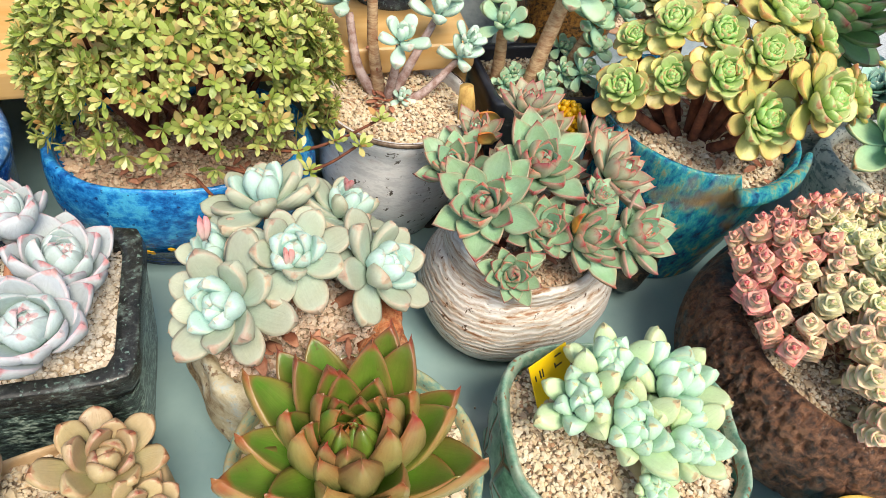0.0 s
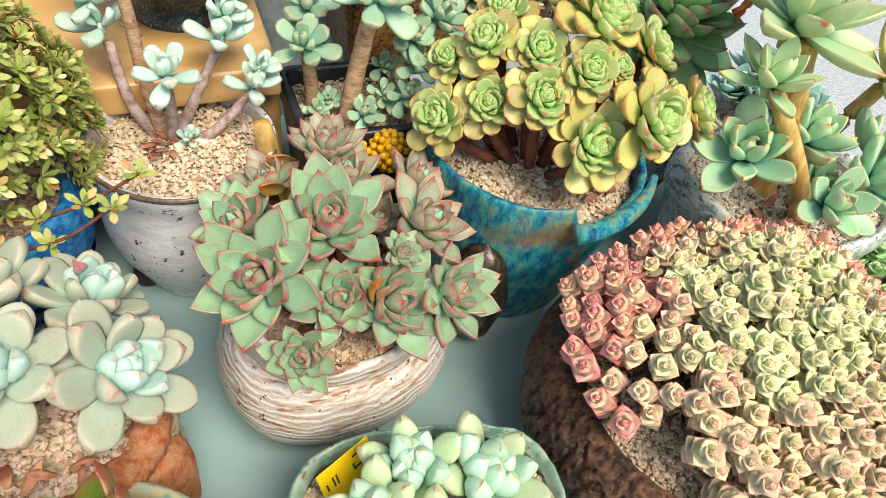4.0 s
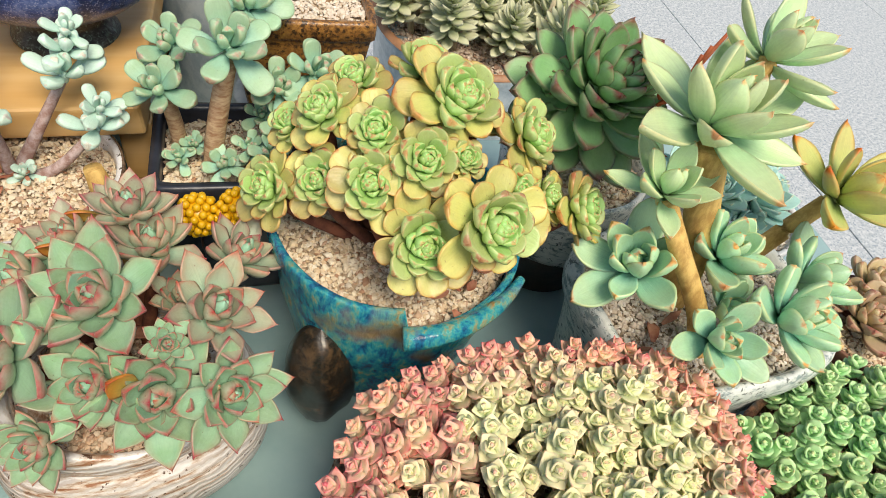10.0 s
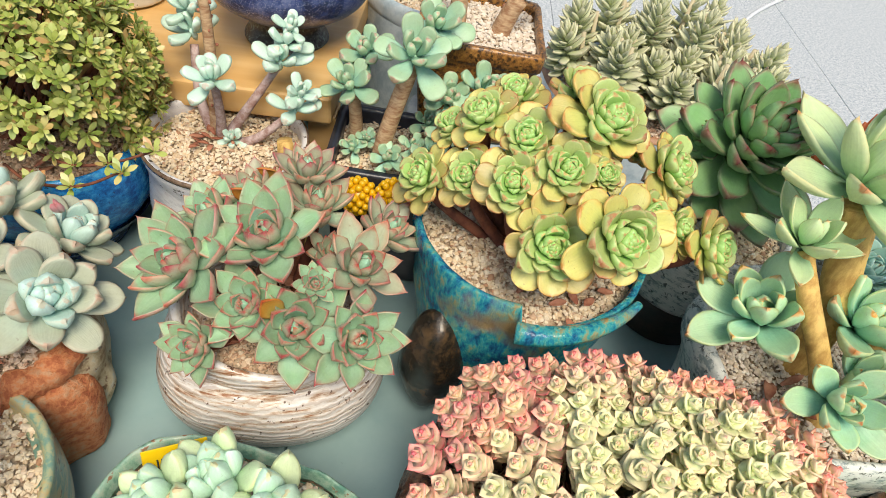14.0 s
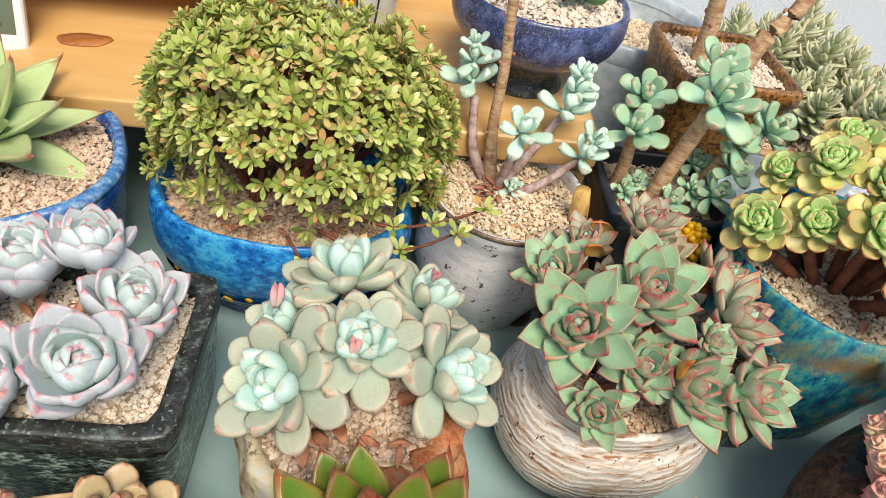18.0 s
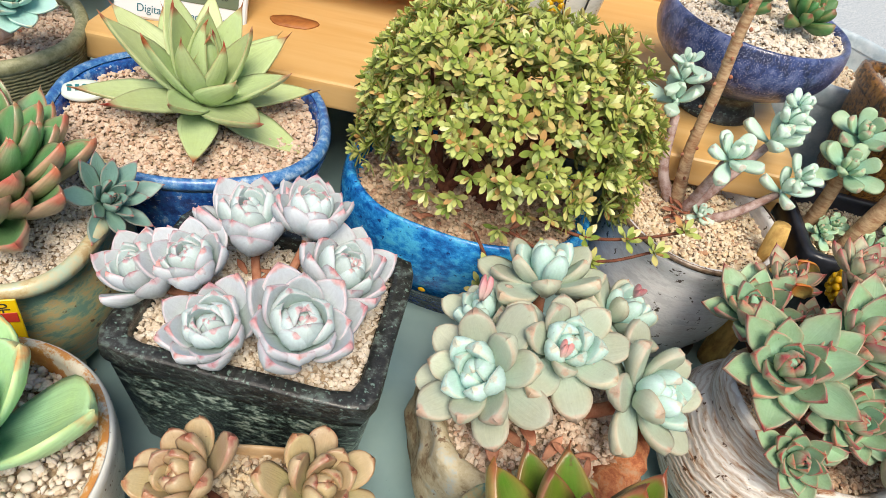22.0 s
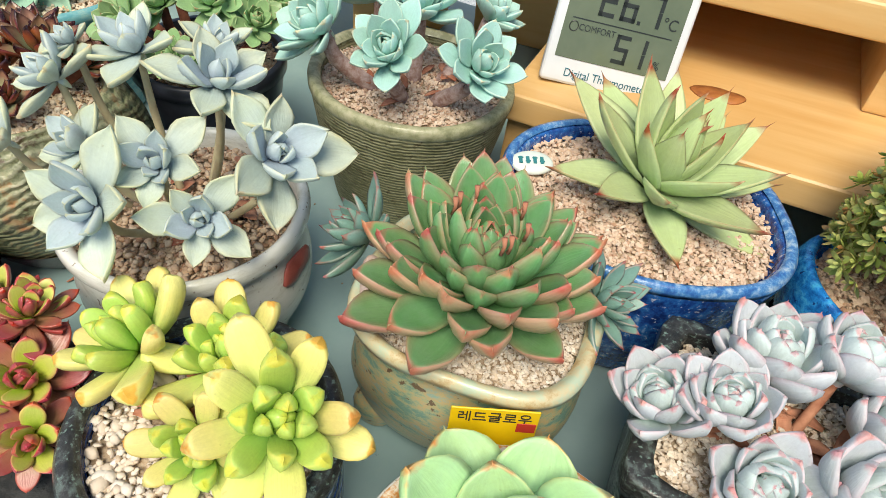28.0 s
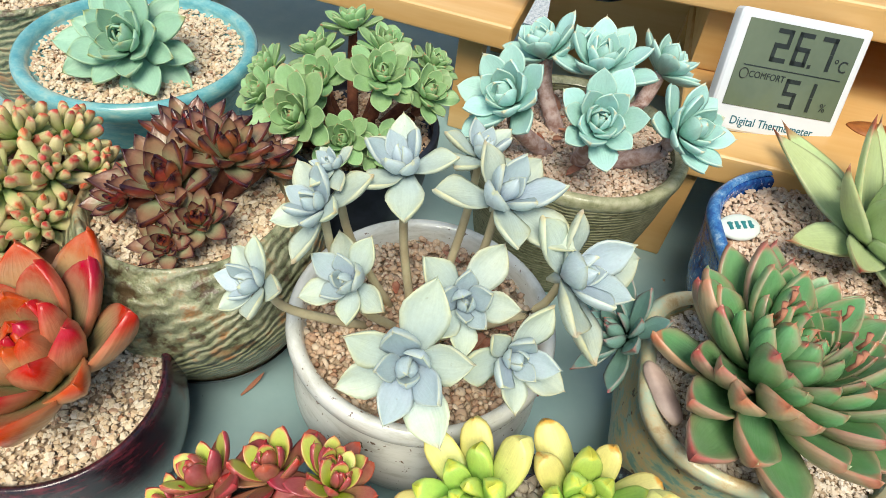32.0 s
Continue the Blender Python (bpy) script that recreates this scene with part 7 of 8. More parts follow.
for i, (x, y, z, r, n) in enumerate([(0.536, 0.124, 0.162, 0.046, 18), (0.568, 0.067, 0.160, 0.038, 15), (0.628, 0.078, 0.158, 0.044, 19), (0.602, 0.128, 0.165, 0.042, 16), (0.660, 0.104, 0.160, 0.044, 18), (0.604, 0.100, 0.140, 0.030, 12)]):
    K_SEDO.grow(sed, rel(x, y, z), ((x - 0.590) * 9, (y - 0.13) * 9 - 0.15, 1), r, i * 2, i + 6, count=n)

# the cream and coral string of stacked scales in the bark bowl
def stack(layers, spacing, size, seed, shape=(1.12, 0.18, 0.40, 1.62, 0.40, 0.20)):
    """A column of crossed pairs of scales that sit on one stem, the newest ones closed like a bud."""
    rnd = random.Random(seed)
    lf = leaf(*shape, base=0.95, mucro=0.05, rows=6, simple=True)
    V, F, U = tube([(0, 0, -0.03), (0, 0, layers * spacing * 0.5), (0, 0, layers * spacing * 0.85)], [0.002, 0.002, 0.001], 5)
    roots = [0]
    for k in range(layers):
        g = layers - 1 - k
        s = size * (1.0 if g > 2 else (0.46, 0.70, 0.90)[g]) * rnd.uniform(0.92, 1.08)
        el = (62, 44, 30)[g] if g < 3 else 22 - g
        for h in range(2):
            v, f, u = moved(lf, Matrix.Translation((0, 0, (k if g > 2 else layers - 3 + (2 - g) * 0.45) * spacing)) @ Matrix.Rotation(k * 1.5708 + h * 3.1416 + rnd.uniform(-0.12, 0.12) + seed, 4, "Z") @ Matrix.Rotation(-radians(el), 4, "Y") @ Matrix.Scale(s, 4))
            o = len(V)
            V, U = V + v, U + u
            F = F + [tuple(i + o for i in q) for q in f]
            roots.append(len(V) - 1)
    for p, q in zip(roots, roots[1:]):
        F.append((p, q, roots[0] + 1))
    return V, F, U


string = thing("stacked_crassula", "dense mound of stacked cream and coral crassula columns", "succulent", at=(0.448, 0.006, 0.104))
COLS = [[mesh_of("column", *stack(7 + k, 0.0044, 0.0100, k), m) for k in range(4)] for m in (S_NECK, S_NECK_PINK, S_NECK_RED)]
rnd = random.Random(77)
done = []
tries = 0
while len(done) < 296 and tries < 12000:
    tries += 1
    a, q = rnd.uniform(0, 6.283), math.sqrt(rnd.random())
    out = (abs(math.cos(a)) ** 2.7 + abs(math.sin(a)) ** 2.7) ** (-1 / 2.7)
    x, y = (0.122 if math.cos(a) > 0 else 0.134) * q * out * math.cos(a), (0.098 if a < 3.1416 else 0.112) * q * out * math.sin(a) - 0.014
    if any((x - u) ** 2 + (y - v) ** 2 < 0.0106 ** 2 for u, v in done):
        continue
    if x < -0.096 and -0.110 < y < -0.040:
        continue
    done.append((x, y))
    top = (0.046 + 0.034 * (1 - q ** 2.4) if y > -0.03 else 0.034 + 0.046 * (1 - q ** 2.4)) + rnd.uniform(-0.004, 0.007)
    tilt = Vector((x * 6.0 + rnd.uniform(-0.18, 0.18), y * 6.0 - 0.14 + rnd.uniform(-0.18, 0.18), 1))
    edge = q + 0.35 * noise.noise((x * 22, y * 22, 1))
    tone = 2 if (edge > 0.80 and y > -0.05) or (x < -0.066 and y > 0.012) else (1 if edge > 0.55 else 0)
    k = rnd.randrange(4)
    L = (7 + k) * 0.0044
    base = Vector((x, y, top)) - tilt.normalized() * L
    part("column", COLS[tone][k], None, string, ("", "pink-edged column of scales", "coral-red column of scales")[tone], facing(base, tilt, rnd.uniform(0, 6), rnd.uniform(0.86, 1.14)))
heap = [((0.082 * math.cos(i * 2.4) * math.sqrt(i / 90), 0.068 * math.sin(i * 2.4) * math.sqrt(i / 90), 0.012 + 0.012 * math.cos(i)), (math.cos(i * 2.4), math.sin(i * 2.4), 0.6), 0.018, i) for i in range(90)]
tagged(part("dry_stem_tangle", many("dry_stem_tangle", [sprig(small_leaf(0.2, 0.1), 5, seed=3)], heap, REDWOOD), None, string, "dry brown stems under the mound"), kind="stuff")

# fresh green scales at the front right corner
R = outline(56, 0.105, 0.085, 2.2)
pot("dark_round_pot", "dark brown round pot of fresh green scales", (0.700, -0.020), R, shell(0.085, 0.7, 0.95, 0.45, 0.97, 0.8, 0.08, 0.85), BARK)
bed((0.700, -0.020), shrunk(R, 0.9), 0.074, 0.006, BROWNISH, "brown gravel under green scales", 51)
fuzz = thing("green_stacked_sedum", "mound of tightly packed fresh green scale rosettes", "succulent", at=(0.700, -0.020, 0.076))
GREEN_COL = [mesh_of("column", *stack(6 + k, 0.0045, 0.0105, 9 + k, (1.0, 0.22, 0.45, 0.95, 0.55, 0.2)), S_FUZZ) for k in range(2)]
done = []
for _ in range(3000):
    a, q = rnd.uniform(0, 6.283), math.sqrt(rnd.random())
    x, y = 0.108 * q * math.cos(a), 0.088 * q * math.sin(a)
    if len(done) > 110 or any((x - u) ** 2 + (y - v) ** 2 < 0.0135 ** 2 for u, v in done):
        continue
    done.append((x, y))
    tilt = Vector((x * 6, y * 6 - 0.1, 1))
    part("column", GREEN_COL[len(done) % 2], None, fuzz, "", facing(Vector((x, y, 0.012 + 0.02 * (1 - q * q))) - tilt.normalized() * 0.012, tilt, rnd.uniform(0, 6), rnd.uniform(0.9, 1.2)))

# ---- things on the shelf and round the edges ----
def lettering(body, size, mat, parent, m, label="", extrude=0.0002):
    """A line of writing in the built-in font, as a mesh."""
    cu = bpy.data.curves.new("writing", "FONT")
    cu.body, cu.size, cu.extrude, cu.align_x, cu.align_y = body, size, extrude, "CENTER", "CENTER"
    ob = bpy.data.objects.new("writing", cu)
    me = bpy.data.meshes.new_from_object(ob)
    bpy.data.objects.remove(ob)
    return tagged(part("writing", me, mat, parent, label, m), kind="stuff")


# digital thermometer leaning on the lower board
XA = (Vector((-0.269, 0.368, 0.121)) - Vector((-0.369, 0.337, 0.129))).normalized()
UP = (Vector((-0.273, 0.401, 0.195)) - Vector((-0.269, 0.368, 0.121))).normalized()
NO = XA.cross(UP).normalized()
UP = NO.cross(XA)
ORG = Vector((-0.3175, 0.3525, 0.1295)) + UP * 0.043
FACE = Matrix(((XA.x, UP.x, NO.x, ORG.x), (XA.y, UP.y, NO.y, ORG.y), (XA.z, UP.z, NO.z, ORG.z), (0, 0, 0, 1)))
meter = thing("digital_thermometer", "white digital thermometer with a grey-green screen, leaning back", "thermometer", at=ORG)
LOC = Matrix.Translation(-ORG) @ FACE @ Matrix.Diagonal((1.02, 1.14, 1.0, 1.0))
part("case", bar(-0.0535, -0.0405, -0.014, 0.0535, 0.0405, 0.0, 0.004, 3), WHITE_PLASTIC, meter, m=LOC)
part("screen", bar(-0.046, -0.0225, 0.0002, 0.046, 0.0345, 0.0008, 0.0002, 1), LCD, meter, "grey-green liquid crystal screen", LOC)
INKED = plain("dark_screen_segment", (0.016, 0.02, 0.016), (0.025, 0.03, 0.024), 30.0, 0.3, 0.0)
def ink(x0, y0, x1, y1, label=""):
    part("segment", bar(x0, y0, 0.0009, x1, y1, 0.0012, 0), INKED, meter, label, LOC)
SEVEN = {"2": "abged", "6": "afgedc", "7": "abc", "5": "afgcd", "1": "bc"}
def digit(ch, x, y, w, h, t):
    """A seven-segment figure with its lower left corner at x, y."""
    box = {"a": (0, h - t, w, h), "g": (0, h / 2 - t / 2, w, h / 2 + t / 2), "d": (0, 0, w, t), "f": (0, h / 2, t, h), "e": (0, 0, t, h / 2), "b": (w - t, h / 2, w, h), "c": (w - t, 0, w, h / 2)}
    for key in SEVEN[ch]:
        x0, y0, x1, y1 = box[key]
        ink(x + x0 + 0.0002, y + y0 + 0.0002, x + x1 - 0.0002, y + y1 - 0.0002)
for ch, x in (("2", -0.022), ("6", -0.005), ("7", 0.0145)):
    digit(ch, x, 0.0095, 0.0128, 0.0220, 0.0034)
ink(0.0095, 0.0095, 0.0120, 0.0120)
for ch, x in (("5", -0.002), ("1", 0.012)):
    digit(ch, x, -0.0190, 0.0120, 0.0200, 0.0032)
ink(-0.040, 0.0048, 0.040, 0.0055, "thin dividing line")
lettering("\u00b0C", 0.011, INKED, meter, LOC @ Matrix.Translation((0.0355, 0.014, 0.0010)), "degree sign")
lettering("%", 0.008, INKED, meter, LOC @ Matrix.Translation((0.0345, -0.0145, 0.0010)), "percent sign")
lettering("COMFORT", 0.0062, INKED, meter, LOC @ Matrix.Translation((-0.0185, -0.0005, 0.0010)), "comfort reading")
ringp = [(0.0034 * math.cos(k * 0.3927), 0.0034 * math.sin(k * 0.3927), 0.001) for k in range(17)]
part("comfort_face", mesh_of("comfort_face", *tube(ringp, [0.0004] * 17, 5), INKED), None, meter, "small round face sign", LOC @ Matrix.Translation((-0.0375, -0.0005, 0)))
lettering("Digital Thermometer", 0.0082, plain("teal_print", (0.02, 0.12, 0.16), (0.03, 0.14, 0.18), 40.0, 0.5, 0.0), meter, LOC @ Matrix.Translation((0.0, -0.0325, 0.0003)), "teal printed words")
part("stand", bar(-0.012, -0.036, -0.030, 0.012, -0.030, -0.0135, 0.001), WHITE_PLASTIC, meter, m=LOC)


# yellow plant tags
def tag(label, at, yaw, lean, w, h, marks, seed):
    ob = tagged(part("plant_tag", bar(-w / 2, -0.0006, -0.03, w / 2, 0.0006, h, 0.0004, 1), YELLOW_TAG, m=Matrix.Translation(at) @ Matrix.Rotation(yaw, 4, "Z") @ Matrix.Rotation(lean, 4, "X")), label, "plant tag")
    r = random.Random(seed)
    step = w * 0.84 / max(1, marks)
    for i in range(marks):
        x = -w * 0.42 + i * step
        for _ in range(3):
            a, b = r.uniform(0, step * 0.5), r.uniform(0, h * 0.5)
            if r.random() < 0.5:
                part("pen_mark", bar(x + a, -0.0010, h * 0.25 + b, x + a + step * 0.4, -0.0006, h * 0.25 + b + 0.0009, 0), INK, ob, "unreadable black pen stroke")
            else:
                part("pen_mark", bar(x + a, -0.0010, h * 0.22, x + a + 0.0009, -0.0006, h * 0.22 + max(0.004, b), 0), INK, ob, "unreadable black pen stroke")
    return ob
big_tag = tag("yellow plastic plant tag with black Korean handwriting", (-0.284, 0.036, 0.100), 0.42, radians(-8), 0.046, 0.018, 0, 2)
lettering("\ub808\ub4dc\uae00\ub85c\uc6b0", 0.0085, INK, big_tag, Matrix.Translation((0, -0.0008, 0.0115)) @ Matrix.Rotation(radians(90), 4, "X"), "black handwritten Korean word")
RED_INK = plain("red_ink", (0.5, 0.03, 0.02), (0.6, 0.05, 0.03), 30.0, 0.5, 0.0)
part("heart_mark", bar(0.012, -0.0012, 0.002, 0.022, -0.0008, 0.009, 0.0002, 1), RED_INK, big_tag, "small red drawn mark")
tag("small yellow plant tag standing in gravel", (0.189, 0.003, 0.094), 0.42, radians(-34), 0.035, 0.016, 2, 5)

# two yellow bead-flower picks
BEAD = mesh_of("bead", *turned(rounded([(0, -1), (0.7, -0.75), (1, 0), (0.7, 0.75), (0, 1)], 1), outline(8, 1, 1)), FLOWERS)
for x, y, z, r in ((0.283, 0.226, 0.126, 0.0145), (0.2545, 0.227, 0.122, 0.0135)):
    ball = thing("bead_flower", "ball of small yellow enamel beads on a wire pick", "ornament", "yellow bead flowers", (x, y, z))
    part("core", mesh_of("core", *turned(rounded([(0, -1), (0.7, -0.75), (1, 0), (0.7, 0.75), (0, 1)], 2), outline(12, r * 0.86, r * 0.86), lambda p, u, j, r=r: (p[0], p[1], p[2] * r * 0.86)), FLOWERS), None, ball, "yellow core between the beads")
    part("wire", mesh_of("wire", *tube([(0, 0, -0.05), (0, 0, -r * 0.6)], [0.0009, 0.0009], 6), DARKFOOT), None, ball, "thin dark wire")
    for k in range(62):
        zz = 1 - 2 * (k + 0.5) / 62
        rr = math.sqrt(1 - zz * zz)
        a = k * GOLDEN
        part("bead", BEAD, None, ball, "", Matrix.Translation((r * rr * math.cos(a), r * rr * math.sin(a), r * zz)) @ Matrix.Scale(0.0031, 4))

# speckled blue bowl on a dark pedestal
R = outline(72, 0.076, 0.076, 2.0, 0, 0.012, 61)
bowl = pot("speckled_blue_bowl", "round speckled blue glazed bowl on a dark pedestal foot", (0.158, 0.402, 0.152), R, [(0, 0.022), (0.34, 0.022), (0.60, 0.030), (0.92, 0.046), (1.02, 0.064), (1.0, 0.080), (0.97, 0.086), (0.92, 0.085), (0.89, 0.078), (0, 0.077)], SPECKLED_BLUE)
part("foot", mesh_of("foot", *turned(rounded([(0, 0), (0.50, 0.0), (0.52, 0.003), (0.46, 0.010), (0.40, 0.018), (0.46, 0.027), (0, 0.028)], 2), R), BLACK_GLAZE), None, bowl, "dark glazed pedestal foot")
bed((0.158, 0.402, 0.152), shrunk(R, 0.91), 0.081, 0.0058, PALE, "white gravel in the speckled blue bowl", 62, 0.003)
S_CACT = leaf_material("dark_green_ribbed_skin", (0.06, 0.15, 0.06), (0.09, 0.20, 0.08), (0.26, 0.22, 0.10), (0.22, 0.10, 0.06), 0.92, 0.10, 0.45)
K_CACT = Kind("ribbed", S_CACT, [dict(width=0.5, thick=0.3, wide=0.6, tip=1.1, curl=0.7, cup=0.1), dict(width=0.48, thick=0.3, wide=0.62, tip=1.1, curl=0.45, cup=0.1)], 17, 5, (84, 14), (0.42, 1.0), 0.4, 0.13)
cact = thing("small_dark_succulents", "three small dark green pointed succulents on white gravel", "succulent", at=(0.158, 0.402, 0.232))
for i, (x, y, z, r) in enumerate(((-0.022, -0.012, 0.012, 0.024), (0.026, -0.018, 0.014, 0.026), (0.004, 0.026, 0.014, 0.024))):
    K_CACT.grow(cact, (x, y, z), (x * 6, y * 4 - 0.2, 1), r, i, i + 1)

# rusty square pot with two ringed trunks
R, prof = trough(0.056, 0.056, 0.100, 0.10, 0.78, 0.086)
low_box = thing("grey_stand", "grey-blue glazed upturned pot used as a stand", "pot stand", at=(0.335, 0.395, 0.0))
part("body", mesh_of("body", *turned(rounded([(0, 0), (1.0, 0.0), (1.02, 0.004), (0.92, 0.05), (0.86, 0.1), (0.84, 0.1045), (0, 0.105)], 2), outline(48, 0.066, 0.066)), PALE_BLUE), None, low_box)
sq = pot("rusty_square_pot", "square rusty-brown glazed pot of two thick trunks", (0.335, 0.395, 0.1055), R, prof, RUSTY_SQUARE, wobble(0.012, 40, 3), steps=1)
part("rim", mesh_of("rim", *hoop([(0.985, 0.0855), (1.012, 0.087), (1.012, 0.0985), (0.995, 0.1012), (0.915, 0.1012), (0.897, 0.0985)], R, wobble(0.012, 40, 3)), RUSTY_SQUARE), None, sq, "flat worn rim")
bed((0.335, 0.395, 0.1055), shrunk(R, 0.885), 0.092, 0.006, PALE, "white gravel in the rusty square pot", 64, 0.002)
twin = thing("twin_trunk_succulent", "succulent with two thick ringed brown trunks", "succulent", at=(0.335, 0.395, 0.196))
branch(twin, [(-0.022, 0.0, -0.004), (-0.024, 0.002, 0.03), (-0.030, 0.004, 0.07), (-0.028, 0.01, 0.115)], [0.0085, 0.0075, 0.007, 0.0066], RINGED, "thick ringed brown trunk")
branch(twin, [(0.016, -0.004, -0.004), (0.026, -0.002, 0.03), (0.046, 0.004, 0.06), (0.058, 0.01, 0.105)], [0.0095, 0.008, 0.0075, 0.007], RINGED, "thick ringed brown trunk")
for k in range(24):
    u = k / 24
    a = k * 2.4
    side = k % 2
    x = (-0.022 - 0.008 * u) if side else (0.018 + 0.040 * u)
    part("leaf_scar", mesh_of("leaf_scar", *turned(rounded([(0, -0.001), (1, 0), (0.6, 0.002), (0, 0.0026)], 1), outline(8, 0.0032, 0.0018)), DRIED), None, twin, "", Matrix.Translation((x + 0.0075 * math.cos(a), 0.003 + 0.0075 * math.sin(a), 0.008 + 0.1 * u)) @ facing((0, 0, 0), (math.cos(a), math.sin(a), 0.25)))
for i, (x, y, z) in enumerate(((-0.028, 0.012, 0.128), (0.062, 0.012, 0.118))):
    K_PACHY.grow(twin, (x, y, z), (x * 5, -0.2, 1), 0.036, i, i + 5)

# pale-blue planter of silvery upright rosettes, standing lower behind the table
R = outline(72, 0.175, 0.150, 2.3, 0.1, 0.02, 66)
pale = pot("pale_blue_planter", "wide pale blue planter with a brown rim edge", (0.640, 0.720, -0.30), R, [(0, 0.006), (0.72, 0.006), (0.76, 0.0), (0.80, 0.003), (0.92, 0.15), (0.97, 0.26), (1.0, 0.285), (1.02, 0.298), (0.99, 0.304), (0.94, 0.302), (0.92, 0.29), (0, 0.288)], PALE_BLUE)
part("rim_edge", mesh_of("rim_edge", *hoop([(1.022, 0.299), (1.0, 0.3055), (0.97, 0.3055)], R), plain("brown_rim_line", (0.30, 0.14, 0.07), (0.40, 0.20, 0.10), 60.0, 0.5)), None, pale, "thin brown rim edge")
bed((0.640, 0.720, -0.30), shrunk(R, 0.93), 0.292, 0.010, PINKISH, "pinkish gravel in the pale blue planter", 67, 0.006)
silver = thing("silver_kalanchoe", "crowd of upright silvery-green rosettes with narrow leaves", "succulent", at=(0.640, 0.720, 0.0))
PLUME = [leaf(0.40, 0.12, 0.55, 1.30, 0.55, 0.25, rows=7, simple=True), leaf(0.36, 0.11, 0.58, 1.35, 0.30, 0.25, rows=7, simple=True)]
rnd = random.Random(15)
plumes = []
for i in range(26):
    a, q = i * 2.4, math.sqrt((i + 0.5) / 26)
    x, y = 0.150 * q * math.cos(a), 0.125 * q * math.sin(a)
    tall = rnd.uniform(0.075, 0.125)
    part("stem", mesh_of("stem", *tube([(x * 0.9, y * 0.9, -0.01), (x, y, tall * 0.9)], [0.005, 0.003], 7), GHOSTSTEM), None, silver)
    whorl = []
    for k in range(46):
        f = k / 45
        size = 0.040 - 0.020 * f ** 2
        whorl.append(moved(PLUME[k % 2], Matrix.Translation((0, 0, tall * (0.22 + 0.78 * f))) @ Matrix.Rotation(k * GOLDEN + rnd.uniform(-0.1, 0.1), 4, "Z") @ Matrix.Rotation(-radians(10 + 68 * f ** 3 + rnd.uniform(-8, 8)), 4, "Y") @ Matrix.Scale(size * rnd.uniform(0.9, 1.1), 4)))
    stand = Matrix.Translation((x, y, 0)) @ facing((0, 0, 0), (x * 2.4, y * 2.4 - 0.1, 1))
    plumes.append(moved(joined(whorl), stand))
tagged(part("foliage", mesh_of("foliage", *joined(plumes), S_KAL), None, silver, "upright plumes of narrow silvery leaves"), kind="stuff")

# white pot with painted branches, behind the little tree
R = outline(64, 0.052, 0.052, 2.0, 0, 0.02, 70)
wf = pot("painted_white_pot", "tall white pot painted with dark branches and yellow flowers", (-0.010, 0.440, 0.148), R, shell(0.165, 0.78, 0.98, 0.4, 1.0, 0.8, 0.10, 0.9), OFFWHITE)
for k, (a0, a1, z0, z1) in enumerate(((230, 250, 0.01, 0.13), (262, 275, 0.02, 0.15), (288, 280, 0.01, 0.11), (300, 315, 0.02, 0.14), (246, 232, 0.05, 0.12))):
    pts = [(0.0535 * math.cos(radians(a0 + (a1 - a0) * u)), 0.0535 * math.sin(radians(a0 + (a1 - a0) * u)), z0 + (z1 - z0) * u) for u in (0, 0.3, 0.6, 1.0)]
    part("painted_branch", mesh_of("painted_branch", *tube(bent(pts, 4), [0.0011, 0.0006], 6), INK), None, wf, "dark painted branch")
PETAL = mesh_of("petal_dot", *turned(rounded([(0, -0.0006), (1, 0), (0.7, 0.0014), (0, 0.002)], 1), outline(9, 0.0034, 0.0034)), FLOWERS)
for a, z in ((238, 0.118), (252, 0.078), (268, 0.128), (276, 0.062), (292, 0.10), (310, 0.122), (246, 0.146), (284, 0.148)):
    for k in range(6):
        b = k * 1.047
        da, dz = 5.5 * math.cos(b), 0.0052 * math.sin(b)
        c = Vector((math.cos(radians(a + da)), math.sin(radians(a + da)), 0))
        part("petal_dot", PETAL, None, wf, "raised yellow petal", facing(c * 0.0528 + Vector((0, 0, z + dz)), c))
    c = Vector((math.cos(radians(a)), math.sin(radians(a)), 0))
    part("flower_centre", mesh_of("flower_centre", *moved(turned([(1, 0), (0.7, 0.0018), (0, 0.0024)], outline(8, 0.0022, 0.0022)), facing(c * 0.0528 + Vector((0, 0, z)), c)), INK), None, wf, "dark flower centre")

# dark and grey pots at the back
for name, label, at, r, h, mat in (("dark_pot", "dark brown glazed pot on the pine shelf", (-0.490, 0.525, 0.142), 0.055, 0.085, OXBLOOD), ("grey_blue_pot", "tall grey-blue glazed pot behind the shelf", (0.300, 0.545, -0.30), 0.090, 0.47, PALE_BLUE), ("dark_pot", "olive-brown pot at the corner of the table", (-0.975, 0.285, 0.0), 0.066, 0.125, OWL)):
    R = outline(48, r, r, 2.0, 0, 0.02, h * 100)
    one = pot(name, label, at, R, shell(h, 0.7, 0.95, 0.45, 0.98, 0.8, 0.09, 0.9), mat)
    part("rim", mesh_of("rim", *hoop(rounded([(0.985, h * 0.95), (1.018, h * 0.965), (1.020, h * 0.99), (0.985, h + 0.0015), (0.93, h + 0.001), (0.905, h * 0.975)], 2), R), mat), None, one, "rounded rim")
    bed(at, shrunk(R, 0.9), h * 0.93, 0.006, CREAM, "cream gravel in a pot at the back", int(h * 1000))

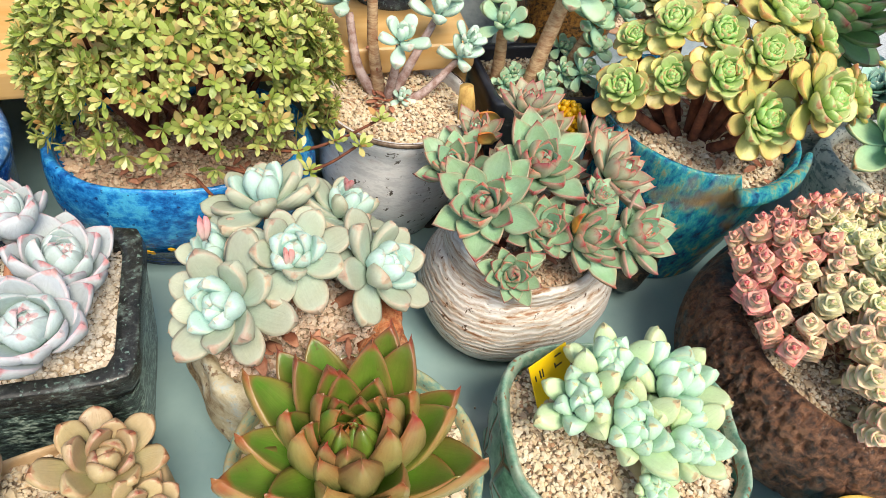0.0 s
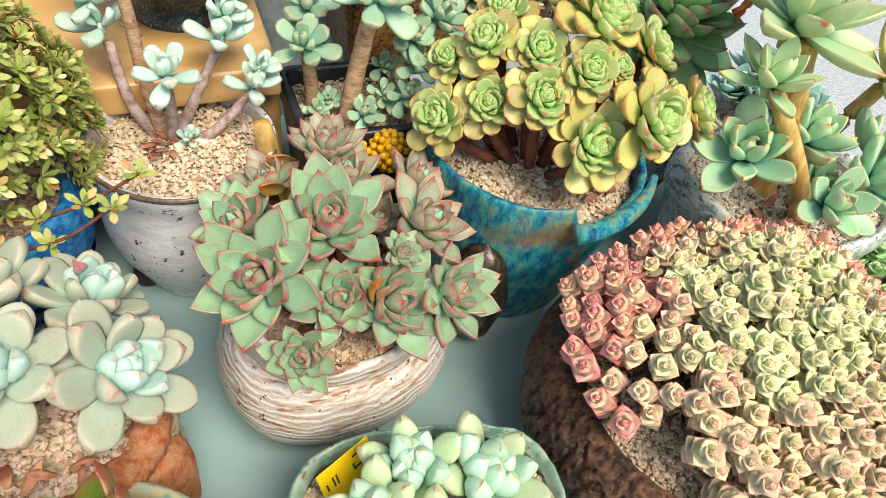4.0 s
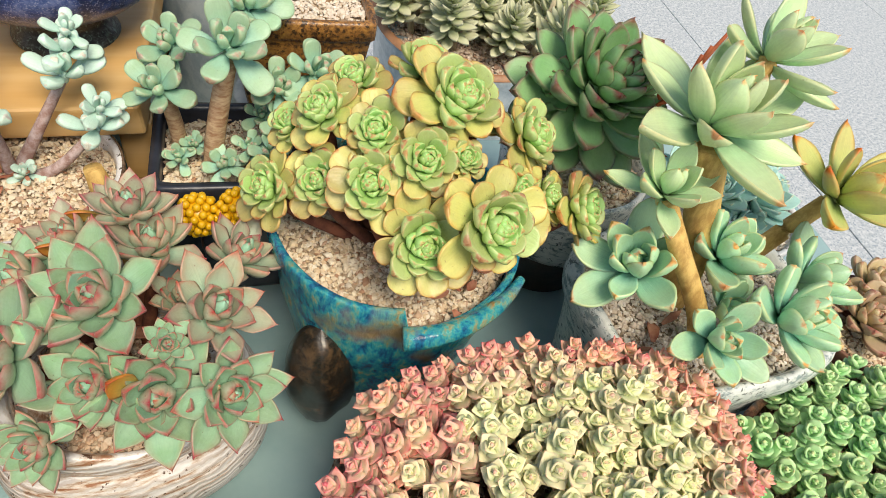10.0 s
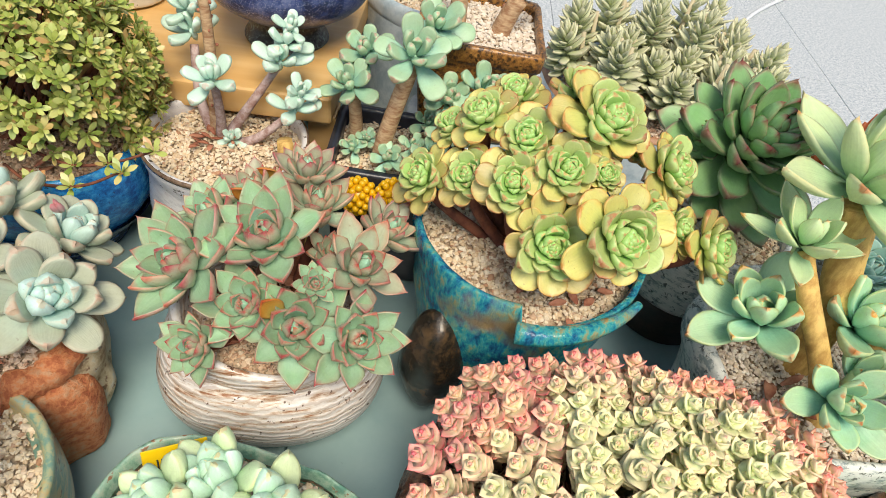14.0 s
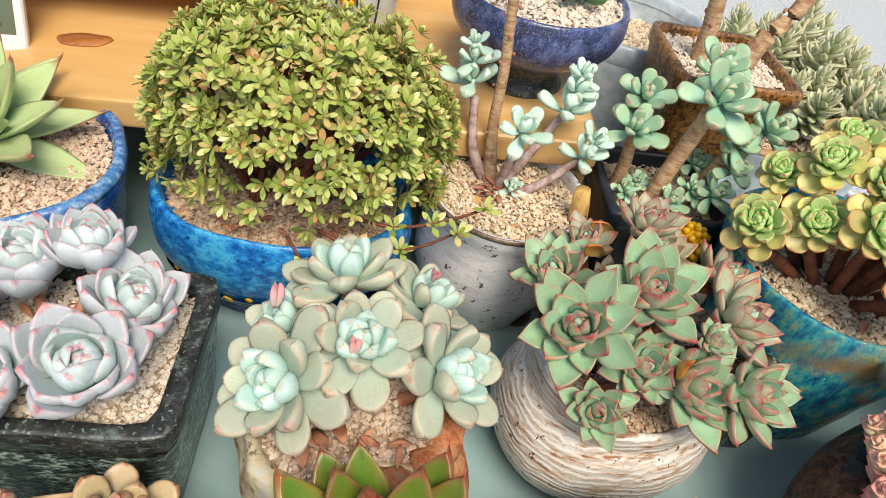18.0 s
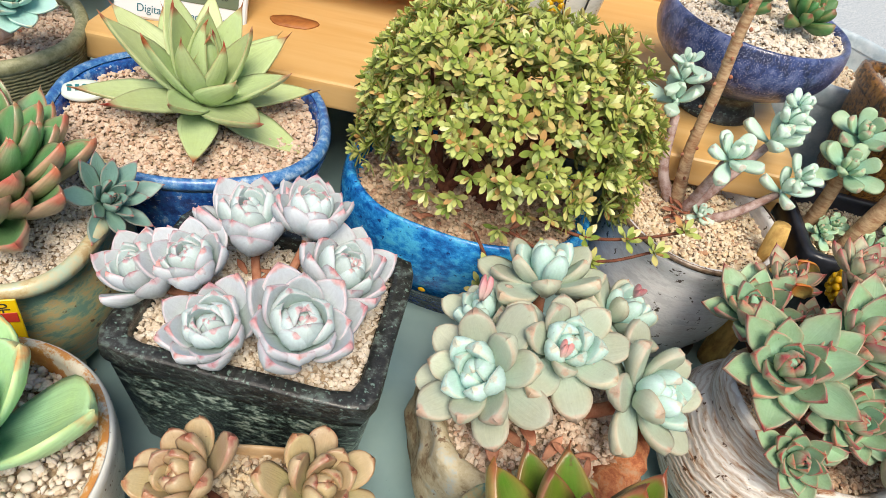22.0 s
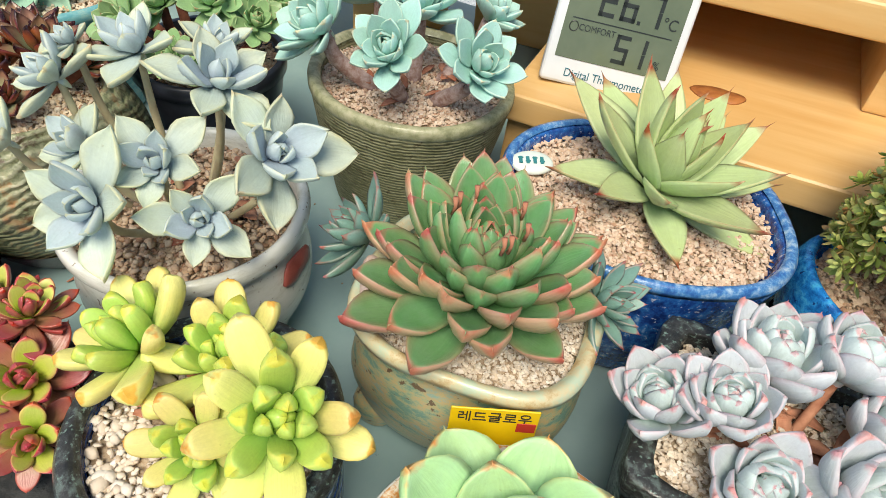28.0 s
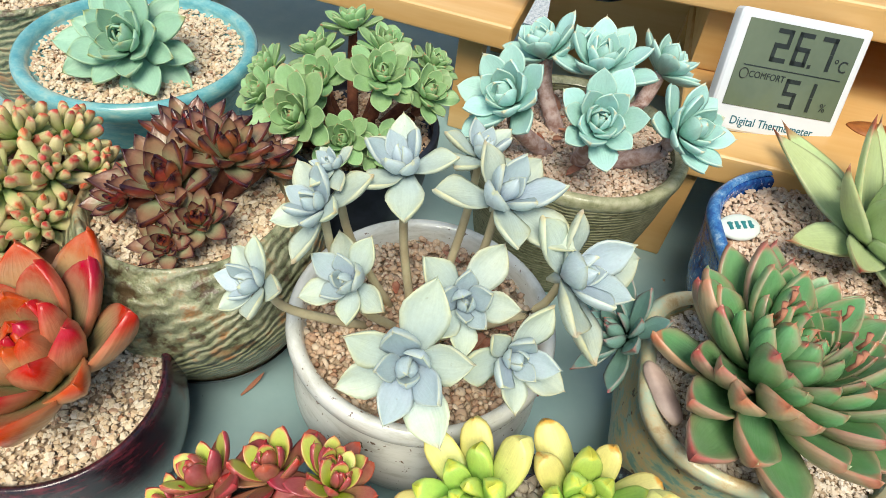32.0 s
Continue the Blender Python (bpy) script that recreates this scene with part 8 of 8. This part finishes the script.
# the right edge: a leaning stalk, pale blue rosettes, brown-red rosettes
R = outline(56, 0.075, 0.070, 2.2, 0, 0.03, 72)
pot("grey_clay_pot", "plain grey clay pot of pale blue rosettes", (0.720, 0.245), R, shell(0.095, 0.74, 0.95, 0.45, 0.97, 0.8, 0.08, 0.85), GREY_GLAZE)
bed((0.720, 0.245), shrunk(R, 0.91), 0.084, 0.006, PALE, "pale gravel in the grey clay pot", 73)
plant("pale_blue_rosettes", "heap of pale blue-grey rosettes", "succulent", (0.715, 0.245, 0.085), K_BLUE, [(0.690, 0.235, 0.128, 0.036), (0.735, 0.222, 0.125, 0.034), (0.712, 0.270, 0.138, 0.034), (0.675, 0.268, 0.120, 0.028), (0.755, 0.262, 0.125, 0.032), (0.712, 0.205, 0.108, 0.026)], stems=MAUVE, pull=0.7)
stalk = thing("leaning_sedum_stalk", "bare leaning tan stalk with long orange-edged leaves", "succulent", at=(0.640, 0.148, 0.112))
branch(stalk, [(0.008, 0.0, -0.004), (0.022, 0.001, 0.026), (0.036, 0.002, 0.050), (0.056, 0.003, 0.080)], [0.0080, 0.0074, 0.007, 0.0066], BARKWOOD, "ringed tan stalk")
S_GOLD = leaf_material("golden_long_leaf", (0.42, 0.50, 0.20), (0.54, 0.52, 0.22), (0.60, 0.38, 0.14), (0.60, 0.22, 0.07), 0.88, 0.12, 0.4)
K_GOLD = Kind("golden", S_GOLD, [dict(width=0.50, thick=0.11, wide=0.56, tip=1.25, curl=0.6, cup=0.4), dict(width=0.44, thick=0.10, wide=0.58, tip=1.3, curl=0.4, cup=0.4)], 14, 4, (82, -6), (0.5, 1.0), 0.3, 0.1, jitter=0.15)
K_GOLD.grow(stalk, (0.058, 0.002, 0.084), (0.15, -0.35, 1), 0.060, 0.6, 3)
R = outline(48, 0.060, 0.055, 2.0, 0, 0.03, 74)
pot("brown_clay_pot", "plain brown clay pot of red-brown rosettes", (0.800, 0.105), R, shell(0.085, 0.74, 0.95, 0.45, 0.97, 0.8, 0.08, 0.85), TERRACOTTA)
bed((0.800, 0.105), shrunk(R, 0.91), 0.075, 0.006, CREAM, "cream gravel in the brown clay pot", 75)
plant("red_brown_rosettes", "red-brown fleshy rosettes in a clay pot", "succulent", (0.800, 0.105, 0.076), K_BROWN, [(0.780, 0.102, 0.104, 0.030), (0.820, 0.090, 0.104, 0.028), (0.806, 0.130, 0.110, 0.028), (0.772, 0.130, 0.098, 0.022)], stems=REDWOOD, pull=0.7)
hose = thing("white_hose", "thin white hose lying across the paving", "hose", at=(1.0, 1.0, -0.297))
part("tube", mesh_of("tube", *tube(bent([(-0.05, -0.6, 0.006), (0.10, -0.2, 0.006), (0.0, 0.3, 0.006), (0.25, 0.8, 0.006), (0.6, 1.2, 0.006)], 10), [0.006, 0.006], 8), WHITE_PLASTIC), None, hose)

# the left edge: terracotta pot of red-tipped beans
R = outline(56, 0.058, 0.058, 2.0, 0, 0.02, 76)
pot("terracotta_pot", "dark terracotta pot of red-tipped bean leaves", (-0.790, 0.062), R, shell(0.115, 0.72, 0.9, 0.45, 0.95, 0.8, 0.09, 0.86), TERRACOTTA)
bed((-0.790, 0.062), shrunk(R, 0.9), 0.104, 0.006, BROWNISH, "brown gravel in the terracotta pot", 77)
K_BEAN = Kind("redbean", S_BEAN, [dict(width=0.34, thick=0.28, wide=0.6, tip=0.9, curl=0.5, cup=0.03, mucro=0.01), dict(width=0.34, thick=0.28, wide=0.64, tip=0.85, curl=0.3, cup=0.03, mucro=0.01)], 22, 5, (84, -10), (0.55, 1.0), 0.9, 0.14)
plant("red_tipped_bean_sedum", "bean-leaved sedum with red tips spilling over a pot", "succulent", (-0.790, 0.062, 0.105), K_BEAN, [(-0.765, 0.050, 0.150, 0.026), (-0.745, 0.068, 0.150, 0.025), (-0.775, 0.085, 0.160, 0.026), (-0.800, 0.055, 0.155, 0.026), (-0.740, 0.045, 0.132, 0.024), (-0.815, 0.085, 0.150, 0.025), (-0.760, 0.105, 0.152, 0.024), (-0.735, 0.092, 0.140, 0.022), (-0.785, 0.028, 0.135, 0.024), (-0.755, 0.022, 0.120, 0.022), (-0.820, 0.035, 0.138, 0.024)], stems=REDWOOD, pull=0.7, lift=0.9)

# small yellow pot at the front edge
R = outline(48, 0.042, 0.038, 2.0, 0, 0.02, 78)
pot("small_yellow_pot", "small mustard-yellow pot at the front edge", (0.352, -0.145), R, shell(0.080, 0.72, 0.92, 0.45, 0.96, 0.8, 0.09, 0.86), glaze("mustard_glaze", [(0.3, (0.46, 0.27, 0.04)), (0.7, (0.62, 0.42, 0.10))], 20))
bed((0.352, -0.145), shrunk(R, 0.9), 0.072, 0.005, CREAM, "cream gravel in the small yellow pot", 79)

# bits lying on the table
petal = tagged(part("dry_petal", mesh_of("dry_petal", *leaf(0.16, 0.05, 0.5, 1.2, 0.5, 0.2), DRIED), m=Matrix.Translation((-0.632, 0.049, 0.002)) @ Matrix.Rotation(1.2, 4, "Z") @ Matrix.Scale(0.022, 4)), "small dry red petal lying on the table", "petal")
crumbs = []
rnd = random.Random(5)
for i in range(70):
    x, y = rnd.uniform(-0.75, 0.62), rnd.uniform(-0.16, 0.30)
    crumbs.append(((x, y, 0.0008), (rnd.uniform(-1, 1), rnd.uniform(-1, 1), 1), rnd.uniform(0.0012, 0.0030), i))
tagged(part("soil_crumbs", many("soil_crumbs", [turned(rounded([(0, -0.5), (1, 0), (0, 0.5)], 1), outline(6, 0.6, 0.4))], crumbs, SOIL)), "scattered soil crumbs and gravel specks on the table", "crumbs", kind="stuff")

# withered leaves caught in the pots
def litter(label, centre, rx, ry, z, n, size, seed):
    r = random.Random(seed)
    out = []
    for i in range(n):
        a, q = r.uniform(0, 6.283), math.sqrt(r.random())
        one = leaf(r.uniform(0.3, 0.5), 0.06, 0.55, 1.4, r.uniform(-0.6, 0.8), 0.5, rows=5, simple=True)
        out.append(moved(one, Matrix.Translation((centre[0] + rx * q * math.cos(a), centre[1] + ry * q * math.sin(a), z + r.uniform(0, 0.004))) @ Matrix.Rotation(r.uniform(0, 6.283), 4, "Z") @ Matrix.Rotation(r.uniform(-0.4, 0.3), 4, "Y") @ Matrix.Scale(size * r.uniform(0.6, 1.2), 4)))
    tagged(part("withered_leaves", mesh_of("withered_leaves", *joined(out), DRIED)), label, "leaf litter", kind="stuff")


litter("withered red leaves between lilac rosettes", (-0.145, 0.100), 0.034, 0.026, 0.106, 16, 0.020, 1)
litter("curled red leaves on the stone planter's gravel", (0.034, 0.052), 0.030, 0.014, 0.100, 9, 0.018, 2)
litter("curled brown leaves on white pumice", (-0.420, -0.030), 0.028, 0.024, 0.114, 10, 0.018, 3)
litter("pinkish withered leaves under the ghost plant", (-0.510, 0.092), 0.044, 0.036, 0.113, 18, 0.019, 4)
litter("russet withered leaves under the sage cluster", (0.215, 0.120), 0.042, 0.034, 0.098, 18, 0.022, 5)
litter("brown withered leaves under the mint-blue rosettes", (-0.463, 0.282), 0.042, 0.036, 0.124, 18, 0.018, 6)
litter("red-brown litter round the frosted plant's stem", (0.132, 0.264), 0.018, 0.014, 0.124, 14, 0.012, 7)
litter("dry leaves under the little tree", (-0.030, 0.222), 0.060, 0.018, 0.100, 18, 0.012, 8)
litter("red-brown mossy litter behind the lime rosettes", (0.372, 0.226), 0.050, 0.020, 0.134, 34, 0.012, 10)
litter("dry leaves by the soft green stems", (0.575, 0.085), 0.036, 0.022, 0.117, 9, 0.020, 9)
